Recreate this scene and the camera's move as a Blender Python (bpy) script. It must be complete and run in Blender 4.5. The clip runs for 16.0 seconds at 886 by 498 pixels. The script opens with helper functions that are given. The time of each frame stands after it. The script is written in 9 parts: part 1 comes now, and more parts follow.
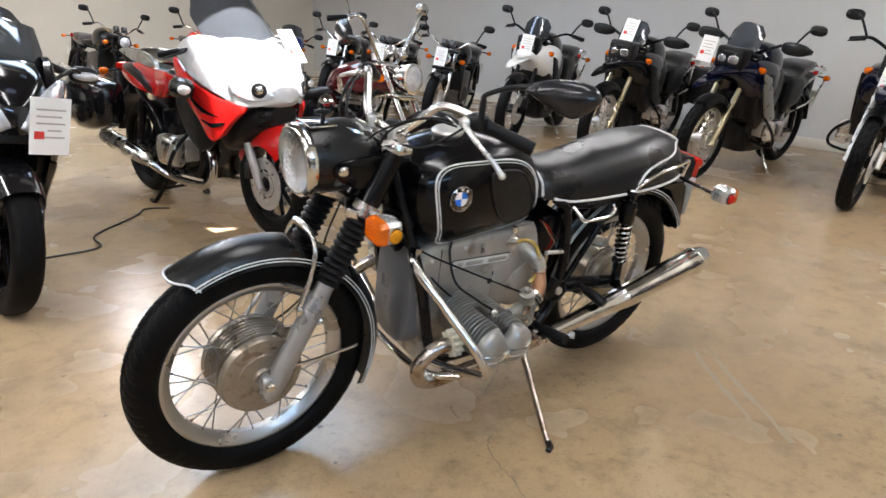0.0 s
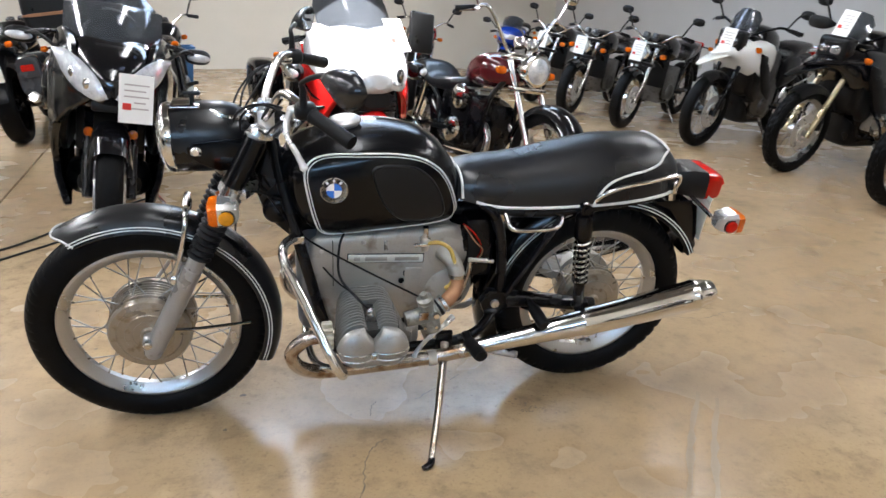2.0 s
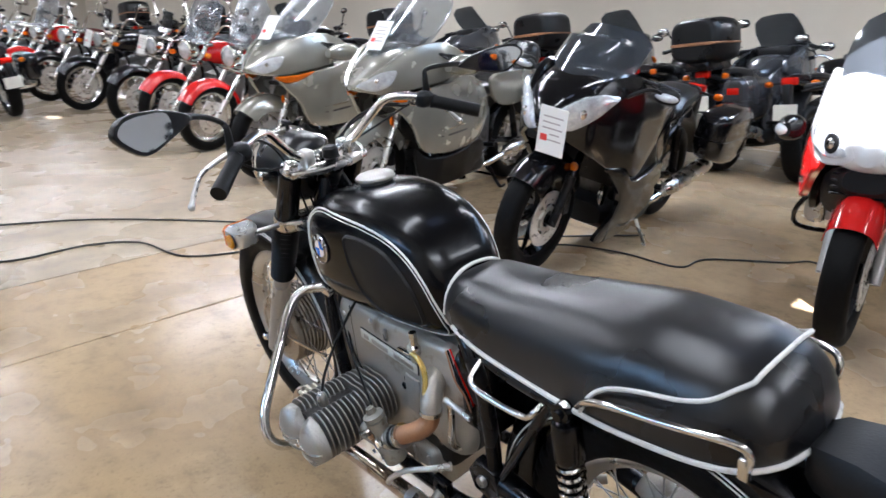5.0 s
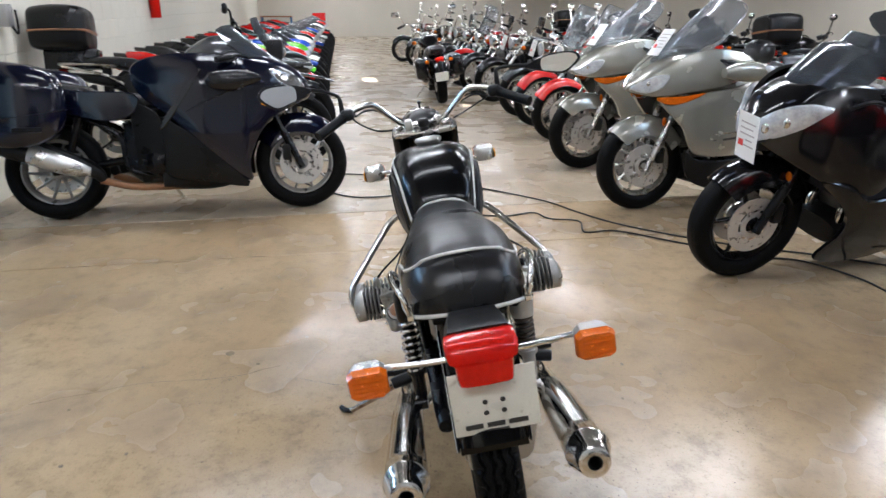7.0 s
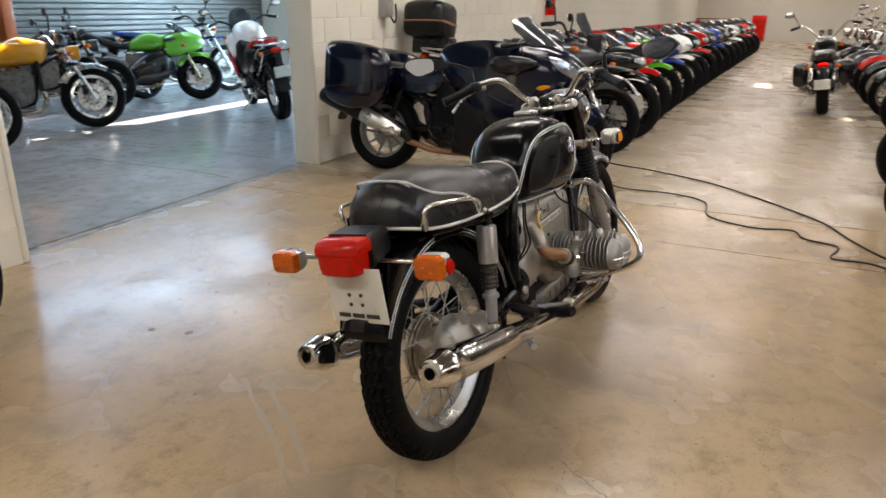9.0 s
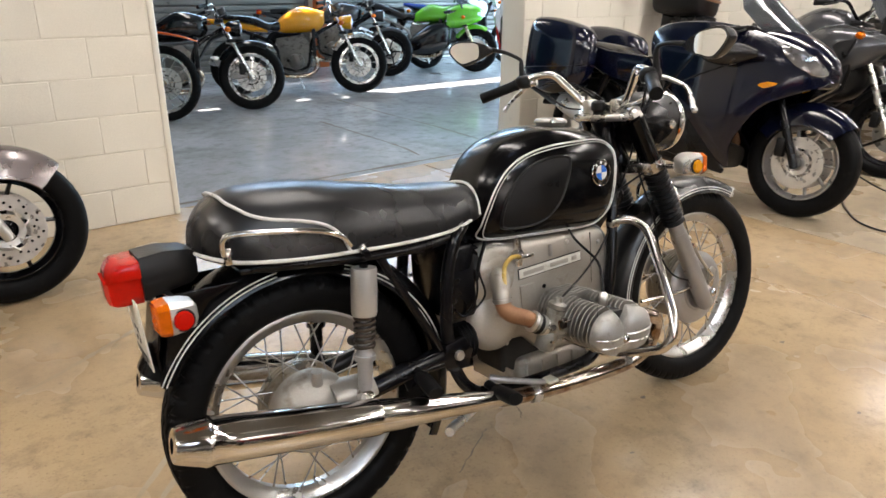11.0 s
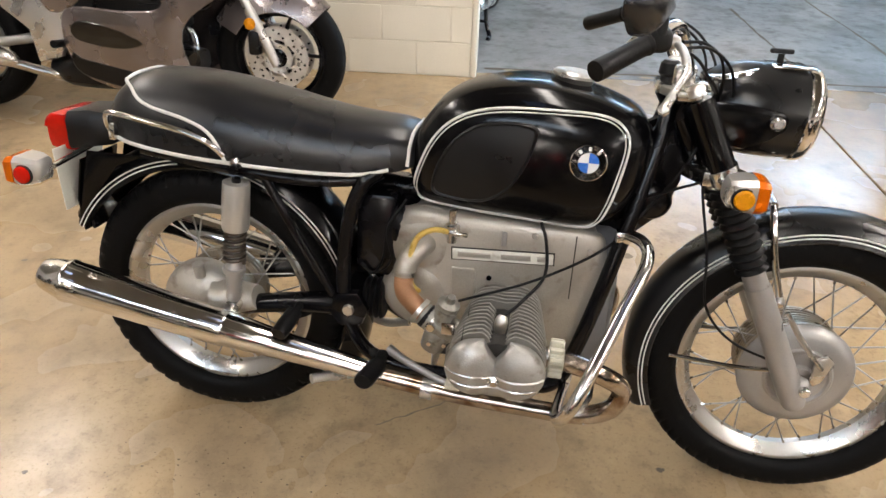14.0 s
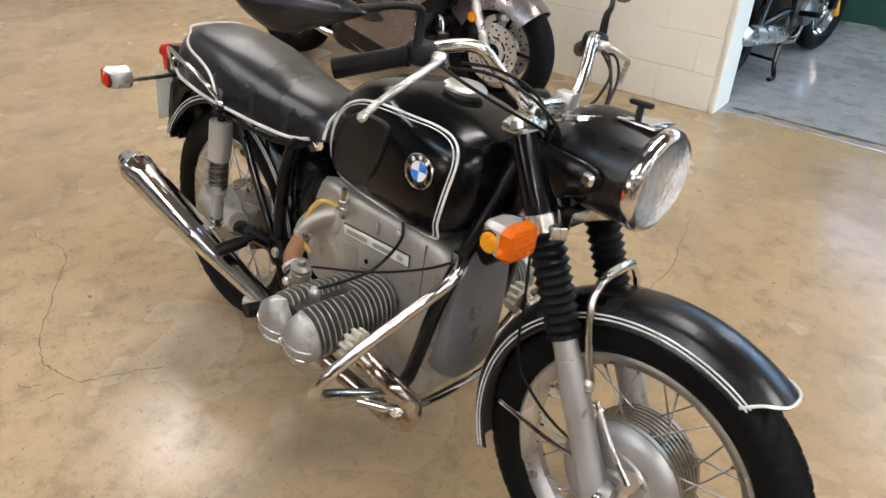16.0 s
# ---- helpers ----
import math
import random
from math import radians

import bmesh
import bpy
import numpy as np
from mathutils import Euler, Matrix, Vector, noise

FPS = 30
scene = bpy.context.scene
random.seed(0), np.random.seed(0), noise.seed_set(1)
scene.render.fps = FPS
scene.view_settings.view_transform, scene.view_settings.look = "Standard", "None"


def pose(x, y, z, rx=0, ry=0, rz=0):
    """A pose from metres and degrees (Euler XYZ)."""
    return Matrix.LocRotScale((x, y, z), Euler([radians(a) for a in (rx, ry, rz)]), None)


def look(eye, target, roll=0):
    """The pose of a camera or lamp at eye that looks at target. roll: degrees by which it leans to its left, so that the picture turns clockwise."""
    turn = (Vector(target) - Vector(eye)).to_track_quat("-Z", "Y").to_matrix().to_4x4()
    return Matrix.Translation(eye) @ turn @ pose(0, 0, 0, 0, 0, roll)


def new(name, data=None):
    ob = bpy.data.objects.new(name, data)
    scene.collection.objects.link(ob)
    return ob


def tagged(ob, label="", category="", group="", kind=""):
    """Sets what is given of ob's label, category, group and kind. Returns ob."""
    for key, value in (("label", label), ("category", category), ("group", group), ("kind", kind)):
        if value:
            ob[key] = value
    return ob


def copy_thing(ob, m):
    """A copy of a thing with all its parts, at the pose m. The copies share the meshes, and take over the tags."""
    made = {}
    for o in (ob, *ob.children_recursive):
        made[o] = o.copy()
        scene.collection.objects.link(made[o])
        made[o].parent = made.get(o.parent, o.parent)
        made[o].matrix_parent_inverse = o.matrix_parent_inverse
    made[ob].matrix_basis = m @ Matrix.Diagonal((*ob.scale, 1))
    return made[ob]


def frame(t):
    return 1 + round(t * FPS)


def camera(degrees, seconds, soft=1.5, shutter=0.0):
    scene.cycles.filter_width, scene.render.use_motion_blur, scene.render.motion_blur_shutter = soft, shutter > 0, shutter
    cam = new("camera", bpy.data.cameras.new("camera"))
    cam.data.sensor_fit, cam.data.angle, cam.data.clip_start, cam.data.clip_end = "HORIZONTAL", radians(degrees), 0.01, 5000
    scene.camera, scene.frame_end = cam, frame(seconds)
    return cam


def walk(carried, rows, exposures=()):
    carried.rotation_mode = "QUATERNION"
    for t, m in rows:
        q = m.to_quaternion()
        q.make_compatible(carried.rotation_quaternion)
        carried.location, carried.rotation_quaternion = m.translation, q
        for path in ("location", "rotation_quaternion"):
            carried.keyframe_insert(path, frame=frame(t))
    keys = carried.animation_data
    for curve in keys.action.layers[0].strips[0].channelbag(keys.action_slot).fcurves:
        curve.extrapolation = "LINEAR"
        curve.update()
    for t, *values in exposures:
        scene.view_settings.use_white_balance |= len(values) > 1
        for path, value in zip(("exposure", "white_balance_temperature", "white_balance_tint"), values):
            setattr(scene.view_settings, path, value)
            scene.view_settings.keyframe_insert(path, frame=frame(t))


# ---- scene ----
cam = camera(64.6, 16.0, soft=1.5, shutter=0.25)
PATH = [
    (0, (1.995, 1.709, 1.225), (0.858, 0.188, 0.597), 1.7),
    (0.5, (1.844, 1.964, 1.246), (0.752, 0.414, 0.609), 1.8),
    (1, (1.594, 2.102, 1.272), (0.622, 0.479, 0.624), 1.8),
    (1.5, (1.318, 2.159, 1.256), (0.619, 0.404, 0.601), 1.7),
    (2, (1.024, 2.067, 1.239), (0.559, 0.24, 0.572), 1.7),
    (2.5, (0.702, 1.922, 1.23), (0.504, 0.049, 0.559), 1.6),
    (3, (0.381, 1.803, 1.217), (0.498, -0.079, 0.552), 1.5),
    (3.5, (0.193, 1.606, 1.224), (0.625, -0.227, 0.553), 1.5),
    (4, (0.122, 1.373, 1.221), (0.854, -0.361, 0.544), 1.7),
    (4.5, (-0.1, 1.18, 1.246), (0.977, -0.371, 0.586), 1.6),
    (5, (-0.475, 1.073, 1.299), (0.945, -0.175, 0.647), 1.4),
    (5.2, (-0.6, 1.043, 1.308), (0.903, -0.102, 0.655), 1.5),
    (7.3, (-1.646, 0.128, 1.355), (0.245, 0.107, 0.703), 0.2),
    (7.5, (-1.712, 0.023, 1.344), (0.178, 0.089, 0.695), 0.4),
    (8, (-1.811, -0.28, 1.32), (0.032, 0.148, 0.673), 0.5),
    (8.5, (-1.759, -0.602, 1.316), (-0.008, 0.11, 0.662), 0.5),
    (9, (-1.628, -0.919, 1.303), (0.007, 0.028, 0.648), 0.5),
    (9.2, (-1.548, -1.077, 1.303), (0.004, 0.002, 0.652), 0.5),
    (11.3, (-0.33, -1.389, 1.308), (0.535, 0.256, 0.569), 0.5),
    (11.5, (-0.233, -1.408, 1.331), (0.505, 0.292, 0.579), 0.5),
    (12, (-0.004, -1.409, 1.365), (0.308, 0.364, 0.493), 0.9),
    (12.5, (0.133, -1.325, 1.373), (0.349, 0.446, 0.469), 1.2),
    (13, (0.325, -1.308, 1.37), (0.42, 0.429, 0.384), 1.4),
    (13.5, (0.605, -1.322, 1.411), (0.481, 0.361, 0.337), 1.3),
    (14, (0.793, -1.283, 1.399), (0.521, 0.374, 0.314), 1.6),
    (14.5, (0.99, -1.203, 1.411), (0.471, 0.391, 0.321), 1.9),
    (15, (1.265, -1.051, 1.404), (0.444, 0.419, 0.323), 2.0),
    (15.5, (1.509, -0.958, 1.425), (0.48, 0.366, 0.336), 2.0),
    (16, (1.746, -0.875, 1.425), (0.588, 0.34, 0.337), 1.6),
]
walk(cam, [(t, look(eye, target, roll)) for t, eye, target, roll in PATH],
     exposures=[(0.0, 2.97, 6150, 14), (1.0, 3.00, 6120, 14), (2.0, 3.06, 5950, 13), (3.0, 3.06, 5900, 13), (4.5, 3.04, 5650, 14), (5.2, 2.96, 5600, 14), (7.3, 2.72, 5700, 12), (7.9, 2.58, 6150, 13), (8.5, 2.42, 6700, 15), (11.3, 3.00, 6650, 15), (12.5, 3.02, 6800, 15), (14.0, 3.04, 6800, 15), (15.0, 3.08, 6650, 14), (16.0, 2.98, 6350, 14)])

# ---- light: tube lamps under the ceiling, daylight through the side room ----
ROOM = 5.5                      # degrees by which the walls turn against the motorcycle
world = bpy.data.worlds.new("sky")
scene.world = world
world.use_nodes = True
wn = world.node_tree.nodes
sky = wn.new("ShaderNodeTexSky")
sky.sky_type, sky.sun_disc = "NISHITA", False
sky.sun_elevation, sky.sun_rotation = radians(64), radians(-8)
world.node_tree.links.new(sky.outputs[0], wn["Background"].inputs[0])
wn["Background"].inputs[1].default_value = 0.05


def room(x, y, z=0.0):
    """A place given along the walls, from the jamb of the opening."""
    c, s = math.cos(radians(ROOM)), math.sin(radians(ROOM))
    return Vector((0.295 + c * x - s * y, 2.74 + s * x + c * y, z))


sun = new("sun", bpy.data.lights.new("sun", "SUN"))
sun.data.energy, sun.data.angle, sun.data.color = 5.0, radians(0.5), (1.0, 0.95, 0.87)
sun.matrix_world = look(room(1.2, 8.2, 16.8), room(0.6, 0, 0))


def area(name, place, target, sx, sy, watts, colour):
    ob = new(name, bpy.data.lights.new(name, "AREA"))
    ob.data.shape, ob.data.size, ob.data.size_y = "RECTANGLE", sx, sy
    ob.data.energy, ob.data.color = watts, colour
    ob.matrix_world = look(place, target)
    return ob


WARM = (1.0, 0.975, 0.91)
# Places guessed, all out of view; first two added to brighten the side room.
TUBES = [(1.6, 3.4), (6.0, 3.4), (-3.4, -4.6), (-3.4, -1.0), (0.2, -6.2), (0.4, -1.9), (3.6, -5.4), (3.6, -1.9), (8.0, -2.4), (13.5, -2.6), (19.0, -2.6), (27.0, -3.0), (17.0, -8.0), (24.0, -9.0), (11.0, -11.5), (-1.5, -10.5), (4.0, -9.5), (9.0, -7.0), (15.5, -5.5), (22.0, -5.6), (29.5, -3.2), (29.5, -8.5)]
TUBE_WATTS = {(1.6, 3.4): 5.6, (6.0, 3.4): 4.8, (0.4, -1.9): 7.2, (0.2, -6.2): 6.0, (-3.4, -4.6): 9.0, (3.6, -5.4): 17.6, (-1.5, -10.5): 20.0, (4.0, -9.5): 20.0}      # watts set lamp by lamp to balance the brightness

# ---- materials ----


def mat(name, colour, rough=0.5, metal=0.0, vary=0.25, scale=6.0, fine=90.0, bump=0.1, coat=0.0, trans=0.0,
        rvary=0.15, dirt=None, dirt_at=0.62, emit=0.0, spec=0.5, ior=1.45, island=0.0):
    """A surface with broad blotches, fine grain, bump and wear."""
    m = bpy.data.materials.new(name)
    m.use_nodes = True
    n, l = m.node_tree.nodes, m.node_tree.links
    b = n["Principled BSDF"]
    b.inputs["Metallic"].default_value = metal
    b.inputs["Coat Weight"].default_value = coat
    b.inputs["Coat Roughness"].default_value = 0.09
    b.inputs["Transmission Weight"].default_value = trans
    b.inputs["Specular IOR Level"].default_value = spec
    b.inputs["IOR"].default_value = ior
    tc = n.new("ShaderNodeTexCoord")
    oi = n.new("ShaderNodeObjectInfo")
    shift = n.new("ShaderNodeVectorMath")
    shift.operation = "MULTIPLY_ADD"
    l.new(oi.outputs["Random"], shift.inputs[0])
    shift.inputs[1].default_value = (7.3, 4.1, 9.7)
    l.new(tc.outputs["Object"], shift.inputs[2])
    big, small = n.new("ShaderNodeTexNoise"), n.new("ShaderNodeTexNoise")
    for t, s, d in ((big, scale, 5), (small, fine, 3)):
        t.inputs["Scale"].default_value, t.inputs["Detail"].default_value = s, d
        l.new(shift.outputs[0], t.inputs["Vector"])
    mix = n.new("ShaderNodeMix")
    mix.data_type = "RGBA"
    lo = tuple(c * (1 - vary) for c in colour)
    hi = tuple(min(1.0, c * (1 + vary)) for c in colour)
    mix.inputs["A"].default_value, mix.inputs["B"].default_value = (*lo, 1), (*hi, 1)
    add = n.new("ShaderNodeMath")
    add.operation = "MULTIPLY_ADD"
    l.new(small.outputs[0], add.inputs[0])
    add.inputs[1].default_value = 0.4
    l.new(big.outputs[0], add.inputs[2])
    sub = n.new("ShaderNodeMapRange")
    sub.inputs["From Min"].default_value, sub.inputs["From Max"].default_value = 0.4, 1.0
    l.new(add.outputs[0], sub.inputs["Value"])
    l.new(sub.outputs[0], mix.inputs["Factor"])
    out = mix.outputs["Result"]
    if dirt:
        ramp = n.new("ShaderNodeMapRange")
        ramp.inputs["From Min"].default_value, ramp.inputs["From Max"].default_value = dirt_at, dirt_at + 0.16
        spot = n.new("ShaderNodeTexNoise")
        spot.inputs["Scale"].default_value, spot.inputs["Detail"].default_value = scale * 2.7, 8
        l.new(shift.outputs[0], spot.inputs["Vector"])
        l.new(spot.outputs[0], ramp.inputs["Value"])
        mix2 = n.new("ShaderNodeMix")
        mix2.data_type = "RGBA"
        mix2.inputs["B"].default_value = (*dirt, 1)
        l.new(out, mix2.inputs["A"])
        l.new(ramp.outputs[0], mix2.inputs["Factor"])
        out = mix2.outputs["Result"]
    l.new(out, b.inputs["Base Color"])
    rr = n.new("ShaderNodeMapRange")
    rr.inputs["From Min"].default_value, rr.inputs["From Max"].default_value = 0.3, 0.7
    rr.inputs["To Min"].default_value, rr.inputs["To Max"].default_value = max(0.02, rough - rvary), min(1, rough + rvary)
    l.new(big.outputs[0], rr.inputs["Value"])
    l.new(rr.outputs[0], b.inputs["Roughness"])
    if bump:
        bp = n.new("ShaderNodeBump")
        bp.inputs["Strength"].default_value, bp.inputs["Distance"].default_value = bump, 0.002
        l.new(small.outputs[0], bp.inputs["Height"])
        l.new(bp.outputs[0], b.inputs["Normal"])
    if emit:
        b.inputs["Emission Color"].default_value, b.inputs["Emission Strength"].default_value = (*colour, 1), emit
    return m


PAINT = mat("black_paint", (0.002, 0.002, 0.0025), 0.20, 0, 0.4, 5, 300, 0.02, 0.14, rvary=0.06, spec=0.22)
FADED = mat("faded_black_paint", (0.0050, 0.0050, 0.0055), 0.29, 0, 0.5, 5, 240, 0.04, rvary=0.08, spec=0.50)
SPOKE = mat("dull_steel_spoke", (0.36, 0.345, 0.32), 0.42, 0.8, 0.2, 20, 200, 0.1)
FRAME = mat("black_enamel", (0.003, 0.003, 0.004), 0.24, 0, 0.4, 9, 200, 0.05, 0.10, spec=0.26)
CHROME = mat("chrome", (0.70, 0.68, 0.65), 0.11, 1.0, 0.06, 14, 260, 0.03, rvary=0.06, dirt=(0.30, 0.22, 0.15), dirt_at=0.72)
RUST_CHROME = mat("browned_chrome", (0.50, 0.44, 0.38), 0.20, 1.0, 0.2, 9, 200, 0.05, dirt=(0.22, 0.13, 0.07), dirt_at=0.50)
ALLOY = mat("cast_alloy", (0.44, 0.41, 0.36), 0.44, 0.60, 0.20, 7, 320, 0.4, dirt=(0.23, 0.19, 0.145), dirt_at=0.58)
FIN = mat("fin_alloy", (0.31, 0.298, 0.272), 0.44, 0.70, 0.18, 14, 300, 0.2, dirt=(0.20, 0.17, 0.14), dirt_at=0.60)
# Near-black for seams and borders; between fins it stands in for shade.
GAPDARK = mat("oily_cast_iron", (0.022, 0.020, 0.018), 0.7, 0.1, 0.4, 14, 200, 0.4)
SATIN = mat("satin_alloy_rim", (0.47, 0.46, 0.44), 0.34, 0.9, 0.10, 12, 260, 0.08, dirt=(0.33, 0.29, 0.24), dirt_at=0.64)
POLISH = mat("polished_alloy", (0.62, 0.60, 0.57), 0.27, 1.0, 0.12, 12, 260, 0.08, dirt=(0.30, 0.25, 0.20), dirt_at=0.64)
COVER = mat("bead_dulled_alloy", (0.38, 0.37, 0.345), 0.48, 0.72, 0.16, 14, 300, 0.3, dirt=(0.22, 0.20, 0.175), dirt_at=0.60)
SLATE = mat("slate_grey_enamel", (0.155, 0.16, 0.17), 0.40, 0.3, 0.15, 9, 240, 0.1)
OILED = mat("oiled_brown_steel", (0.05, 0.038, 0.028), 0.40, 0.5, 0.3, 20, 200, 0.2)
CHALK = mat("chalky_oxidised_alloy", (0.60, 0.575, 0.47), 0.6, 0.2, 0.2, 20, 260, 0.3, dirt=(0.35, 0.31, 0.22), dirt_at=0.6)
ZINC = mat("dull_zinc_casting", (0.27, 0.262, 0.235), 0.42, 0.6, 0.25, 18, 260, 0.3, dirt=(0.13, 0.11, 0.08), dirt_at=0.56)
GREYPAINT = mat("grey_fork_alloy", (0.36, 0.35, 0.34), 0.38, 0.6, 0.12, 15, 300, 0.12, dirt=(0.17, 0.15, 0.13), dirt_at=0.66)
DRUM = mat("hub_alloy", (0.34, 0.295, 0.235), 0.38, 0.7, 0.18, 16, 240, 0.15, dirt=(0.22, 0.17, 0.11), dirt_at=0.55)
TYRE = mat("tyre_rubber", (0.0032, 0.0032, 0.0035), 0.56, 0, 0.4, 8, 160, 0.3, dirt=(0.011, 0.010, 0.009), dirt_at=0.62, spec=0.13)
REFLECT = mat("lamp_reflector", (0.90, 0.90, 0.90), 0.25, 0.25, 0.15, 40, 200, 0.2)
RUBBER = mat("black_rubber", (0.004, 0.004, 0.0045), 0.48, 0, 0.3, 12, 220, 0.3, spec=0.22)
VINYL = mat("black_vinyl", (0.006, 0.006, 0.007), 0.28, 0, 0.35, 3.5, 900, 0.10, rvary=0.08, spec=0.60)
PADRUB = mat("knee_rubber", (0.005, 0.005, 0.0055), 0.40, 0, 0.25, 8, 500, 0.15, spec=0.35)
PIPING = mat("white_piping", (0.62, 0.61, 0.58), 0.35, 0, 0.1, 20, 200, 0.05, dirt=(0.45, 0.42, 0.36), dirt_at=0.66)
STRIPE = mat("white_pinstripe", (0.70, 0.70, 0.67), 0.3, 0, 0.08, 20, 200, 0.0, 0.5)
AMBER = mat("amber_lens", (0.80, 0.16, 0.003), 0.14, 0, 0.2, 60, 300, 0.1, 0.15, trans=0.3, spec=0.35)
AMBER2 = mat("yellow_lens", (0.82, 0.32, 0.006), 0.16, 0, 0.2, 60, 300, 0.5, 0.25, trans=0.2)
RED = mat("red_lens", (0.62, 0.011, 0.004), 0.12, 0, 0.15, 50, 300, 0.05, 0.0, trans=0.2, rvary=0.04, spec=0.25)
GLASS = mat("lens_glass", (0.95, 0.96, 0.97), 0.03, 0, 0.02, 8, 80, 0.5, trans=1.0, rvary=0.01)
SCREEN = mat("windscreen", (0.60, 0.63, 0.67), 0.05, 0, 0.05, 5, 60, 0.0, trans=0.9, rvary=0.02)
SMOKE = mat("smoked_screen", (0.13, 0.145, 0.165), 0.07, 0, 0.1, 5, 60, 0.0, 0.3, trans=0.75, rvary=0.02)
MIRRORG = mat("mirror_glass", (0.86, 0.87, 0.88), 0.02, 1.0, 0.02, 5, 50, 0.0, rvary=0.01)
DARKPLAS = mat("black_plastic", (0.0055, 0.0055, 0.006), 0.38, 0, 0.25, 7, 260, 0.2, spec=0.3)
MIRSHELL = mat("gloss_mirror_shell", (0.010, 0.010, 0.012), 0.24, 0, 0.25, 7, 260, 0.06, spec=0.5, rvary=0.05)
SHROUD = mat("dull_silver_shroud", (0.52, 0.51, 0.49), 0.34, 0.65, 0.05, 9, 200, 0.03, rvary=0.08)
WHITEMETAL = mat("satin_silver", (0.62, 0.61, 0.59), 0.32, 0.8, 0.08, 12, 200, 0.08)
BLUE = mat("blue_enamel", (0.03, 0.16, 0.60), 0.2, 0, 0.1, 30, 200, 0, 0.8)
WHITE = mat("white_enamel", (0.75, 0.75, 0.73), 0.2, 0, 0.06, 30, 200, 0, 0.8)
PLATEW = mat("plate_white", (0.66, 0.65, 0.58), 0.4, 0, 0.1, 15, 200, 0.05, dirt=(0.35, 0.30, 0.22), dirt_at=0.64)
INK = mat("dark_ink", (0.03, 0.03, 0.03), 0.5, 0, 0.2, 30, 200, 0)
BROWN = mat("brown_intake_pipe", (0.30, 0.15, 0.075), 0.45, 0.3, 0.25, 14, 200, 0.2)
FUEL = mat("amber_fuel_hose", (0.62, 0.42, 0.10), 0.3, 0, 0.2, 20, 200, 0.05, 0.4, trans=0.2)
DIAL = mat("dial_face", (0.03, 0.03, 0.032), 0.35, 0, 0.2, 30, 200, 0)



def concrete(name, pale, mid, stain, rough=0.3, joint=(0.10, 0.08, 0.06)):
    """Old sealed concrete: cloudy wear, brown stains, speckle, scuffs and pits."""
    m = bpy.data.materials.new(name)
    m.use_nodes = True
    n, l = m.node_tree.nodes, m.node_tree.links
    b = n["Principled BSDF"]
    b.inputs["Specular IOR Level"].default_value = 0.42
    tc = n.new("ShaderNodeTexCoord")

    def noisy(scale, detail, rough_=0.6, warp=0.0, stretch=None):
        t = n.new("ShaderNodeTexNoise")
        t.inputs["Scale"].default_value, t.inputs["Detail"].default_value = scale, detail
        t.inputs["Roughness"].default_value, t.inputs["Distortion"].default_value = rough_, warp
        if stretch:
            mp = n.new("ShaderNodeMapping")
            mp.inputs["Scale"].default_value, mp.inputs["Rotation"].default_value = stretch, (0, 0, 0.7)
            l.new(tc.outputs["Object"], mp.inputs["Vector"])
            l.new(mp.outputs[0], t.inputs["Vector"])
        else:
            l.new(tc.outputs["Object"], t.inputs["Vector"])
        return t.outputs[0]

    def ramp(value, lo, hi, to=1.0):
        r = n.new("ShaderNodeMapRange")
        r.interpolation_type = "SMOOTHSTEP"
        r.inputs["From Min"].default_value, r.inputs["From Max"].default_value, r.inputs["To Max"].default_value = lo, hi, to
        l.new(value, r.inputs["Value"])
        return r.outputs[0]

    def blend(a, colour, fac):
        x = n.new("ShaderNodeMix")
        x.data_type = "RGBA"
        if isinstance(a, tuple):
            x.inputs["A"].default_value = (*a, 1)
        else:
            l.new(a, x.inputs["A"])
        x.inputs["B"].default_value = (*colour, 1)
        l.new(fac, x.inputs["Factor"])
        return x.outputs["Result"]

    cloud, patch, mott, fine_ = noisy(0.6, 2, 0.5), noisy(2.1, 3, 0.5, 0.1), noisy(9.0, 6, 0.62), noisy(95, 4, 0.7)
    col = blend(mid, pale, ramp(cloud, 0.40, 0.62))
    col = blend(col, stain, ramp(patch, 0.40, 0.80, 0.8))
    col = blend(col, tuple(c * 0.60 for c in stain), ramp(noisy(1.3, 4, 0.6), 0.54, 0.82, 0.8))
    col = blend(col, tuple(c * 0.62 for c in stain), ramp(mott, 0.44, 0.76, 0.6))
    col = blend(col, tuple(min(0.8, c * 1.22) for c in pale), ramp(noisy(5.3, 6, 0.65), 0.50, 0.82, 0.5))
    col = blend(col, tuple(c * 0.45 for c in stain), ramp(fine_, 0.52, 0.80, 0.60))
    col = blend(col, tuple(min(0.8, c * 1.3) for c in pale), ramp(noisy(160, 3, 0.6), 0.60, 0.82, 0.4))
    col = blend(col, tuple(c * 0.55 for c in stain), ramp(noisy(28, 6, 0.7), 0.52, 0.78, 0.6))
    v = n.new("ShaderNodeTexVoronoi")
    v.inputs["Scale"].default_value = 7.0
    l.new(tc.outputs["Object"], v.inputs["Vector"])
    col = blend(col, joint, ramp(v.outputs["Distance"], 0.050, 0.030, 0.5))
    l.new(col, b.inputs["Base Color"])
    r = n.new("ShaderNodeMapRange")
    r.inputs["From Min"].default_value, r.inputs["From Max"].default_value = 0.35, 0.68
    r.inputs["To Min"].default_value, r.inputs["To Max"].default_value = rough - 0.03, rough + 0.11
    l.new(patch, r.inputs["Value"])
    l.new(r.outputs[0], b.inputs["Roughness"])
    bp = n.new("ShaderNodeBump")
    bp.inputs["Strength"].default_value, bp.inputs["Distance"].default_value = 0.14, 0.0015
    l.new(mott, bp.inputs["Height"])
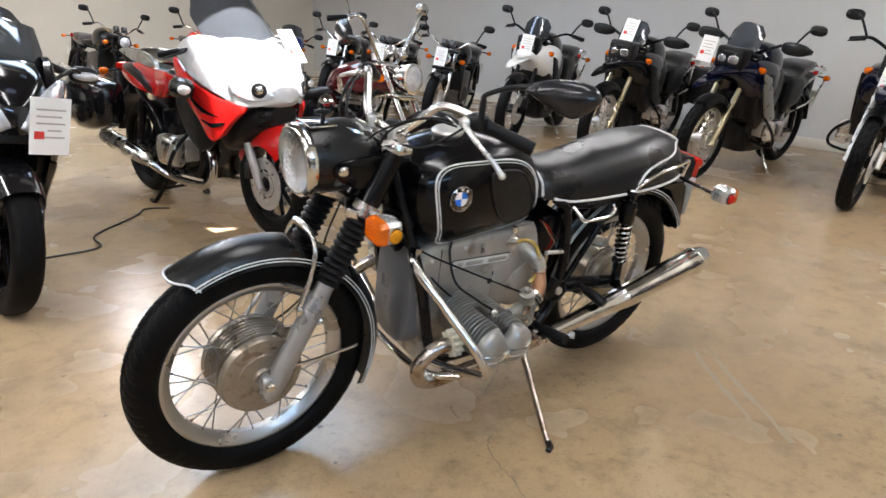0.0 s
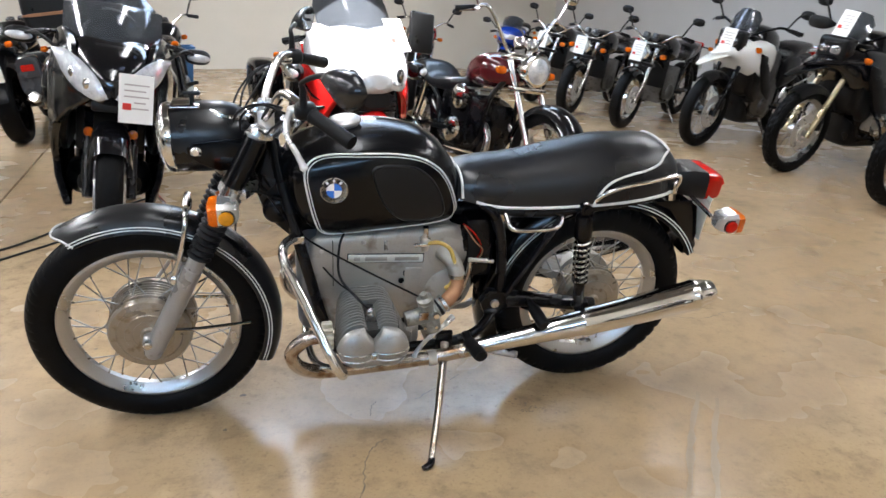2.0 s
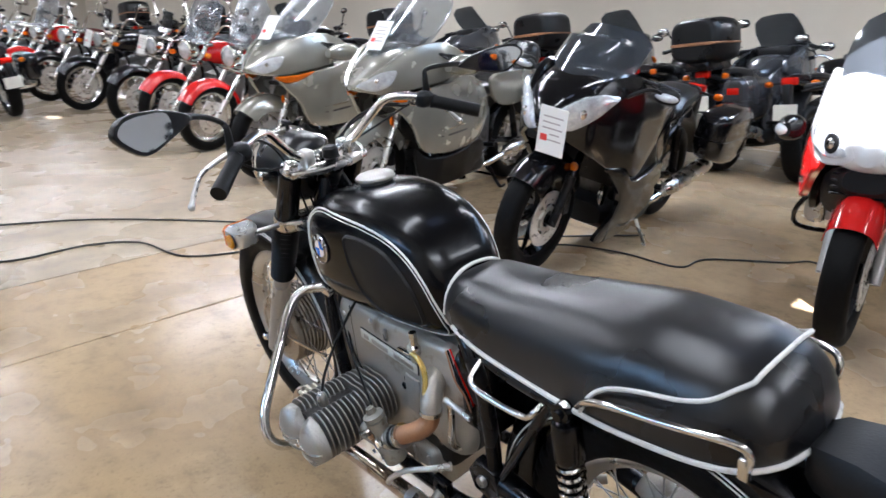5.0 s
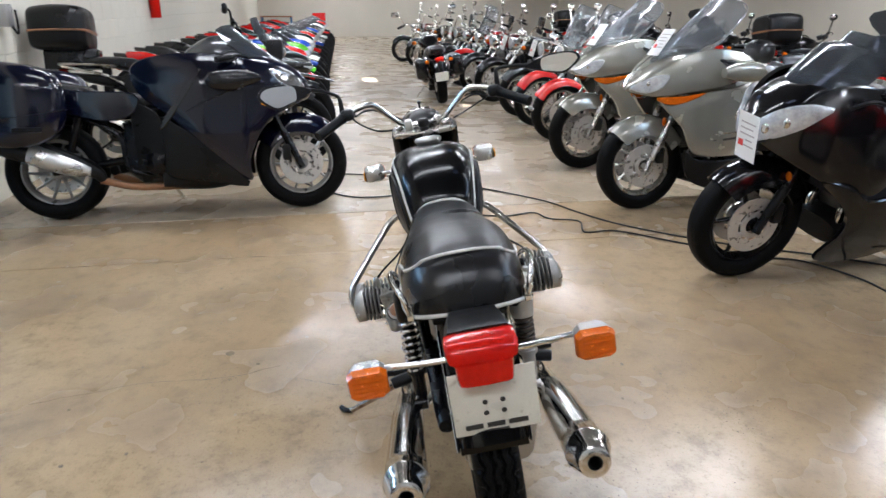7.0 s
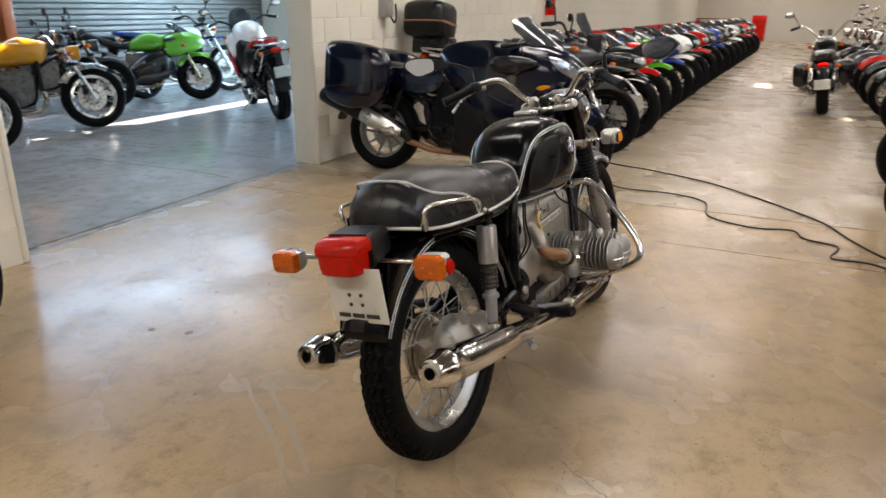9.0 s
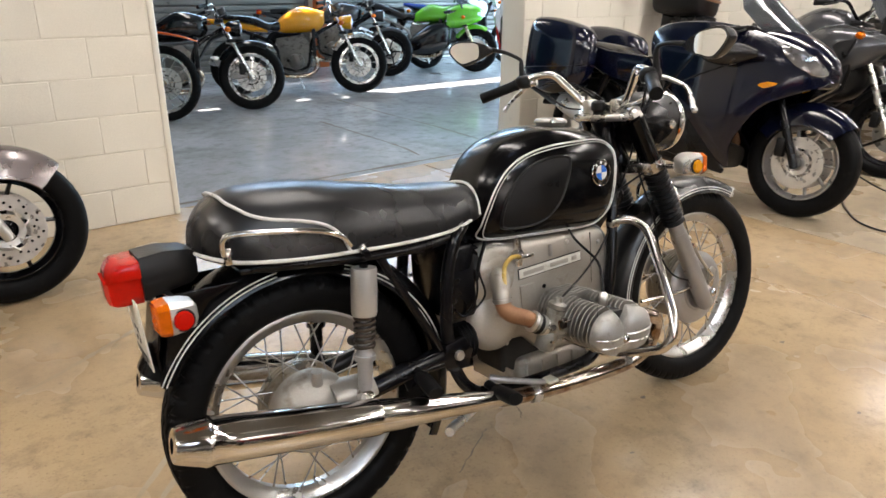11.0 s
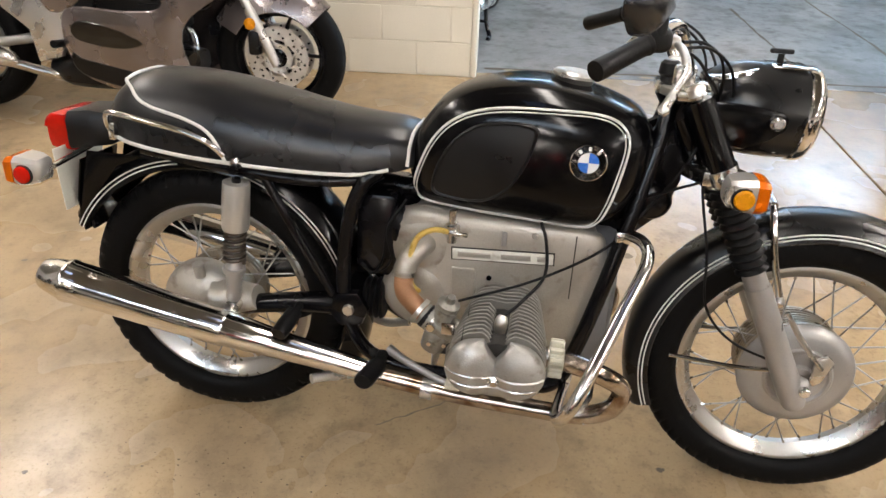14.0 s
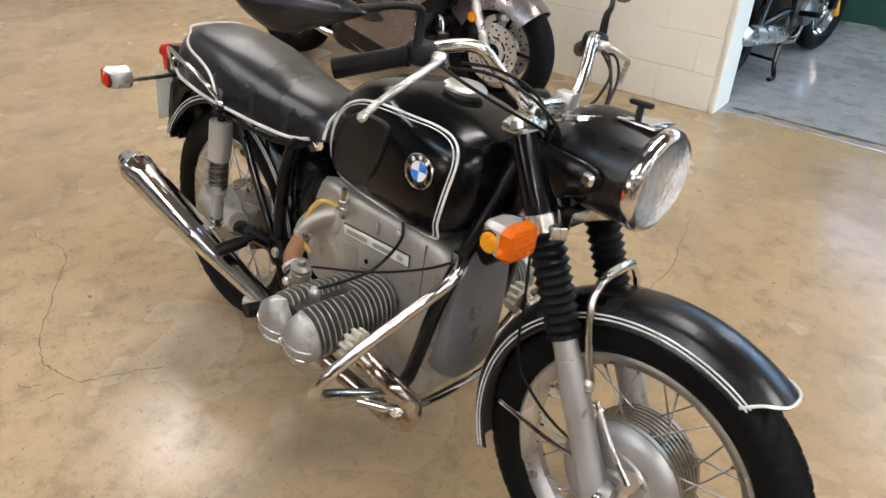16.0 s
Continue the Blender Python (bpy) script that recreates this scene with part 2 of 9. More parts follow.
    l.new(bp.outputs[0], b.inputs["Normal"])
    return m


# ---- shapes ----


class G:
    """Corners and faces of a mesh in the making."""

    def __init__(self, v=(), f=()):
        self.v, self.f = [Vector(p) for p in v], [tuple(q) for q in f]

    def __add__(self, o):
        k = len(self.v)
        return G(self.v + o.v, self.f + [tuple(i + k for i in q) for q in o.f])

    def at(self, m):
        return G([m @ p for p in self.v], self.f)

    def off(self, x, y, z):
        return self.at(Matrix.Translation((x, y, z)))

    def flip(self):
        return G([(p.x, -p.y, p.z) for p in self.v], [q[::-1] for q in self.f])


def mesh(name, g, m, sharp=38):
    me = bpy.data.meshes.new(name)
    me.from_pydata([tuple(p) for p in g.v], [], g.f)
    bm = bmesh.new()
    bm.from_mesh(me)
    bmesh.ops.recalc_face_normals(bm, faces=bm.faces)
    bm.to_mesh(me)
    bm.free()
    me.materials.append(m)
    me.polygons.foreach_set("use_smooth", [True] * len(me.polygons))
    me.set_sharp_from_angle(angle=radians(sharp))
    return me


def part(name, g, m, parent=None, label="", sharp=38, place=None):
    ob = new(name, g if isinstance(g, bpy.types.Mesh) else mesh(name, g, m, sharp))
    ob.parent = parent
    if place is not None:
        ob.matrix_basis = place
    if label:
        tagged(ob, label)
    return ob


def thing(name, place, label, category, group="", kind=""):
    ob = new(name)
    ob.empty_display_size = 0.1
    ob.matrix_basis = place
    return tagged(ob, label, category, group, kind)


def smooth(pts, sub=6, closed=False):
    """A Catmull-Rom curve through the points; a point may carry its radius as a fourth number."""
    p = [np.array(q, float) for q in pts]
    if len(p) < 3:
        return p
    e = [p[-1], *p, p[0], p[1]] if closed else [2 * p[0] - p[1], *p, 2 * p[-1] - p[-2]]
    out = []
    for i in range(1, len(e) - 2):
        a, b, c, d = e[i - 1:i + 3]
        for k in range(sub):
            t = k / sub
            out.append(0.5 * (2 * b + (c - a) * t + (2 * a - 5 * b + 4 * c - d) * t * t + (3 * b - a - 3 * c + d) * t ** 3))
    return out if closed else [*out, p[-1]]


def tube(pts, r=0.01, n=10, sub=6, closed=False, caps=True, flat=1.0):
    """A round bar along a curve."""
    q = smooth(pts, sub, closed)
    c = [Vector([float(w) for w in a[:3]]) for a in q]
    rr = [float(a[3]) if len(a) > 3 else r for a in q]
    v, f, up = [], [], None
    m = len(c)
    for i in range(m):
        d = (c[(i + 1) % m] - c[i - 1]) if closed else (c[min(i + 1, m - 1)] - c[max(i - 1, 0)])
        d.normalize()
        if up is None:
            up = Vector((0, 0, 1)) if abs(d.z) < 0.9 else Vector((0, 1, 0))
        side = d.cross(up).normalized()
        up = side.cross(d).normalized()
        for k in range(n):
            a = 2 * math.pi * k / n
            v.append(c[i] + rr[i] * (math.cos(a) * side + flat * math.sin(a) * up))
    for i in range(m if closed else m - 1):
        j = (i + 1) % m
        for k in range(n):
            f.append((i * n + k, i * n + (k + 1) % n, j * n + (k + 1) % n, j * n + k))
    if caps and not closed:
        f += [tuple(range(n))[::-1], tuple(range((m - 1) * n, m * n))]
    return G(v, f)


def lathe(prof, n=32, axis="y", closed=False):
    """Turns a profile of (radius, along) round an axis."""
    v, f = [], []
    k = len(prof)
    for i in range(n):
        a = 2 * math.pi * i / n
        for r, s in prof:
            p = (r * math.cos(a), s, r * math.sin(a))
            v.append(p if axis == "y" else (p[1], p[0], p[2]) if axis == "x" else (p[0], p[2], p[1]))
    for i in range(n):
        j = (i + 1) % n
        for s in range(k if closed else k - 1):
            t = (s + 1) % k
            f.append((i * k + s, j * k + s, j * k + t, i * k + t))
    if not closed:
        for s in (0, k - 1):
            if prof[s][0] > 1e-4:
                f.append(tuple(i * k + s for i in range(n)))
    g = G(v, f)
    return g


def loft(rings, caps=True):
    n = len(rings[0])
    v = [p for r in rings for p in r]
    f = [(i * n + k, i * n + (k + 1) % n, (i + 1) * n + (k + 1) % n, (i + 1) * n + k) for i in range(len(rings) - 1) for k in range(n)]
    if caps:
        f += [tuple(range(n))[::-1], tuple(range((len(rings) - 1) * n, len(rings) * n))]
    return G(v, f)


def from_bm(bm):
    bm.verts.index_update()
    g = G([p.co.copy() for p in bm.verts], [[p.index for p in q.verts] for q in bm.faces])
    bm.free()
    return g


def rbox(a, b, r=0.006, seg=2):
    """A box between two corners with rounded edges."""
    bm = bmesh.new()
    bmesh.ops.create_cube(bm, size=1)
    for p in bm.verts:
        p.co = Vector([a[i] + (p.co[i] + 0.5) * (b[i] - a[i]) for i in range(3)])
    if r:
        bmesh.ops.bevel(bm, geom=bm.edges[:], offset=min(r, 0.45 * min(abs(b[i] - a[i]) for i in range(3))), segments=seg, profile=0.5, affect="EDGES")
    return from_bm(bm)


def prism(outline, y0, y1, r=0.004, axis="y", seg=2):
    """An outline in x and z, thick from y0 to y1, with rounded rims."""
    bm = bmesh.new()
    lo = [bm.verts.new((x, y0, z)) for x, z in outline]
    hi = [bm.verts.new((x, y1, z)) for x, z in outline]
    n = len(outline)
    bm.faces.new(lo)
    bm.faces.new(hi[::-1])
    for i in range(n):
        bm.faces.new((lo[i], hi[i], hi[(i + 1) % n], lo[(i + 1) % n]))
    bmesh.ops.recalc_face_normals(bm, faces=bm.faces)
    if r:
        rim = [e for e in bm.edges if abs(e.verts[0].co.y - e.verts[1].co.y) < 1e-6]
        bmesh.ops.bevel(bm, geom=rim, offset=r, segments=seg, profile=0.5, affect="EDGES")
    g = from_bm(bm)
    if axis == "x":
        g = G([(p.y, p.x, p.z) for p in g.v], g.f)
    if axis == "z":
        g = G([(p.x, p.z, p.y) for p in g.v], g.f)
    return g


def ball(c, rx, ry, rz, n=20, m=12, p=2.0):
    """A rounded lump; p above 2 squares it."""
    def s(t, w):
        return math.copysign(abs(t) ** (2 / p), t) * w
    v = [(c[0], c[1], c[2] - rz)]
    for i in range(1, m):
        a = math.pi * i / m - math.pi / 2
        for k in range(n):
            b = 2 * math.pi * k / n
            v.append((c[0] + s(math.cos(a), 1) * s(math.cos(b), rx), c[1] + s(math.cos(a), 1) * s(math.sin(b), ry), c[2] + s(math.sin(a), rz)))
    v.append((c[0], c[1], c[2] + rz))
    f = [(0, 1 + (k + 1) % n, 1 + k) for k in range(n)]
    for i in range(m - 2):
        f += [(1 + i * n + k, 1 + i * n + (k + 1) % n, 1 + (i + 1) * n + (k + 1) % n, 1 + (i + 1) * n + k) for k in range(n)]
    t = len(v) - 1
    f += [(t, 1 + (m - 2) * n + k, 1 + (m - 2) * n + (k + 1) % n) for k in range(n)]
    return G(v, f)


def lerp(tab, x):
    """A value from a table of (x, value)."""
    return float(np.interp(x, [a for a, _ in tab], [b for _, b in tab]))


def spline(tab, x):
    """A smooth value from a table of (x, value) with x rising."""
    xs = [a for a, _ in tab]
    ys = [b for _, b in tab]
    i = max(0, min(len(xs) - 2, int(np.searchsorted(xs, x)) - 1))
    def slope(k):
        if k <= 0 or k >= len(xs) - 1:
            j = min(max(k, 0), len(xs) - 2) if k <= 0 else len(xs) - 2
            return (ys[j + 1] - ys[j]) / (xs[j + 1] - xs[j])
        return (ys[k + 1] - ys[k - 1]) / (xs[k + 1] - xs[k - 1])
    h = xs[i + 1] - xs[i]
    t = min(1.0, max(0.0, (x - xs[i]) / h))
    return ((2 * t ** 3 - 3 * t * t + 1) * ys[i] + (t ** 3 - 2 * t * t + t) * h * slope(i)
            + (-2 * t ** 3 + 3 * t * t) * ys[i + 1] + (t ** 3 - t * t) * h * slope(i + 1))


def tyre(R, r, half, n=96, groove=None, square=2.6, cuts=40):
    """A tyre from rim radius r to R; groove(side, turn) gives the depth of the tread."""
    h = (R - r) / 2
    mid = (R + r) / 2
    prof = []
    for k in range(cuts + 1):
        a = -0.82 * math.pi + 1.64 * math.pi * k / cuts
        c, s = math.cos(a), math.sin(a)
        y = half * math.copysign(abs(s) ** (2 / square), s)
        z = mid + h * math.copysign(abs(c) ** (2 / square), c)
        prof.append((z, y, a))
    v, f = [], []
    for i in range(n):
        t = 2 * math.pi * i / n
        for z, y, a in prof:
            d = groove(y / half, t) if groove and abs(a) < 0.43 * math.pi else 0.0
            v.append(((z - d) * math.cos(t), y, (z - d) * math.sin(t)))
    k = len(prof)
    for i in range(n):
        j = (i + 1) % n
        f += [(i * k + s, j * k + s, j * k + s + 1, i * k + s + 1) for s in range(k - 1)]
    return G(v, f)


def rim(r0, r1, half):
    """A wheel rim with a well, from the bead r1 down to the well r0."""
    return lathe([(r1, -half), (r1 + 0.006, -half + 0.002), (r1 + 0.006, -half + 0.006), (r1 - 0.006, -half * 0.72), (r0 + 0.008, -half * 0.45), (r0, -half * 0.3),
                  (r0, half * 0.3), (r0 + 0.008, half * 0.45), (r1 - 0.006, half * 0.72), (r1 + 0.006, half - 0.006), (r1 + 0.006, half - 0.002), (r1, half),
                  (r1 - 0.004, half - 0.001), (r0 - 0.001, half * 0.42), (r0 - 0.006, half * 0.28), (r0 - 0.006, -half * 0.28), (r0 - 0.001, -half * 0.42), (r1 - 0.004, -half + 0.001)], 72, closed=True)

# ---- the black motorcycle ----
LEAN = pose(0, 0, 0, -9, 0, 0)
hero = thing("motorcycle", LEAN, "black vintage twin-cylinder motorcycle leaning on its side stand", "motorcycle")
FW, RW = Vector((1.385, 0, 0.332)), Vector((0.010, 0, 0.330))
FORK = 0.506                     # run of the fork for each metre down


def fork_x(z):
    return 1.140 + (0.76 - z) * FORK


def zigzag(lines, step, depth, wide):
    def g(s, t):
        for c in lines:
            k = (t * step / (2 * math.pi)) % 1
            if abs(s - c - 0.09 * (abs(2 * k - 1) * 2 - 1)) < wide:
                return depth
        k = (t * step / (2 * math.pi) + (0.5 if s > 0 else 0)) % 1
        return depth * 0.7 if abs(s) > 0.66 and k < 0.28 else 0.0
    return g


NIPPLE = mesh("spoke_nipple", lathe([(0.0, 0), (0.0024, 0), (0.0030, 0.004), (0.0036, 0.012), (0.0036, 0.018)], 6, "z"), RUST_CHROME)


def spokes(wheel, centre, r_hub, r_rim, y_hub, count, m, thick=0.002):
    """Crossed wire spokes, one mesh for all."""
    me = mesh("spoke", tube([(0, 0, 0), (0, 0, 1)], thick, 6), m)
    for i in range(count):
        a = 2 * math.pi * i / count
        side = 1 if i % 2 else -1
        tilt = 0.62 if (i // 2) % 2 else -0.62
        p = Vector((r_hub * math.cos(a + tilt), side * y_hub, r_hub * math.sin(a + tilt)))
        q = Vector((r_rim * math.cos(a), side * 0.006, r_rim * math.sin(a)))
        d = q - p
        m4 = Matrix.Translation(centre + p) @ d.to_track_quat("Z", "Y").to_matrix().to_4x4() @ Matrix.Diagonal((1, 1, d.length, 1))
        part("spoke", me, None, wheel, place=m4)
        nip = Matrix.Translation(centre + q) @ d.to_track_quat("Z", "Y").to_matrix().to_4x4()
        part("spoke_nipple", NIPPLE, None, wheel, place=nip @ Matrix.Translation((0, 0, -0.012)))


def slanted(step, depth):
    """Slanting cuts from a middle rib to the shoulders."""
    def g(s, t):
        if abs(abs(s) - 0.12) < 0.035:
            return depth
        k = (t * step / (2 * math.pi) + 1.1 * abs(s) + (0.5 if s > 0 else 0)) % 1
        return depth * 0.8 if 0.20 < abs(s) and k < 0.22 else 0.0
    return g


# wheels
fwheel = part("front_wheel", rim(0.226, 0.247, 0.030).off(*FW), SATIN, hero, "polished alloy front rim with wire spokes")
part("tyre", tyre(0.332, 0.247, 0.047, 560, slanted(62, 0.0042), cuts=90).off(*FW), TYRE, fwheel, "black front tyre with slanting tread cuts")
spokes(fwheel, FW, 0.085, 0.224, 0.040, 36, SPOKE)
hub = lathe([(0.012, 0.078), (0.022, 0.079), (0.026, 0.071), (0.045, 0.070), (0.047, 0.073), (0.066, 0.073), (0.068, 0.070), (0.088, 0.069), (0.090, 0.072), (0.108, 0.069), (0.114, 0.060),
             (0.114, 0.052), (0.106, 0.050), (0.106, 0.044), (0.117, 0.043), (0.117, 0.039), (0.106, 0.038), (0.106, 0.032), (0.117, 0.031), (0.117, 0.027), (0.106, 0.026), (0.106, 0.020),
             (0.117, 0.019), (0.117, 0.015), (0.106, 0.013), (0.106, 0.007), (0.118, 0.006), (0.118, 0.002), (0.106, 0.001), (0.106, -0.005), (0.119, -0.006), (0.119, -0.010), (0.107, -0.011), (0.107, -0.017), (0.120, -0.018), (0.120, -0.022), (0.108, -0.023), (0.108, -0.029), (0.122, -0.030), (0.123, -0.042), (0.0, -0.044)], 64)
part("hub", hub.off(*FW), DRUM, fwheel, "tarnished finned drum hub")
plate = lathe([(0.0, -0.076), (0.030, -0.076), (0.034, -0.066), (0.060, -0.0655), (0.064, -0.069), (0.070, -0.069), (0.074, -0.065), (0.098, -0.063), (0.118, -0.055), (0.124, -0.046), (0.0, -0.046)], 56)
part("brake_plate", plate.off(*FW), GREYPAINT, fwheel, "grey brake backing plate")
rwheel = part("rear_wheel", rim(0.216, 0.238, 0.034).off(*RW), SATIN, hero, "polished alloy rear rim with wire spokes")
part("tyre", tyre(0.330, 0.238, 0.053, 440, zigzag((-0.60, -0.20, 0.20, 0.60), 46, 0.008, 0.060), cuts=90).off(*RW), TYRE, rwheel, "black rear tyre with zigzag tread")
spokes(rwheel, RW, 0.080, 0.214, 0.038, 36, SPOKE)
hub = lathe([(0.0, 0.070), (0.016, 0.070), (0.022, 0.062), (0.050, 0.060), (0.052, 0.064), (0.072, 0.063), (0.074, 0.058), (0.096, 0.054), (0.104, 0.044), (0.104, 0.036), (0.096, 0.034), (0.096, 0.026),
             (0.106, 0.025), (0.106, 0.020), (0.096, 0.019), (0.096, 0.011), (0.106, 0.010), (0.106, 0.005), (0.092, 0.003), (0.092, -0.050), (0.0, -0.050)], 60)
part("hub", hub.off(*RW), DRUM, rwheel, "tarnished finned rear drum hub")


def bent_guard(c, R, hw, depth, a0, a1, n=36, flare=0.0, tip=0.0):
    """A curved mudguard with a rolled edge round a wheel."""
    rings = []
    for i in range(n + 1):
        a = radians(a0 + (a1 - a0) * i / n)
        fl = flare * max(0.0, 1 - i / 5) ** 2
        out, inn = [], []
        for k in range(13):
            u = -1 + 2 * k / 12
            y = hw * u
            d = depth * (1 - math.sqrt(max(0.0, 1 - abs(u) ** 2.6)))
            for arr, t in ((out, 0.0), (inn, 0.003)):
                rr = R + fl - d - t
                b = a + radians(tip * abs(u) ** 3 * max(0.0, 1 - i / 6))
                arr.append(Vector((c.x + rr * math.cos(b), y * (1 - t * 8), c.z + rr * math.sin(b))))
        rings.append(out + inn[::-1])
    return loft(rings)


def guard_line(c, R, y, a0, a1, r=0.0016, n=40):
    return [(c.x + R * math.cos(radians(a0 + (a1 - a0) * i / n)), y, c.z + R * math.sin(radians(a0 + (a1 - a0) * i / n))) for i in range(n + 1)]


ff = part("front_mudguard", bent_guard(FW, 0.372, 0.066, 0.050, 54.5, 203, flare=0.002, tip=7.0), FADED, hero, "faded black front mudguard with double white pinstripe")
for s in (1, -1):
    for dr in (0.0, 0.008):
        part("pinstripe", tube(guard_line(FW, 0.332 + dr, s * (0.0662 - dr * 0.05), 60, 202), 0.0017, 5, 1), STRIPE, ff)
arc = [(FW.x + (0.376 - 0.05 * (1 - math.sqrt(max(0, 1 - abs(u) ** 2.6)))) * math.cos(radians(55 + 7 * abs(u) ** 3)), 0.066 * u, FW.z + (0.376 - 0.05 * (1 - math.sqrt(max(0, 1 - abs(u) ** 2.6)))) * math.sin(radians(55 + 7 * abs(u) ** 3))) for u in np.linspace(-1, 1, 15)]
part("pinstripe", tube(arc, 0.0028, 6, 2), STRIPE, ff)
rf = part("rear_mudguard", bent_guard(RW, 0.402, 0.078, 0.058, 8, 151), PAINT, hero, "gloss black rear mudguard with double white pinstripe")
for s in (1, -1):
    for dr in (0.0, 0.009):
        for a0, a1 in ((12, 72), (98, 152)):
            part("pinstripe", tube(guard_line(RW, 0.354 + dr, s * 0.0786, a0, a1), 0.0017, 5, 1), STRIPE, rf)
    part("side_panel", prism([(-0.12, 0.69), (-0.262, 0.69), (-0.286, 0.60), (-0.301, 0.54), (-0.314, 0.504), (-0.308, 0.496), (-0.296, 0.497), (-0.285, 0.510), (-0.252, 0.585), (-0.19, 0.66)], s * 0.073, s * 0.079, 0.002), PAINT, rf)
part("tail_flap", loft([[Vector((-0.310 + dx, y, 0.515 + dz)) for y in (-0.072, 0.072)] + [Vector((-0.306 + dx, y, 0.515 + dz)) for y in (0.072, -0.072)] for dx, dz in ((0.022, 0.15), (0.0, 0.05), (0.006, -0.03))]), PAINT, rf)

# fork, yokes and front stays
for s in (1, -1):
    y = s * 0.094
    leg = part("fork_leg", tube([(fork_x(0.60), y, 0.60, 0.023), (fork_x(0.57), y, 0.57, 0.024), (fork_x(0.55), y, 0.55, 0.0245), (fork_x(0.545), y, 0.545, 0.027), (fork_x(0.42), y, 0.42, 0.027), (fork_x(0.33), y, 0.33, 0.028), (fork_x(0.285), y, 0.285, 0.025), (fork_x(0.272), y, 0.272, 0.012)], 0.025, 20, 3), GREYPAINT, hero, "grey alloy fork slider")
    part("axle_lug", tube([(1.352, y * 0.98, 0.315, 0.025), (1.385, y * 0.98, 0.328, 0.024), (1.400, y * 0.98, 0.332, 0.014)], 0.02, 14, 3), GREYPAINT, leg)
    part("axle_nut", lathe([(0.0, 0.0), (0.010, 0.0), (0.012, 0.002), (0.012, 0.012), (0.008, 0.016), (0.0, 0.016)], 12).at(pose(1.385, s * 0.112, 0.330, 0, 0, 0 if s > 0 else 180)), CHROME, leg)
    # ribbed gaiter
    ribs = []
    for k in range(45):
        z = 0.765 - (0.765 - 0.592) * k / 44
        ribs.append((fork_x(z), y, z, 0.0335 + 0.0038 * math.cos(2 * math.pi * k / 4) - 0.003 * k / 44))
    part("fork_gaiter", tube(ribs, 0.03, 22, 1), RUBBER, hero, "ribbed black rubber fork gaiter")
    part("signal_clamp", tube([(fx_, y, z_, 0.0335) for fx_, z_ in ((fork_x(0.768), 0.768), (fork_x(0.798), 0.798))], 0.033, 20, 1), POLISH, hero)
    part("upper_shroud", tube([(fork_x(0.775), y, 0.775, 0.029), (fork_x(0.80), y, 0.80, 0.030), (fork_x(0.925), y, 0.925, 0.028)], 0.029, 20, 3), PAINT, hero)
    ear = [(1.100, 0.845), (1.150, 0.838), (1.195, 0.858), (1.222, 0.880), (1.226, 0.900), (1.212, 0.914), (1.150, 0.922), (1.082, 0.925), (1.062, 0.900), (1.075, 0.862)]
    part("headlight_bracket", prism(ear, s * 0.090, s * 0.101, 0.004), PAINT, hero)
    part("bracket_bolt", lathe([(0.0, 0.013), (0.008, 0.013), (0.010, 0.010), (0.0135, 0.007), (0.014, 0.0), (0.0, 0.0)], 20).at(pose(1.203, s * 0.101, 0.894, 0, 0, 0 if s > 0 else 180)), CHROME, hero)
    part("fork_cap", lathe([(0.0, 0.020), (0.016, 0.020), (0.024, 0.014), (0.027, 0.0), (0.0, 0.0)], 18, "z").at(pose(fork_x(0.935), y, 0.935, 0, -26.6, 0)), POLISH, hero)
    # mudguard stays
    part("mudguard_stay", tube([(1.300, s * 0.088, 0.520), (1.272, s * 0.086, 0.600), (1.255, s * 0.080, 0.670), (1.252, s * 0.055, 0.705), (1.252, s * 0.02, 0.716)], 0.0075, 10), CHROME, hero)
    part("stay_clamp", ball((1.296, s * 0.092, 0.520), 0.012, 0.010, 0.016, 12, 8), POLISH, hero)
    part("mudguard_stay", tube([(1.345, s * 0.092, 0.362), (1.25, s * 0.086, 0.352), (1.105, s * 0.071, 0.352)], 0.005, 8), CHROME, hero)
part("fork_bridge", tube([(1.252, 0.045, 0.714), (1.252, 0, 0.719), (1.252, -0.045, 0.714)], 0.010, 10), CHROME, hero)
part("lower_yoke", prism([(1.09, -0.115), (1.165, -0.115), (1.18, -0.09), (1.15, -0.03), (1.15, 0.03), (1.18, 0.09), (1.165, 0.115), (1.09, 0.115), (1.055, 0.05), (1.055, -0.05)], 0.762, 0.792, 0.005, "z"), POLISH, hero, "bare alloy lower fork yoke")
part("upper_yoke", prism([(1.015, -0.112), (1.075, -0.112), (1.085, -0.08), (1.06, -0.03), (1.06, 0.03), (1.085, 0.08), (1.075, 0.112), (1.015, 0.112), (0.985, 0.04), (0.985, -0.04)], 0.921, 0.940, 0.005, "z"), POLISH, hero, "polished alloy upper fork yoke")
part("head_gusset", prism([(1.030, 0.875), (1.058, 0.80), (1.066, 0.745), (1.045, 0.670), (0.975, 0.600), (0.900, 0.610), (0.940, 0.80)], -0.034, 0.034, 0.012), FRAME, hero)
for s in (1, -1):
    part("horn" if s > 0 else "ignition_coil", lathe([(0.0, 0.020), (0.020, 0.019), (0.034, 0.014), (0.040, 0.006), (0.040, -0.012), (0.0, -0.014)], 24).at(pose(1.012, s * 0.046, 0.700, 0, 0, 0 if s > 0 else 180)), FRAME, hero)
part("steering_stem", tube([(1.105, 0, 0.770), (1.012, 0, 0.930)], 0.030, 18), FRAME, hero)
part("steering_damper_knob", lathe([(0.0, 0.036), (0.014, 0.036), (0.020, 0.030), (0.022, 0.010), (0.016, 0.004), (0.016, -0.01)], 16, "z").off(1.008, 0, 0.945), DARKPLAS, hero)
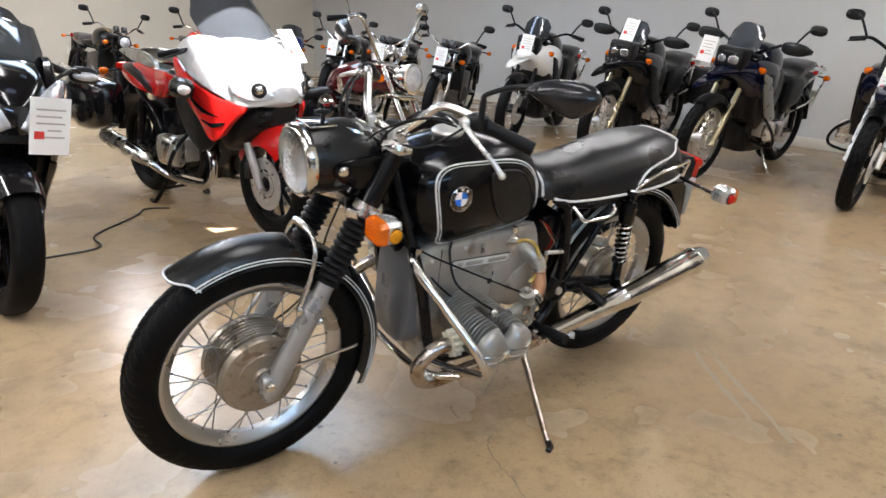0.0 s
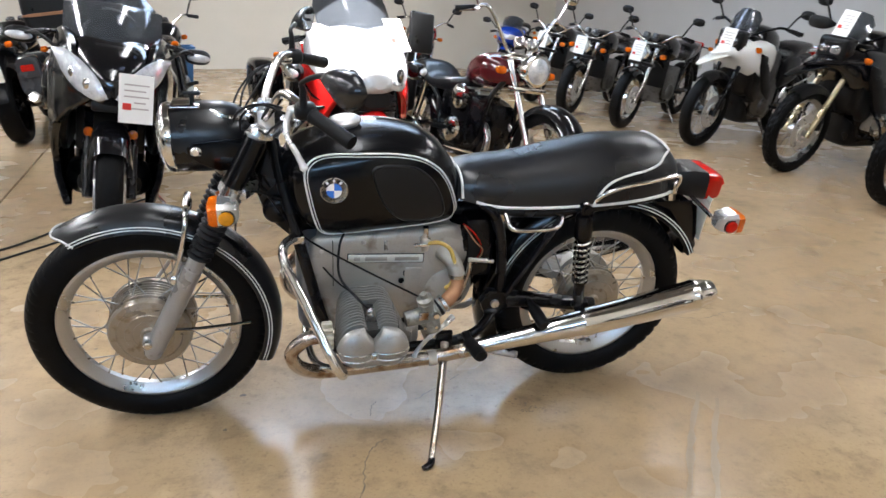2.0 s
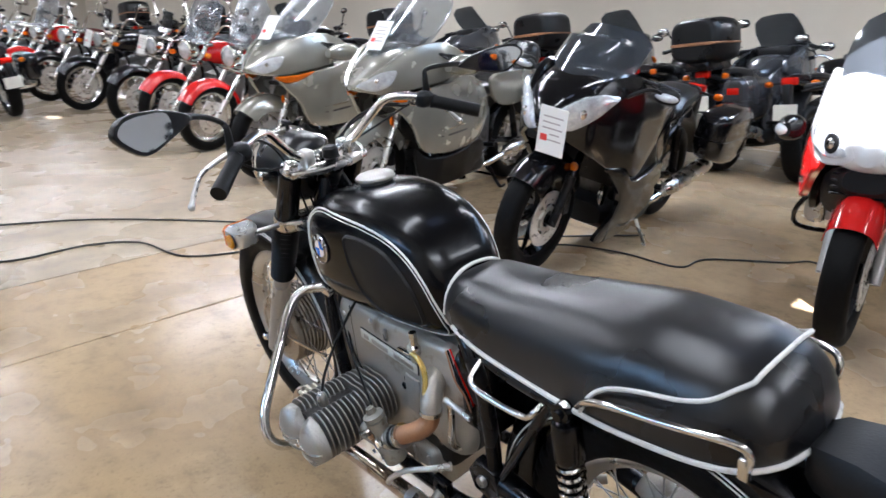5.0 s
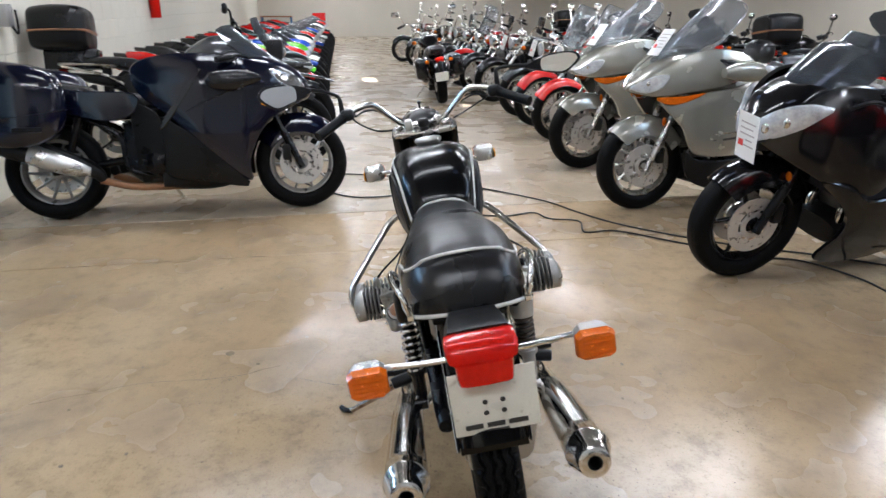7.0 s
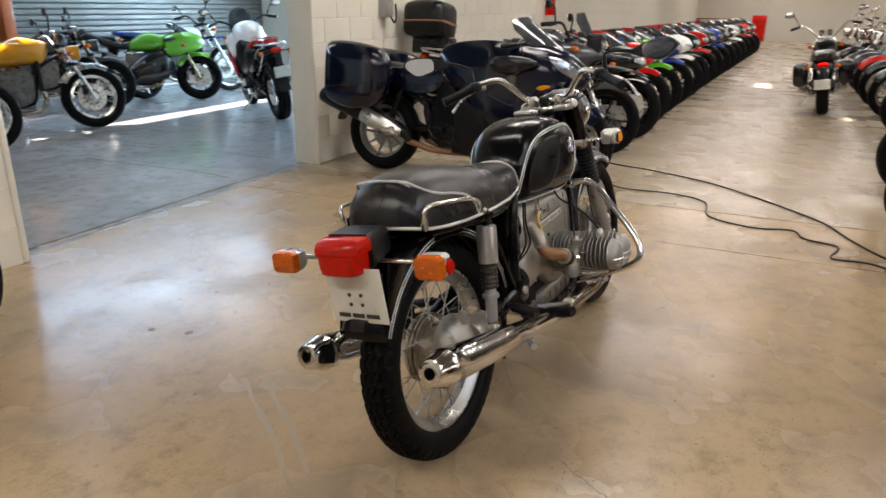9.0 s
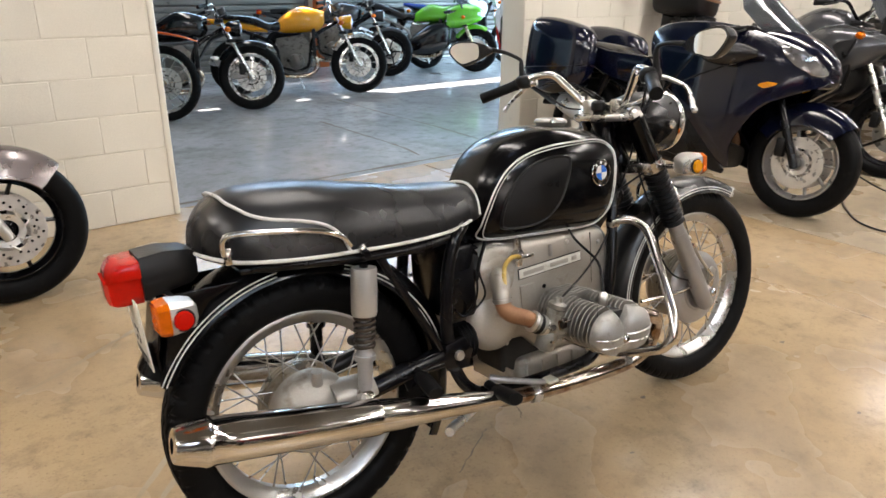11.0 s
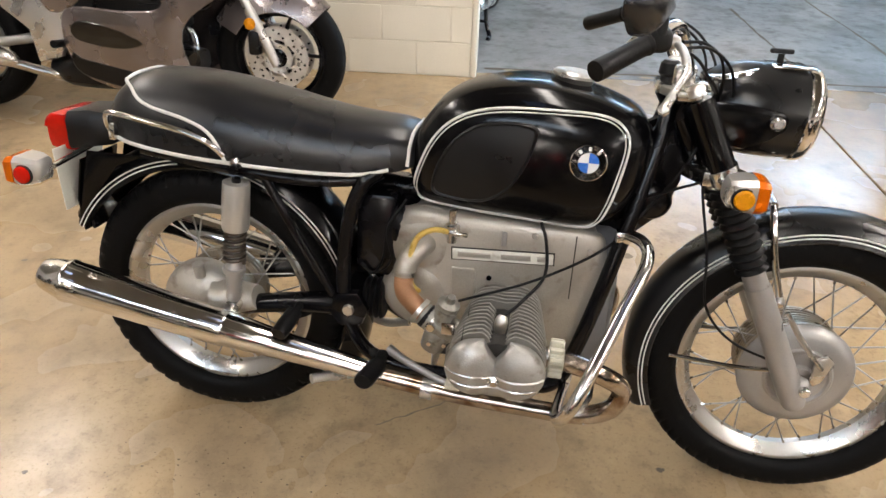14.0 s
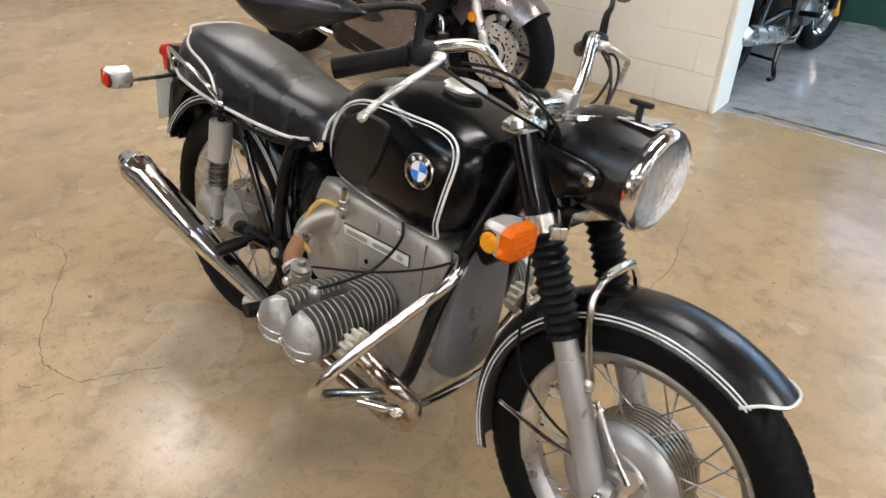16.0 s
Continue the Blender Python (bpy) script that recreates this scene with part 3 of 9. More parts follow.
part("brake_torque_arm", tube([(1.318, -0.090, 0.500), (1.36, -0.092, 0.440), (1.418, -0.090, 0.375)], 0.006, 8, 2), POLISH, fwheel)
part("brake_lever", prism([(1.405, 0.395), (1.425, 0.405), (1.440, 0.392), (1.425, 0.340), (1.410, 0.328), (1.400, 0.342)], -0.090, -0.080, 0.003), POLISH, fwheel)

# headlight
HL = pose(1.183, 0, 0.900, 0, 3, 0)
shell = lathe([(0.0, -0.116), (0.032, -0.113), (0.060, -0.102), (0.079, -0.080), (0.0885, -0.048), (0.0920, -0.005), (0.0915, 0.040), (0.0885, 0.075), (0.085, 0.078)], 48, "x").at(HL)
head = part("headlight", shell, FADED, hero, "round black headlight with chrome rim")
part("headlight_rim", lathe([(0.0888, 0.076), (0.0918, 0.079), (0.0926, 0.086), (0.0912, 0.095), (0.086, 0.102), (0.082, 0.104), (0.081, 0.098)], 56, "x").at(HL), CHROME, head)
part("lens", lathe([(0.082, 0.100), (0.070, 0.110), (0.045, 0.118), (0.018, 0.121), (0.0, 0.1215)], 48, "x").at(HL), GLASS, head).visible_shadow = False
part("reflector", lathe([(0.081, 0.098), (0.068, 0.070), (0.045, 0.045), (0.020, 0.032), (0.0, 0.030)], 40, "x").at(HL), REFLECT, head)
for k in range(-5, 6):
    y = 0.0135 * k
    h = math.sqrt(max(0.0, 0.074 ** 2 - y * y))
    part("lens_flute", tube([(0.1215 - 3.0 * (y * y + z * z) - 0.0008, y, z) for z in np.linspace(-h, h, 9)], 0.0022, 6, 1).at(HL), GLASS, head).visible_shadow = False
part("bulb", ball((0.055, 0, 0), 0.016, 0.010, 0.010, 12, 8).at(HL), WHITE, head)
SP = pose(1.128, 0, 0.958, 0, -14, 0)
part("speedometer", lathe([(0.0, -0.035), (0.050, -0.035), (0.054, 0.0), (0.054, 0.006), (0.0, 0.006)], 40, "z").at(SP), DIAL, head)
part("speedometer_bezel", lathe([(0.050, 0.006), (0.056, 0.004), (0.060, 0.008), (0.058, 0.015), (0.051, 0.016)], 40, "z", closed=True).at(SP), CHROME, head)
part("speedometer_glass", lathe([(0.051, 0.011), (0.0, 0.0125)], 32, "z").at(SP), GLASS, head)
part("dial_needle", rbox((-0.002, -0.03, 0.0075), (0.002, 0.008, 0.0085), 0).at(SP), RED, head)
for k in range(11):
    a = radians(210 - 24 * k)
    part("dial_mark", rbox((0.038, -0.0012, 0.007), (0.046, 0.0012, 0.008), 0).at(SP @ Matrix.Rotation(a, 4, "Z")), STRIPE, head)
part("ignition_plate", rbox((1.19, -0.040, 0.984), (1.262, 0.040, 0.990), 0.003), CHROME, head)
part("ignition_key", rbox((1.204, -0.004, 0.988), (1.216, 0.004, 1.010), 0.002) + rbox((1.188, -0.007, 1.008), (1.232, 0.007, 1.018), 0.004), DARKPLAS, head)
for s in (1, -1):
    part("warning_lamp", lathe([(0.0, 0.003), (0.006, 0.002), (0.007, 0.0)], 12, "y").at(pose(1.235, s * 0.072, 0.952, 40 * s, 0, 0 if s > 0 else 180)), FRAME, head)

# handlebar with its fittings
half_bar = [(1.028, 0.0, 0.962), (1.030, 0.040, 0.962), (1.030, 0.085, 0.975), (1.008, 0.135, 1.025), (0.985, 0.175, 1.062), (0.955, 0.235, 1.058), (0.930, 0.270, 1.042), (0.848, 0.358, 1.005)]
bar = part("handlebar", tube([(x, -y, z) for x, y, z in half_bar[:0:-1]] + half_bar, 0.011, 14, 5), CHROME, hero, "swept chrome handlebar")
for s in (1, -1):
    d = Vector((0.848 - 0.930, s * (0.358 - 0.270), 1.005 - 1.042)).normalized()
    a, b = Vector((0.926, s * 0.275, 1.040)), Vector((0.846, s * 0.362, 1.004))
    g = part("grip", tube([(*a, 0.017), (*(a + d * 0.004), 0.019), (*(a + d * 0.010), 0.0165), (*(a.lerp(b, 0.55)), 0.0165), (*(b - d * 0.004), 0.0175), (*b, 0.015)], 0.017, 18, 3), RUBBER, bar, "black rubber grip")
    c = a - d * 0.022
    part("control_housing", ball((c.x, c.y, c.z), 0.026, 0.024, 0.021, 16, 10, 3), DARKPLAS, bar)
    part("lever_clamp", ball((c.x + 0.022, c.y - s * 0.012, c.z - 0.004), 0.020, 0.016, 0.012, 14, 8, 3), POLISH, bar)
    part("lever", tube([(c.x + 0.03, c.y - s * 0.010, c.z - 0.004, 0.008), (c.x + 0.042, c.y + s * 0.02, c.z - 0.012, 0.0075), (0.985, s * 0.335, 1.012, 0.0065), (0.968, s * 0.365, 0.985, 0.0065), (0.957, s * 0.380, 0.965, 0.0075), (0.953, s * 0.386, 0.957, 0.0095), (0.951, s * 0.389, 0.951, 0.006)], 0.007, 12, 4, flat=0.8), WHITEMETAL, bar, "silver control lever with ball end")
    part("handlebar_clamp", rbox((1.008, s * 0.055 - 0.014, 0.936), (1.050, s * 0.055 + 0.014, 0.982), 0.008), POLISH, hero)
    # mirrors
    m0 = Vector((0.945, s * 0.275, 1.055))
    mc = Vector((0.868, 0.458, 1.155)) if s > 0 else Vector((0.893, -0.478, 1.112))
    U = Vector((-0.34, s * 0.94, 0)).normalized()
    N = Vector((-0.94, -s * 0.34, 0.06))
    N = (N - N.dot(U) * U).normalized()
    W = Vector((0, 0, 1)) - N * N.z
    W = (W - W.dot(U) * U).normalized()
    drop = [q[:2] for q in smooth([(-0.100, -0.008), (-0.035, -0.032), (0.006, -0.043), (0.034, -0.038), (0.068, -0.008), (0.075, 0.014), (0.050, 0.035), (0.0, 0.036), (-0.055, 0.024), (-0.098, 0.004)], 4, True)]
    pane = [q[:2] for q in smooth([(-0.048, -0.020), (-0.024, -0.029), (0.006, -0.036), (0.030, -0.032), (0.060, -0.006), (0.067, 0.013), (0.046, 0.029), (0.0, 0.030), (-0.046, 0.020)], 4, True)]

    def on_mirror(line, rings):
        return loft([[mc + U * float(0.012 + (a - 0.012) * k) * (1.0 if s > 0 else 1.06) + W * float(b * k) * (1.0 if s > 0 else 0.88) + N * h for a, b in line] for k, h in rings])
    mir = part("mirror", on_mirror(drop, ((0.97, 0.008), (1.0, 0.006), (1.0, 0.0), (0.97, -0.009), (0.86, -0.018), (0.62, -0.026), (0.3, -0.031), (0.05, -0.032))), MIRSHELL, hero, "black plastic teardrop rear-view mirror")
    neck = mc - U * 0.094 - N * 0.004
    part("mirror_stem", tube([(*m0, 0.010), (*(m0 + Vector((0.0, 0.0, 0.012))), 0.009), (*(m0 + Vector((0.0, 0.0, 0.045))), 0.0075), (*(m0 + Vector((0.002, s * 0.008, 0.062))), 0.006), (*(m0.lerp(neck, 0.5) + Vector((0, 0, 0.036))), 0.006), (*neck, 0.0085), (*(neck + U * 0.035 - N * 0.006), 0.016)], 0.006, 10), DARKPLAS, mir)
    part("mirror_glass", on_mirror(pane, ((1.0, 0.0075), (0.99, 0.0092))), MIRRORG, mir)

# control cables
CABLES = [[(0.99, 0.215, 1.040), (1.035, 0.17, 1.035), (1.085, 0.11, 0.99), (1.09, 0.075, 0.92), (1.06, 0.06, 0.80), (0.99, 0.07, 0.68), (0.93, 0.10, 0.625), (0.78, 0.165, 0.555), (0.640, 0.214, 0.492)],
          [(0.99, -0.215, 1.040), (1.035, -0.17, 1.035), (1.08, -0.115, 1.00), (1.095, -0.08, 0.93), (1.07, -0.06, 0.80), (0.99, -0.07, 0.67), (0.92, -0.11, 0.60), (0.79, -0.165, 0.540), (0.640, -0.222, 0.500)],
          [(0.98, -0.235, 1.030), (1.04, -0.19, 1.03), (1.095, -0.125, 0.99), (1.12, -0.075, 0.93), (1.12, -0.05, 0.84), (1.10, -0.07, 0.76), (1.13, -0.10, 0.62), (1.15, -0.108, 0.50), (1.22, -0.098, 0.42), (1.33, -0.085, 0.372)],
          [(0.98, 0.235, 1.030), (1.035, 0.19, 1.04), (1.085, 0.13, 1.01), (1.11, 0.055, 0.95), (1.10, 0.03, 0.85), (1.03, 0.045, 0.73), (0.94, 0.07, 0.60), (0.86, 0.115, 0.50), (0.74, 0.12, 0.40)],
          [(0.95, 0.255, 1.045), (1.01, 0.23, 1.00), (1.03, 0.17, 0.96), (1.05, 0.11, 0.95), (1.10, 0.06, 0.93)],
          [(0.95, -0.255, 1.045), (1.01, -0.24, 1.02), (1.05, -0.17, 0.98), (1.08, -0.11, 0.95), (1.10, -0.05, 0.92)],
          [(1.13, 0.06, 0.865), (1.10, 0.09, 0.79), (1.05, 0.08, 0.765), (0.96, 0.06, 0.72)],
          [(1.13, -0.06, 0.865), (1.10, -0.10, 0.78), (1.05, -0.09, 0.745), (0.97, -0.06, 0.70)]]
for c in CABLES:
    part("cable", tube(c, 0.0030, 7, 6), RUBBER, hero)

# tank
T_TOP = [(0.498, 0.765), (0.510, 0.806), (0.523, 0.832), (0.565, 0.882), (0.633, 0.916), (0.742, 0.932), (0.86, 0.918), (0.93, 0.896), (0.97, 0.875), (0.992, 0.845)]
T_BOT = [(0.498, 0.700), (0.512, 0.665), (0.53, 0.648), (0.60, 0.640), (0.75, 0.634), (0.87, 0.630), (0.92, 0.650), (0.96, 0.690), (0.992, 0.760)]
T_WID = [(0.498, 0.060), (0.512, 0.083), (0.54, 0.103), (0.62, 0.128), (0.72, 0.143), (0.82, 0.150), (0.90, 0.146), (0.945, 0.132), (0.975, 0.108), (0.992, 0.070)]
TN = 3.1


def tank_y(x, z):
    zt, zb, w = spline(T_TOP, x), spline(T_BOT, x), spline(T_WID, x)
    v = min(0.999, abs(2 * (z - zb) / (zt - zb) - 1))
    return w * (1 - v ** TN) ** (1 / TN)


rings = []
for i in range(49):
    x = 0.498 + 0.494 * (0.5 - 0.5 * math.cos(math.pi * i / 48))
    zt, zb, w = spline(T_TOP, x), spline(T_BOT, x), spline(T_WID, x)
    ring = []
    for k in range(44):
        a = 2 * math.pi * k / 44
        c, s = math.cos(a), math.sin(a)
        ring.append(Vector((x, w * math.copysign(abs(c) ** (2 / TN), c), (zt + zb) / 2 + (zt - zb) / 2 * math.copysign(abs(s) ** (2 / TN), s))))
    rings.append(ring)
tank = part("fuel_tank", loft(rings), PAINT, hero, "gloss black fuel tank with white pinstripes")
S_LINE = [(0.940, 0.835), (0.922, 0.868), (0.880, 0.884), (0.800, 0.888), (0.700, 0.884), (0.630, 0.868), (0.580, 0.838), (0.546, 0.795), (0.524, 0.745), (0.511, 0.700), (0.513, 0.668), (0.535, 0.657), (0.640, 0.650), (0.760, 0.644), (0.862, 0.642), (0.898, 0.655), (0.916, 0.700), (0.932, 0.770)]
K_LINE = [(0.764, 0.852), (0.740, 0.860), (0.690, 0.858), (0.640, 0.845), (0.598, 0.812), (0.568, 0.764), (0.552, 0.712), (0.556, 0.688), (0.580, 0.681), (0.630, 0.680), (0.675, 0.690), (0.718, 0.725), (0.748, 0.778), (0.763, 0.828)]
for s in (1, -1):
    for grow in (0.0, 0.0075):
        ctr = Vector((0.73, 0.765))
        line = []
        for x, z in S_LINE:
            d = (ctr - Vector((x, z))).normalized()
            x, z = x + d.x * grow, z + d.y * grow
            line.append((x, s * (tank_y(x, z) + 0.0006), z))
        part("pinstripe", tube(line, 0.0028 if grow == 0 else 0.0014, 6, 4, closed=True), STRIPE, tank)
    loop = smooth(K_LINE, 4, True)
    cx, cz = 0.662, 0.772
    v, f = [], []
    n = len(loop)
    for ringn, (k, o) in enumerate(((1.0, 0.0), (0.985, 0.0045), (0.962, 0.0062), (0.938, 0.0045), (0.92, 0.0026), (0.6, 0.0036), (0.3, 0.0040))):
        for p in loop:
            x, z = cx + (p[0] - cx) * k, cz + (p[1] - cz) * k
            v.append((x, s * (tank_y(x, z) + o), z))
    for r_ in range(6):
        f += [(r_ * n + i, r_ * n + (i + 1) % n, (r_ + 1) * n + (i + 1) % n, (r_ + 1) * n + i) for i in range(n)]
    f.append(tuple(range(6 * n, 7 * n)))
    part("knee_pad", G(v, f), PADRUB, tank, "matt black rubber knee pad")
    # roundel
    ex, ez = 0.866, 0.797
    tilt = math.degrees(math.atan((tank_y(ex, ez + 0.02) - tank_y(ex, ez - 0.02)) / 0.04))
    yaw_ = math.degrees(math.atan((tank_y(ex + 0.02, ez) - tank_y(ex - 0.02, ez)) / 0.04))
    EM = pose(ex, s * (tank_y(ex, ez) + 0.001), ez, s * tilt * -1, 0, s * yaw_) @ (Matrix() if s > 0 else Matrix.Rotation(math.pi, 4, "Z"))
    em = part("roundel", lathe([(0.0, 0.002), (0.033, 0.002), (0.0345, 0.0035), (0.036, 0.002), (0.036, -0.001)], 40).at(EM), PAINT, hero, "round enamel badge in blue and white quarters")
    part("roundel_ring", lathe([(0.0335, 0.002), (0.0345, 0.004), (0.0360, 0.003), (0.0362, 0.0)], 40).at(EM), CHROME, em)
    part("roundel_ring", lathe([(0.0198, 0.002), (0.0206, 0.0034), (0.0214, 0.002)], 32).at(EM), CHROME, em)
    for q in range(4):
        pts = [(0, 0)] + [(0.0198 * math.cos(math.pi / 2 * q + math.pi / 2 * k / 8), 0.0198 * math.sin(math.pi / 2 * q + math.pi / 2 * k / 8)) for k in range(9)]
        part("roundel_quarter", prism(pts, 0.0021, 0.0030, 0).at(EM), BLUE if q % 2 else WHITE, em)
    for k in range(3):
        a = radians(50 + 40 * k)
        part("roundel_mark", rbox((-0.003, 0.0021, -0.004), (0.003, 0.0032, 0.004), 0.0005).at(EM @ Matrix.Translation((0.0275 * math.cos(a), 0, 0.0275 * math.sin(a))) @ Matrix.Rotation(math.pi / 2 - a, 4, "Y")), WHITE, em)
cap = part("filler_cap", lathe([(0.0, 0.012), (0.026, 0.0115), (0.040, 0.009), (0.0455, 0.004), (0.046, -0.002), (0.040, -0.007), (0.034, -0.022)], 40, "z").at(pose(0.823, 0, 0.936, 0, 6, 0)), SATIN, tank, "domed chrome filler cap")

# seat
ST_TOP = [(-0.196, 0.770), (-0.186, 0.812), (-0.160, 0.850), (-0.120, 0.874), (-0.067, 0.882), (0.064, 0.875), (0.196, 0.853), (0.330, 0.828), (0.430, 0.818), (0.480, 0.812), (0.506, 0.800), (0.518, 0.770)]
ST_BOT = [(-0.196, 0.752), (-0.17, 0.744), (-0.125, 0.733), (0.0, 0.719), (0.135, 0.711), (0.26, 0.704), (0.39, 0.706), (0.457, 0.720), (0.506, 0.732), (0.518, 0.745)]
ST_WID = [(-0.196, 0.045), (-0.186, 0.082), (-0.160, 0.112), (-0.110, 0.132), (-0.03, 0.142), (0.10, 0.145), (0.25, 0.130), (0.40, 0.116), (0.47, 0.105), (0.506, 0.088), (0.518, 0.060)]


def seat_y(x, z):
    zt, zb, w = spline(ST_TOP, x), spline(ST_BOT, x), spline(ST_WID, x)
    v = min(0.999, max(0.0, (z - zb) / (zt - zb)))
    return w * (1 - v ** 2.7) ** (1 / 2.7)


rings = []
for i in range(57):
    x = -0.196 + 0.714 * (0.5 - 0.5 * math.cos(math.pi * i / 56))
    zt, zb, w = spline(ST_TOP, x), spline(ST_BOT, x), spline(ST_WID, x)
    ring = []
    for k in range(29):
        a = math.pi * k / 28
        c, s = math.cos(a), math.sin(a)
        dent = 0.0025 * noise.noise((x * 9, c * 2.2, 3.1)) + 0.0012 * noise.noise((x * 26, c * 6, 9.1))
        ring.append(Vector((x, w * math.copysign(abs(c) ** (2 / 2.7), c), zb + (zt - zb) * abs(s) ** (2 / 2.7) + dent * s)))
    ring += [Vector((x, w * u, zb)) for u in (-0.9, -0.45, 0.0, 0.45, 0.9)]
    rings.append(ring)
seat = part("seat", loft(rings), VINYL, hero, "long black vinyl dual seat with white piping")
low = [(x, spline(ST_WID, x) + 0.003, spline(ST_BOT, x) + 0.007) for x in np.linspace(0.46, -0.185, 26)]
rear = [(-0.197, 0.04, 0.758), (-0.1995, 0.0, 0.758), (-0.197, -0.04, 0.758)]
part("piping", tube(low + rear + [(x, -y, z) for x, y, z in low[::-1]], 0.0044, 8, 2), PIPING, seat, "white edge piping")
arch = [(0.112, 0.722), (0.094, 0.760), (0.064, 0.788), (0.010, 0.806), (-0.050, 0.818), (-0.090, 0.832), (-0.116, 0.850)]
side = [(x, seat_y(x, z) + 0.002, z) for x, z in arch]
over = [(-0.131 - 0.004 * abs(math.sin(t)), 0.088 * math.cos(t), 0.8715 - 0.010 * abs(math.cos(t)) ** 3) for t in np.linspace(0.25, math.pi - 0.25, 9)]
part("piping", tube(side + over + [(x, -y, z) for x, y, z in side[::-1]], 0.0038, 8, 3), PIPING, seat)
front = [(0.497 + 0.012 * (1 - abs(u)), (0.096) * u, 0.735 + 0.074 * (1 - abs(u) ** 3) ** 0.6) for u in np.linspace(-1, 1, 21)]
part("piping", tube(front, 0.0042, 8, 2), PIPING, seat)
for s in (1, -1):
    rail = [(0.112, s * 0.150, 0.735), (0.085, s * 0.162, 0.764), (0.03, s * 0.166, 0.785), (-0.05, s * 0.162, 0.797), (-0.135, s * 0.146, 0.804), (-0.157, s * 0.138, 0.795), (-0.160, s * 0.132, 0.772), (-0.152, s * 0.128, 0.752)]
    part("grab_rail", tube(rail, 0.0062, 10, 5), CHROME, hero, "chrome seat grab rail")
    part("rail_foot", rbox((-0.160, s * 0.128 - 0.008, 0.740), (-0.144, s * 0.128 + 0.008, 0.776), 0.003), CHROME, hero)
    part("seat_bolt", lathe([(0.0, 0.012), (0.007, 0.011), (0.010, 0.006), (0.011, 0.0), (0.0, 0.0)], 12).at(pose(0.138, s * 0.150, 0.724, 0, 0, 0 if s > 0 else 180)), POLISH, hero)
part("lifting_handle", tube([(0.372, 0.118, 0.690), (0.368, 0.150, 0.670), (0.352, 0.156, 0.656), (0.30, 0.157, 0.652), (0.228, 0.156, 0.656), (0.206, 0.150, 0.675), (0.200, 0.118, 0.690)], 0.0065, 10), CHROME, hero, "chrome lifting handle under the seat")

# tail lamp, plate, signals
tail = part("tail_lamp", loft([[Vector((x, w * u, z0 + (z1 - z0) * v)) for u, v in ((-1, 0.12), (-0.9, 0), (0.9, 0), (1, 0.12), (1, 0.78), (0.84, 1), (-0.84, 1), (-1, 0.78))] for x, w, z0, z1 in ((-0.196, 0.044, 0.712, 0.764), (-0.212, 0.055, 0.702, 0.772), (-0.26, 0.063, 0.694, 0.778), (-0.310, 0.070, 0.685, 0.773))]), DARKPLAS, hero, "black tail lamp housing with red lens")
lens_rows = []
for z, xb, w in ((0.679, -0.366, 0.050), (0.684, -0.374, 0.054), (0.700, -0.377, 0.056), (0.731, -0.377, 0.0575), (0.734, -0.373, 0.0685), (0.746, -0.370, 0.071), (0.758, -0.363, 0.071), (0.766, -0.354, 0.068), (0.769, -0.342, 0.060)):
    lens_rows.append([Vector((-0.3105, -w, z)), Vector((xb + 0.016, -w, z)), Vector((xb + 0.005, -w + 0.004, z)), Vector((xb, -w + 0.014, z)), Vector((xb - 0.002, 0, z)), Vector((xb, w - 0.014, z)), Vector((xb + 0.005, w - 0.004, z)), Vector((xb + 0.016, w, z)), Vector((-0.3105, w, z))])
part("lens", loft(lens_rows), RED, tail, "red lens", sharp=34)
for k in range(19):
    part("lens_stud", ball((-0.3755, -0.054 + 0.006 * k, 0.7335), 0.003, 0.0020, 0.0020, 8, 6), RED, tail)
LP = pose(-0.326, -0.010, 0.600, 0, -4, 0)
plate_ = part("licence_plate", rbox((-0.002, -0.089, -0.056), (0.001, 0.086, 0.092), 0.001), PLATEW, hero, "small white dealer plate with bars of dark writing", place=LP)
for y0, y1, z0, z1 in ((-0.064, -0.024, -0.042, -0.031), (-0.017, 0.020, -0.042, -0.031), (0.028, 0.064, -0.042, -0.031), (-0.024, 0.022, -0.052, -0.048)):
    part("writing_bar", rbox((-0.0042, y0, z0), (-0.0025, y1, z1), 0), INK, plate_)
# Four dark dots set on the plate.
for y, z in ((-0.018, 0.020), (0.018, 0.020), (-0.018, -0.006), (0.018, -0.006)):
    part("plate_hole", lathe([(0.0, 0.0), (0.0055, 0.0), (0.0055, 0.0015), (0.0, 0.0015)], 12, "x").off(-0.0045, y, z), INK, plate_)
part("plate_bracket", rbox((-0.300, -0.050, 0.480), (-0.292, 0.050, 0.60), 0.003), FRAME, hero)


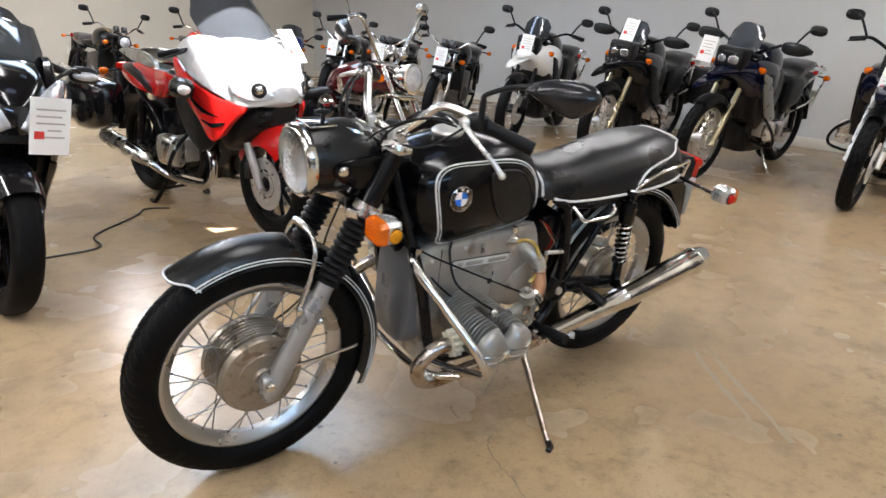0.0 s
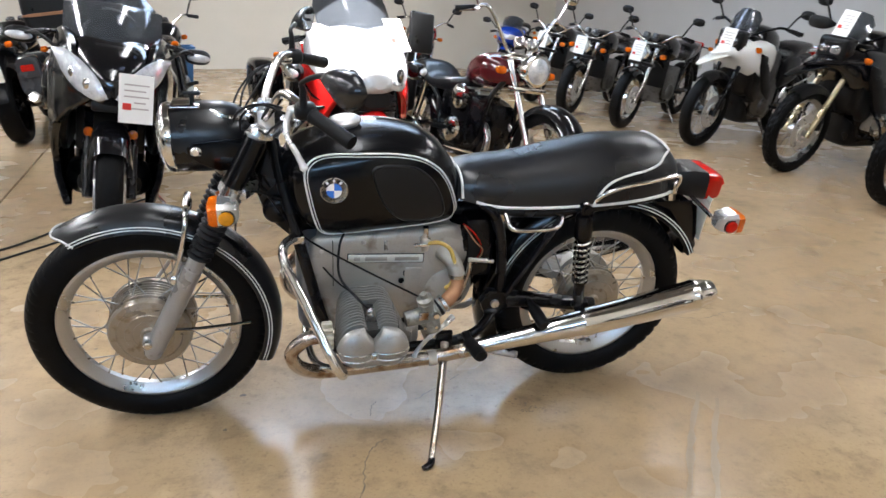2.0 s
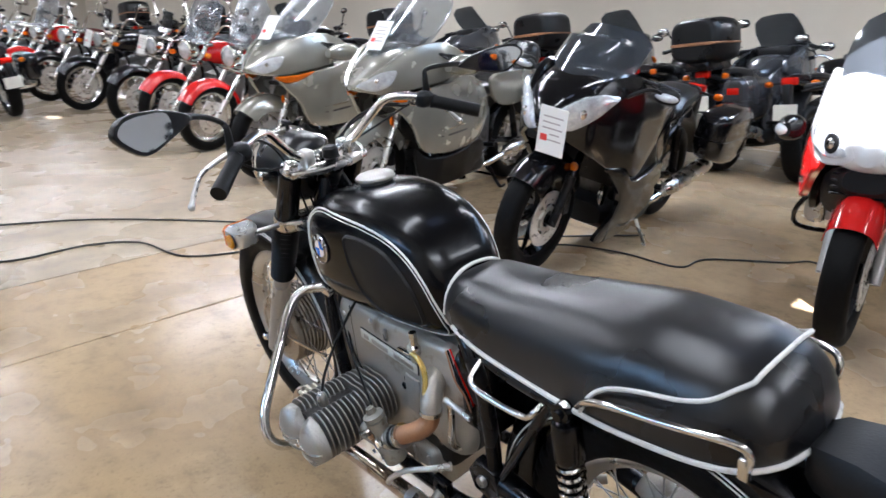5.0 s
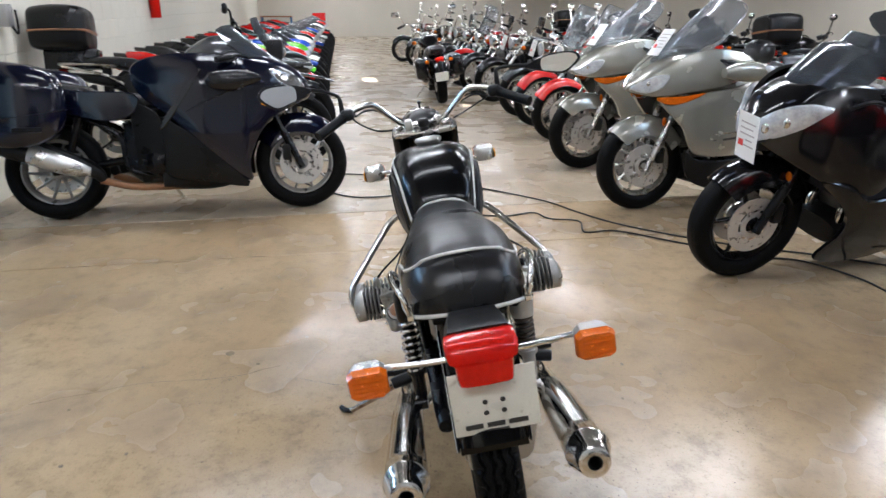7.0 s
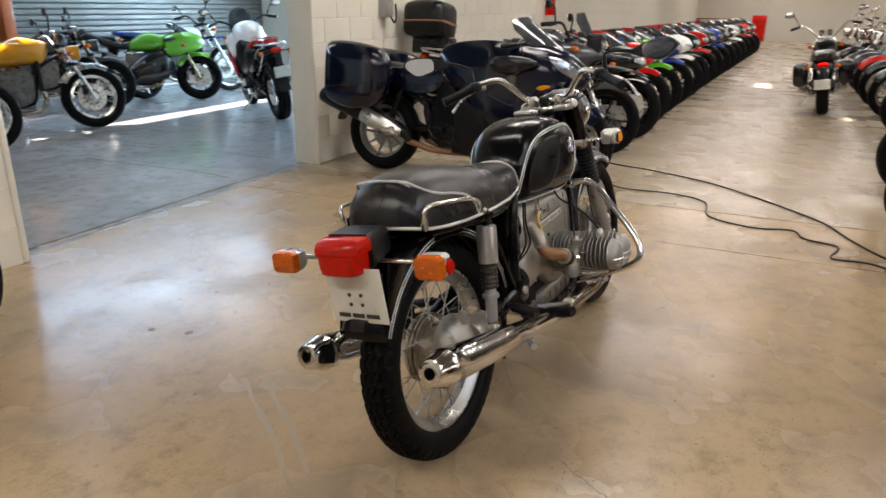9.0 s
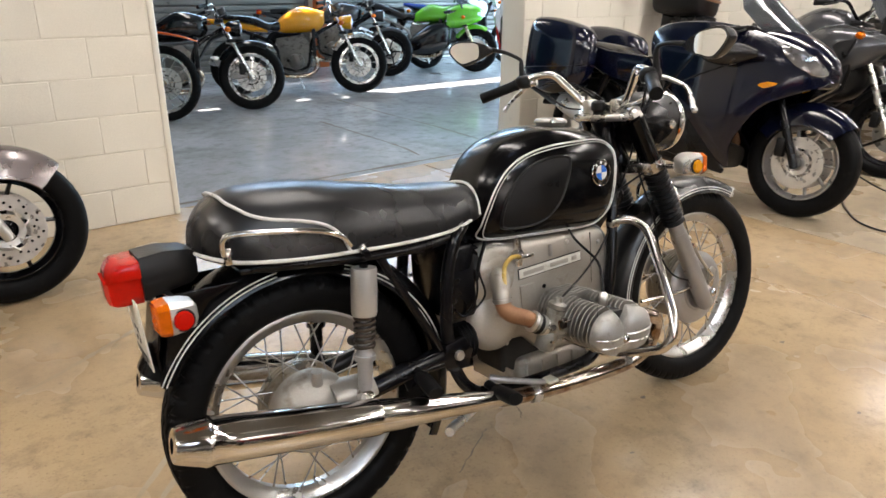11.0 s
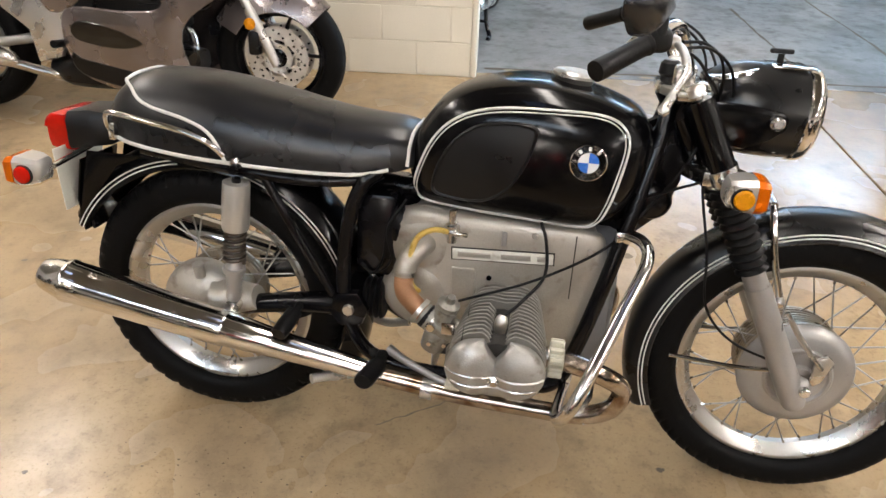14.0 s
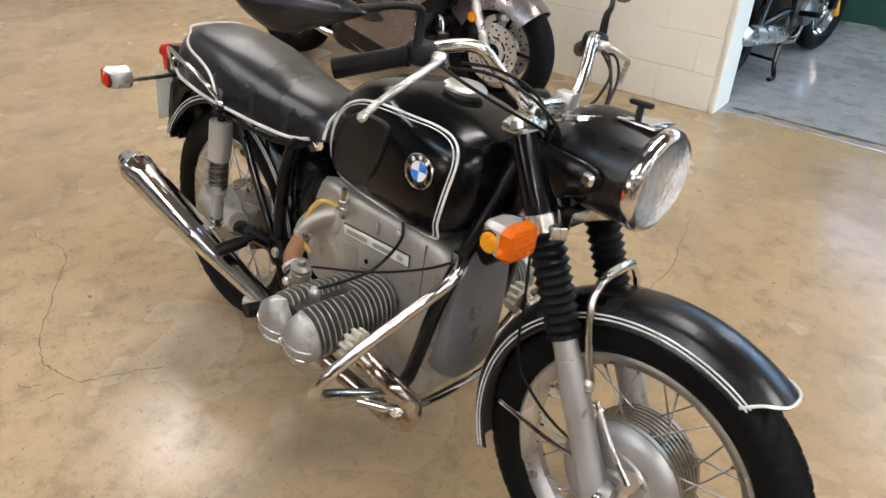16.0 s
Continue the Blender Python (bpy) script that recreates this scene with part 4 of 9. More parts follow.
def signal(c, s, fwd, stalk):
    """A squarish turn signal: silver body, amber lens to one end, a round side lens."""
    k = 1 if fwd else -1
    M = pose(*c, 0, 0, 0)
    body = part("turn_signal", loft([[Vector((k * x, w * u, h * v)) for u, v in ((-1, -0.7), (-0.7, -1), (0.7, -1), (1, -0.7), (1, 0.7), (0.7, 1), (-0.7, 1), (-1, 0.7))] for x, w, h in ((-0.028, 0.016, 0.014), (-0.022, 0.026, 0.024), (-0.006, 0.035, 0.028), (0.022, 0.038, 0.031))]).at(M), WHITEMETAL, hero, "silver turn signal with amber lens")
    part("lens", loft([[Vector((k * x, w * u, h * v)) for u, v in ((-1, -0.7), (-0.7, -1), (0.7, -1), (1, -0.7), (1, 0.7), (0.7, 1), (-0.7, 1), (-1, 0.7))] for x, w, h in ((0.0225, 0.040, 0.0305), (0.036, 0.0395, 0.0295), (0.043, 0.0365, 0.0268), (0.045, 0.032, 0.0235))]).at(M), AMBER, body, "amber lens", sharp=30)
    for j in range(5):
        z = -0.020 + 0.010 * j
        part("lens_flute", tube([(k * 0.0448, -0.029, z), (k * 0.0462, 0.0, z), (k * 0.0448, 0.029, z)], 0.0015, 6, 2).at(M), AMBER, body)
    part("side_lens", lathe([(0.0, 0.010), (0.015, 0.009), (0.018, 0.006), (0.0185, 0.0), (0.0, 0.0)], 24).at(M @ pose(k * 0.002, s * 0.034, -0.004, 0, 0, 0 if s > 0 else 180)), AMBER2 if fwd else RED, body)
    part("side_bezel", lathe([(0.0182, 0.004), (0.021, 0.004), (0.022, 0.0), (0.0182, 0.0)], 24, closed=True).at(M @ pose(k * 0.002, s * 0.033, -0.004, 0, 0, 0 if s > 0 else 180)), DARKPLAS, body)
    part("stalk", tube(stalk, 0.0068, 10, 4), CHROME if not fwd else POLISH, body)


for s in (1, -1):
    signal((1.134, s * 0.215, 0.780 if s > 0 else 0.790), s, True, [(1.125, s * 0.185, 0.783), (1.12, s * 0.12, 0.780), (1.115, s * 0.06, 0.777)])
    signal((-0.276, s * 0.229, 0.692), s, False, [(-0.252, s * 0.205, 0.692), (-0.262, s * 0.13, 0.692), (-0.27, s * 0.05, 0.694)])

# frame
for s in (1, -1):
    y = s * 0.115
    part("frame_tube", tube([(1.020, s * 0.02, 0.90), (1.000, s * 0.05, 0.80), (0.968, s * 0.088, 0.66), (0.930, s * 0.116, 0.50), (0.892, y, 0.345), (0.862, y, 0.268), (0.79, y, 0.245), (0.55, y, 0.248), (0.44, y, 0.270), (0.385, y, 0.335), (0.362, y, 0.45), (0.375, y, 0.60), (0.405, y, 0.69), (0.44, s * 0.10, 0.72)], 0.0165, 12, 5), FRAME, hero, "black frame tube")
    part("frame_tube", tube([(0.42, s * 0.10, 0.700), (0.30, s * 0.118, 0.690), (0.13, s * 0.128, 0.700), (-0.10, s * 0.105, 0.718)], 0.013, 12, 5), FRAME, hero)
    part("frame_tube", tube([(0.190, s * 0.126, 0.690), (0.26, s * 0.124, 0.56), (0.338, s * 0.118, 0.420)], 0.0105, 10, 4), FRAME, hero)
    part("swing_arm", tube([(0.372, s * 0.105, 0.395, 0.030), (0.30, s * 0.105, 0.388, 0.027), (0.20, s * 0.102, 0.372, 0.024), (0.10, s * 0.100, 0.352, 0.024), (0.03, s * 0.096, 0.340, 0.022)], 0.024, 14, 4), FRAME, hero)
    part("pivot_plate", prism([(0.345, 0.43), (0.400, 0.44), (0.425, 0.40), (0.410, 0.36), (0.36, 0.35), (0.335, 0.38)], s * 0.108, s * 0.135, 0.004), FRAME, hero)
    part("pivot_bolt", lathe([(0.0, 0.010), (0.012, 0.010), (0.014, 0.006), (0.014, 0.0), (0.0, 0.0)], 8).at(pose(0.380, s * 0.134, 0.396, 0, 0, 0 if s > 0 else 180)), POLISH, hero)
part("backbone", tube([(1.03, 0, 0.86), (0.93, 0, 0.80), (0.75, 0, 0.70), (0.55, 0, 0.66), (0.40, 0, 0.66)], 0.024, 14), FRAME, hero)
part("battery_box", rbox((0.385, -0.095, 0.47), (0.475, 0.095, 0.665), 0.012), FRAME, hero, "black battery box")
part("inner_mudguard", bent_guard(RW, 0.392, 0.070, 0.05, -28, 16), PAINT, hero)
part("tool_tray", rbox((-0.12, -0.085, 0.700), (0.40, 0.085, 0.716), 0.006), FRAME, hero)
for k, y in enumerate((0.098, 0.104, 0.109)):
    part("wire", tube([(0.49, y, 0.655), (0.455, y + 0.012, 0.625 - 0.01 * k), (0.430, y + 0.010, 0.575), (0.440, y - 0.01, 0.52)], 0.0020, 6, 5), (RED, FRAME, BROWN)[k], hero)
for k, y in enumerate((-0.104, -0.112)):
    part("wire", tube([(0.50, y, 0.665), (0.465, y - 0.012, 0.60), (0.455 + 0.02 * k, y - 0.016, 0.53), (0.43, y + 0.01, 0.48), (0.40, y + 0.01, 0.50)], 0.003, 6, 5), RUBBER, hero)

# shock absorbers: a chrome spring on one side, a long silver shroud on the other
top, bot = Vector((0.140, 0.150, 0.712)), Vector((0.108, 0.150, 0.375))
for s in (1, -1):
    a, b = Vector((top.x, s * top.y, top.z)), Vector((bot.x, s * bot.y, bot.z))
    def on(k, r):
        p = a.lerp(b, k)
        return (p.x, p.y, p.z, r)
    shock = part("shock_absorber", tube(([on(0.095, 0.013), on(0.105, 0.026), on(0.12, 0.030), on(0.40, 0.030), on(0.41, 0.025)] if s < 0 else [on(0.0, 0.010), on(0.02, 0.014), on(0.05, 0.014), on(0.06, 0.020), on(0.08, 0.026), on(0.26, 0.027), on(0.30, 0.022)]), 0.02, 20, 2), SHROUD if s < 0 else PAINT, hero, "shock absorber with long silver shroud" if s < 0 else "shock absorber with exposed chrome spring")
    part("mount_neck", tube([on(0.065, 0.008), on(0.07, 0.010), on(0.10, 0.010)], 0.012, 12, 1), FRAME, shock)
    k0, k1, turns = (0.42, 0.66, 6) if s < 0 else (0.28, 0.72, 8)
    coil = []
    d = (b - a).normalized()
    e1 = d.cross(Vector((0, 1, 0))).normalized()
    e2 = d.cross(e1)
    for i in range(turns * 10 + 1):
        t = i / (turns * 10)
        p = a.lerp(b, k0 + (k1 - k0) * t) + 0.022 * (math.cos(2 * math.pi * turns * t) * e1 + math.sin(2 * math.pi * turns * t) * e2)
        coil.append(tuple(p))
    part("spring", tube(coil, 0.0048, 7, 1), OILED if s < 0 else CHROME, shock)
    part("damper_body", tube([on(0.30, 0.015), on(0.66, 0.016), on(0.70, 0.025), on(0.735, 0.025), on(0.74, 0.018), on(0.93, 0.017), on(0.95, 0.012), on(1.02, 0.012)], 0.016, 16, 2), FRAME if s > 0 else GREYPAINT, shock)
    for p, r in ((a, 0.018 if s > 0 else 0.0115), (b, 0.018)):
        part("mount_eye", lathe([(0.0, -0.014), (r, -0.014), (r, 0.014), (0.010, 0.015), (0.009, 0.022), (0.0, 0.022)], 18).at(Matrix.Translation(p) @ (Matrix() if s > 0 else Matrix.Rotation(math.pi, 4, "Z"))), FRAME if s > 0 or p == a else POLISH, shock)

# final drive
fd = part("final_drive", lathe([(0.0, -0.128), (0.030, -0.127), (0.050, -0.120), (0.084, -0.108), (0.096, -0.094), (0.100, -0.072), (0.098, -0.056), (0.0, -0.056)], 44).off(0.0, 0, 0.345), ALLOY, hero, "bare alloy final drive housing")
part("drive_neck", tube([(0.05, -0.095, 0.362, 0.052), (0.10, -0.100, 0.372, 0.040), (0.14, -0.104, 0.378, 0.032), (0.15, -0.105, 0.380, 0.030)], 0.04, 18, 3), ALLOY, fd)
part("filler_plug", tube([(0.010, -0.110, 0.420), (0.010, -0.118, 0.455)], 0.013, 12), ALLOY, fd)
part("shaft_boot", tube([(0.405 + 0.006 * k, -0.075, 0.405, 0.044 + 0.006 * (k % 2)) for k in range(9)], 0.045, 20, 1), RUBBER, hero, "ribbed rubber driveshaft boot")

# engine
eng = part("engine", prism([(0.490, 0.640), (0.905, 0.628), (0.925, 0.600), (0.932, 0.46), (0.925, 0.350), (0.895, 0.300), (0.70, 0.300), (0.66, 0.360), (0.56, 0.375), (0.495, 0.405), (0.470, 0.52)], -0.088, 0.088, 0.022, seg=4), ALLOY, hero, "grey cast alloy engine block")
part("front_cover", loft([[Vector((x, w * c_, zc + h * s_)) for c_, s_ in [(math.copysign(abs(math.cos(t)) ** 0.6, math.cos(t)), math.copysign(abs(math.sin(t)) ** 0.6, math.sin(t))) for t in np.linspace(0, 2 * math.pi, 28, endpoint=False)]] for x, w, h, zc in ((0.895, 0.098, 0.168, 0.462), (0.935, 0.098, 0.168, 0.462), (0.955, 0.090, 0.160, 0.462), (0.966, 0.070, 0.14, 0.462))]), SLATE, eng, "smooth slate-grey front engine cover")
part("sump", rbox((0.60, -0.090, 0.228), (0.90, 0.090, 0.305), 0.02, 3), ALLOY, eng)
# Dark filler in the gap below the gearbox, in place of its shade.
part("gearbox_underside", rbox((0.56, -0.070, 0.262), (0.71, 0.070, 0.385), 0.02, 3), GAPDARK, eng)
for k in range(6):
    part("sump_fin", rbox((0.57 + 0.055 * k, -0.097, 0.222), (0.576 + 0.055 * k, 0.097, 0.285), 0.002), ALLOY, eng)
for s in (1, -1):
    # a broad, softly domed casing on each side of the block
    cov = smooth([(0.498, 0.638), (0.60, 0.640), (0.78, 0.635), (0.905, 0.628), (0.935, 0.585), (0.948, 0.50), (0.938, 0.41), (0.895, 0.335), (0.78, 0.302), (0.68, 0.318), (0.62, 0.368), (0.545, 0.378), (0.497, 0.43), (0.484, 0.54)], 5, True)
    rows_ = []
    for k, y in ((1.0, 0.070), (1.0, 0.082), (0.985, 0.091), (0.955, 0.0965), (0.90, 0.0995), (0.75, 0.1015), (0.45, 0.1025), (0.12, 0.103)):
        rows_.append([Vector((0.72 + (q[0] - 0.72) * k, s * y, 0.475 + (q[1] - 0.475) * k)) for q in cov])
    part("side_cover", loft(rows_), ALLOY, eng, "dull cast side casing", sharp=50)
    part("cover_seam", rbox((0.8655, min(s * 0.0985, s * 0.1022), 0.475), (0.8680, max(s * 0.0985, s * 0.1022), 0.622), 0.0006), GAPDARK, eng)
    part("raised_panel", prism([(0.606, 0.520), (0.655, 0.523), (0.660, 0.515), (0.660, 0.425), (0.620, 0.420), (0.612, 0.428)], s * 0.100, s * 0.1075, 0.004), ALLOY, eng)
    part("breather_pin", rbox((0.7105, min(s * 0.101, s * 0.110), 0.583), (0.7215, max(s * 0.101, s * 0.110), 0.616), 0.003), GREYPAINT, eng)
    pl = part("name_plate", rbox((0.606, min(s * 0.103, s * 0.107), 0.546), (0.824, max(s * 0.103, s * 0.107), 0.571), 0.0015).at(pose(0.716, 0, 0.558, 0, s * 0, 0) @ Matrix.Rotation(radians(-3), 4, "Y") @ pose(-0.716, 0, -0.558)), PLATEW, eng, "pale name plate")
    part("plate_border", rbox((0.603, min(s * 0.1015, s * 0.1045), 0.5435), (0.827, max(s * 0.1015, s * 0.1045), 0.5735), 0.001).at(pose(0.716, 0, 0.558) @ Matrix.Rotation(radians(-3), 4, "Y") @ pose(-0.716, 0, -0.558)), GAPDARK, eng)
    for x0, x1 in ((0.618, 0.690), (0.712, 0.776), (0.790, 0.808)):
        part("raised_bar", rbox((x0, min(s * 0.1065, s * 0.1085), 0.5525), (x1, max(s * 0.1065, s * 0.1085), 0.5645), 0.0008).at(pose(0.716, 0, 0.558) @ Matrix.Rotation(radians(-3), 4, "Y") @ pose(-0.716, 0, -0.558)), ALLOY, eng)
    # gearbox with its flange, and the round air cleaner above it
    part("gearbox", lathe([(0.0, 0.030), (0.044, 0.029), (0.070, 0.022), (0.084, 0.010), (0.088, 0.0), (0.0, 0.0)], 36).at(pose(0.532, s * 0.078, 0.440, 0, 0, 0 if s > 0 else 180)), ALLOY, eng)
    part("air_housing", lathe([(0.0, 0.026), (0.050, 0.024), (0.074, 0.016), (0.088, 0.0), (0.0, 0.0)], 36).at(pose(0.545, s * 0.078, 0.560, 0, 0, 0 if s > 0 else 180)), ALLOY, eng)
    part("air_cleaner_shell", ball((0.488, s * 0.030, 0.575), 0.048, 0.068, 0.075, 22, 14, 2.4), FRAME, eng)
    for bx_, bz_ in ((0.600, 0.612), (0.780, 0.612), (0.898, 0.590), (0.915, 0.470), (0.508, 0.395), (0.472, 0.470), (0.560, 0.368)):
        part("cover_bolt", lathe([(0.0, 0.005), (0.0045, 0.005), (0.0065, 0.003), (0.0065, -0.004), (0.0, -0.004)], 10).at(pose(bx_, s * (0.100 if 0.58 < bx_ < 0.91 else 0.093), bz_, 0, 0, 0 if s > 0 else 180)), POLISH, eng)
    # Shallow black cups; the dark inside the bores is put into their colour.
    for bx_, bz_, br_ in ((0.648, 0.505, 0.012), (0.668, 0.480, 0.006)) if s > 0 else ((0.690, 0.503, 0.003),):
        part("bore_hole", lathe([(br_ + 0.003, 0.0), (br_ + 0.003, 0.003), (br_, 0.003), (br_ * 0.9, 0.0008), (0.0, 0.0006)], 16).at(pose(bx_, s * 0.1025, bz_, 0, 0, 0 if s > 0 else 180)), FRAME, eng)
    # cylinder: a finned barrel, a head with two humps round the plug, a cover with two lobes
    cx, far, CZ = (0.780, 0.342, 0.410) if s > 0 else (0.734, 0.364, 0.430)
    joint = far - 0.030

    def heart(notch, wide=0.098, up=0.066, down=0.058, n=60):
        """Outline of a fin: round below, two humps above with a notch between."""
        pts = []
        for t in np.linspace(0, 2 * math.pi, n, endpoint=False):
            c_, s_ = math.cos(t), math.sin(t)
            x = wide * math.copysign(abs(c_) ** 0.72, c_)
            z = (up if s_ > 0 else down) * math.copysign(abs(s_) ** 0.82, s_)
            if s_ > 0:
                z -= notch * max(0.0, 1 - (x / 0.022) ** 2) ** 1.1
                z -= up * 0.28 * max(0.0, (abs(x) - 0.052) / 0.050) ** 2
            else:
                x *= 1 - 0.20 * abs(s_) ** 2
            pts.append((x, z))
        return pts

    # Core in near-black: the shade between the fins is put into its colour.
    cyl = part("cylinder", lathe([(0.0, 0.085), (0.050, 0.085), (0.050, joint), (0.0, joint)], 36).at(Matrix.Translation((cx, 0, CZ - 0.002)) @ (Matrix() if s > 0 else Matrix.Rotation(math.pi, 4, "Z"))), GAPDARK, hero, "finned alloy cylinder with valve cover")
    part("head_core", prism([(cx + x * 0.74, CZ + z * 0.66) for x, z in heart(0.052)], s * (joint - 0.085), s * joint, 0.003, seg=1), GAPDARK, cyl)
    fins = 15
    for k in range(fins):
        y0 = 0.112 + (joint - 0.012 - 0.112) * k / (fins - 1)
        u_ = k / (fins - 1)
        head_ = k > 5
        line = heart(0.046 if head_ else 0.004, 0.080 + 0.018 * min(1.0, u_ * 1.6), 0.068 - 0.002 * u_, 0.060)
        part("fin", prism([(cx + x, CZ + z) for x, z in line], s * y0, s * (y0 + 0.0038), 0.0011, seg=1), FIN, cyl)

    def bulge(x, z):
        b = [max(0.0, 1 - ((x - e * 0.047) / 0.052) ** 2 - ((z + 0.006) / 0.064) ** 2) for e in (1, -1)]
        low = max(0.0, 1 - (x / 0.094) ** 2 - ((z + 0.022) / 0.040) ** 2)
        return max(max(b) ** 0.5 * 0.033, low ** 0.42 * 0.020)
    line, rows_ = heart(0.040, up=0.058, n=84), []
    for k in (1.0, 1.0, 0.985, 0.95, 0.90, 0.84, 0.76, 0.67, 0.57, 0.47, 0.37, 0.27, 0.17, 0.07):
        y = joint if not rows_ else joint + 0.008
        rows_.append([Vector((cx + x * k, s * (y + (bulge(x * k, z * k) if len(rows_) > 1 else 0)), CZ + z * k)) for x, z in line])
    part("valve_cover", loft(rows_), COVER, cyl, "bead-dulled alloy valve cover with two lobes", sharp=60)
    for z in (-0.008, -0.030):
        rib = [(cx + x, s * (joint + 0.0085 + bulge(x, z)), CZ + z + 0.006 * (abs(x) / 0.1) ** 2) for x in np.linspace(-0.094 if z > -0.02 else -0.082, 0.094 if z > -0.02 else 0.082, 27)]
        part("cover_ridge", tube(rib, 0.0024, 6, 1), POLISH, cyl)
    part("cover_nut", lathe([(0.0, 0.012), (0.006, 0.012), (0.008, 0.008), (0.012, 0.006), (0.012, 0.0), (0.0, 0.0)], 6).at(pose(cx, s * (far - 0.006), CZ - 0.019, 0, 0, 0 if s > 0 else 180)), CHROME, cyl)
    py, pz = far - 0.080, CZ + 0.070
    part("spark_plug_cap", tube([(cx, s * (py - 0.004), pz - 0.034, 0.011), (cx, s * py, pz - 0.012, 0.013), (cx + 0.002, s * py, pz + 0.004, 0.0125), (cx + 0.004, s * (py - 0.004), pz + 0.012, 0.008)], 0.012, 14, 3), POLISH, cyl)
    part("plug_lead", tube([(cx + 0.004, s * (py - 0.004), pz + 0.010), (cx + 0.035, s * (py - 0.035), pz + 0.030), (cx + 0.075, s * (py - 0.095), pz + 0.065), (cx + 0.070, s * 0.116, 0.610), (cx + 0.055, s * 0.100, 0.645)], 0.0036, 8, 5), RUBBER, cyl)
    for dx in (-0.028, 0.028):
        part("push_rod_tube", tube([(cx + dx, s * 0.085, CZ - 0.066), (cx + dx, s * (joint - 0.02), CZ - 0.062)], 0.010, 12), CHROME, cyl)
    ox, oz = (0.030, 0.028) if s > 0 else (0.040, 0.036)
    # carburettor and intake
    carb = part("carburettor", tube([(0.566, s * (ox + 0.172), oz + 0.420, 0.024), (0.582, s * (ox + 0.176), oz + 0.412, 0.027), (0.615, s * (ox + 0.184), oz + 0.400, 0.027), (0.675, s * (ox + 0.190), oz + 0.392, 0.022)], 0.024, 18, 2), ZINC, hero, "alloy carburettor with float bowl")
    part("float_bowl", lathe([(0.0, -0.062), (0.012, -0.060), (0.026, -0.052), (0.028, -0.010), (0.022, 0.0), (0.020, 0.004), (0.020, 0.046), (0.024, 0.048), (0.024, 0.058), (0.021, 0.060), (0.024, 0.062), (0.024, 0.072), (0.012, 0.078), (0.009, 0.090), (0.0, 0.091)], 20, "z").at(pose(0.604, s * (ox + 0.184), oz + 0.396, s * -10, 16, 0)), ZINC, carb)
    part("mixing_chamber", rbox((-0.024, -0.020, -0.030), (0.026, 0.022, 0.012), 0.006).at(pose(0.612, s * (ox + 0.186), oz + 0.404, s * -10, 16, 0)), ZINC, carb)
    part("banjo", lathe([(0.0, 0.010), (0.009, 0.010), (0.011, 0.006), (0.011, 0.0), (0.0, 0.0)], 6).at(pose(0.590, s * (ox + 0.208), oz + 0.412, 0, 0, 0 if s > 0 else 180)), CHROME, carb)
    part("idle_screw", tube([(0.632, s * (ox + 0.200), oz + 0.412), (0.640, s * (ox + 0.224), oz + 0.420)], 0.0035, 8, 1), CHROME, carb)
    for sx in (-1, 1):
        part("bowl_screw", lathe([(0.0, 0.006), (0.0045, 0.006), (0.005, 0.0), (0.0, 0.0)], 8).at(pose(0.604 + sx * 0.016, s * (ox + 0.209), oz + 0.372, 0, 0, 0 if s > 0 else 180)), CHROME, carb)
    part("throttle_lever", rbox((0.612, min(s * (ox + 0.206), s * (ox + 0.212)), oz + 0.398), (0.640, max(s * (ox + 0.206), s * (ox + 0.212)), oz + 0.424), 0.002), RUST_CHROME, carb)
    for k, (hx, hy, hz) in enumerate(((0.556, 0.1695, 0.4275), (0.572, 0.1735, 0.4175), (0.588, 0.1775, 0.4095))):
        part("hose_clamp", tube([(hx, s * (ox + hy), oz + hz), (hx + 0.008, s * (ox + hy + 0.002), oz + hz - 0.005)], 0.0280 - 0.001 * (k % 2), 20, 1), (POLISH, RUBBER, POLISH)[k], carb)
    part("intake_pipe", tube([(0.512, s * 0.150, 0.514, 0.0205), (0.512, s * (0.150 + ox * 0.3), 0.492, 0.0215), (0.522, s * (0.157 + ox * 0.6), 0.462 + oz * 0.5, 0.0215), (0.545, s * (0.166 + ox), 0.436 + oz, 0.021), (0.572, s * (0.174 + ox), 0.417 + oz, 0.020)], 0.024, 18, 5), BROWN, hero, "brown intake elbow")
    part("intake_stub", tube([(0.548, s * 0.085, 0.566, 0.027), (0.530, s * 0.122, 0.558, 0.0255), (0.515, s * 0.144, 0.534, 0.0235), (0.512, s * 0.151, 0.512, 0.0228)], 0.025, 18, 4), ALLOY, hero)
    part("stub_clamp", tube([(0.512, s * 0.1495, 0.519), (0.512, s * 0.1510, 0.509)], 0.0250, 18, 1), POLISH, hero)
    part("fuel_tap", lathe([(0.0, -0.03), (0.010, -0.03), (0.012, -0.01), (0.016, -0.006), (0.016, 0.010), (0.009, 0.014), (0.009, 0.045)], 14, "z").off(0.603, s * 0.108, 0.610), POLISH, hero)
    part("tap_lever", rbox((0.598, min(s * 0.118, s * 0.13), 0.602), (0.640, max(s * 0.118, s * 0.13), 0.612), 0.003), CHROME, hero)
    part("fuel_hose", tube([(0.600, s * 0.118, 0.607), (0.565, s * 0.128, 0.612), (0.535, s * 0.138, 0.595), (0.522, s * 0.152, 0.555), (0.520, s * 0.158, 0.520), (0.530, s * 0.160, 0.492), (0.545, s * 0.155, 0.475)], 0.0062, 9, 5), FUEL, hero, "amber fuel hose")
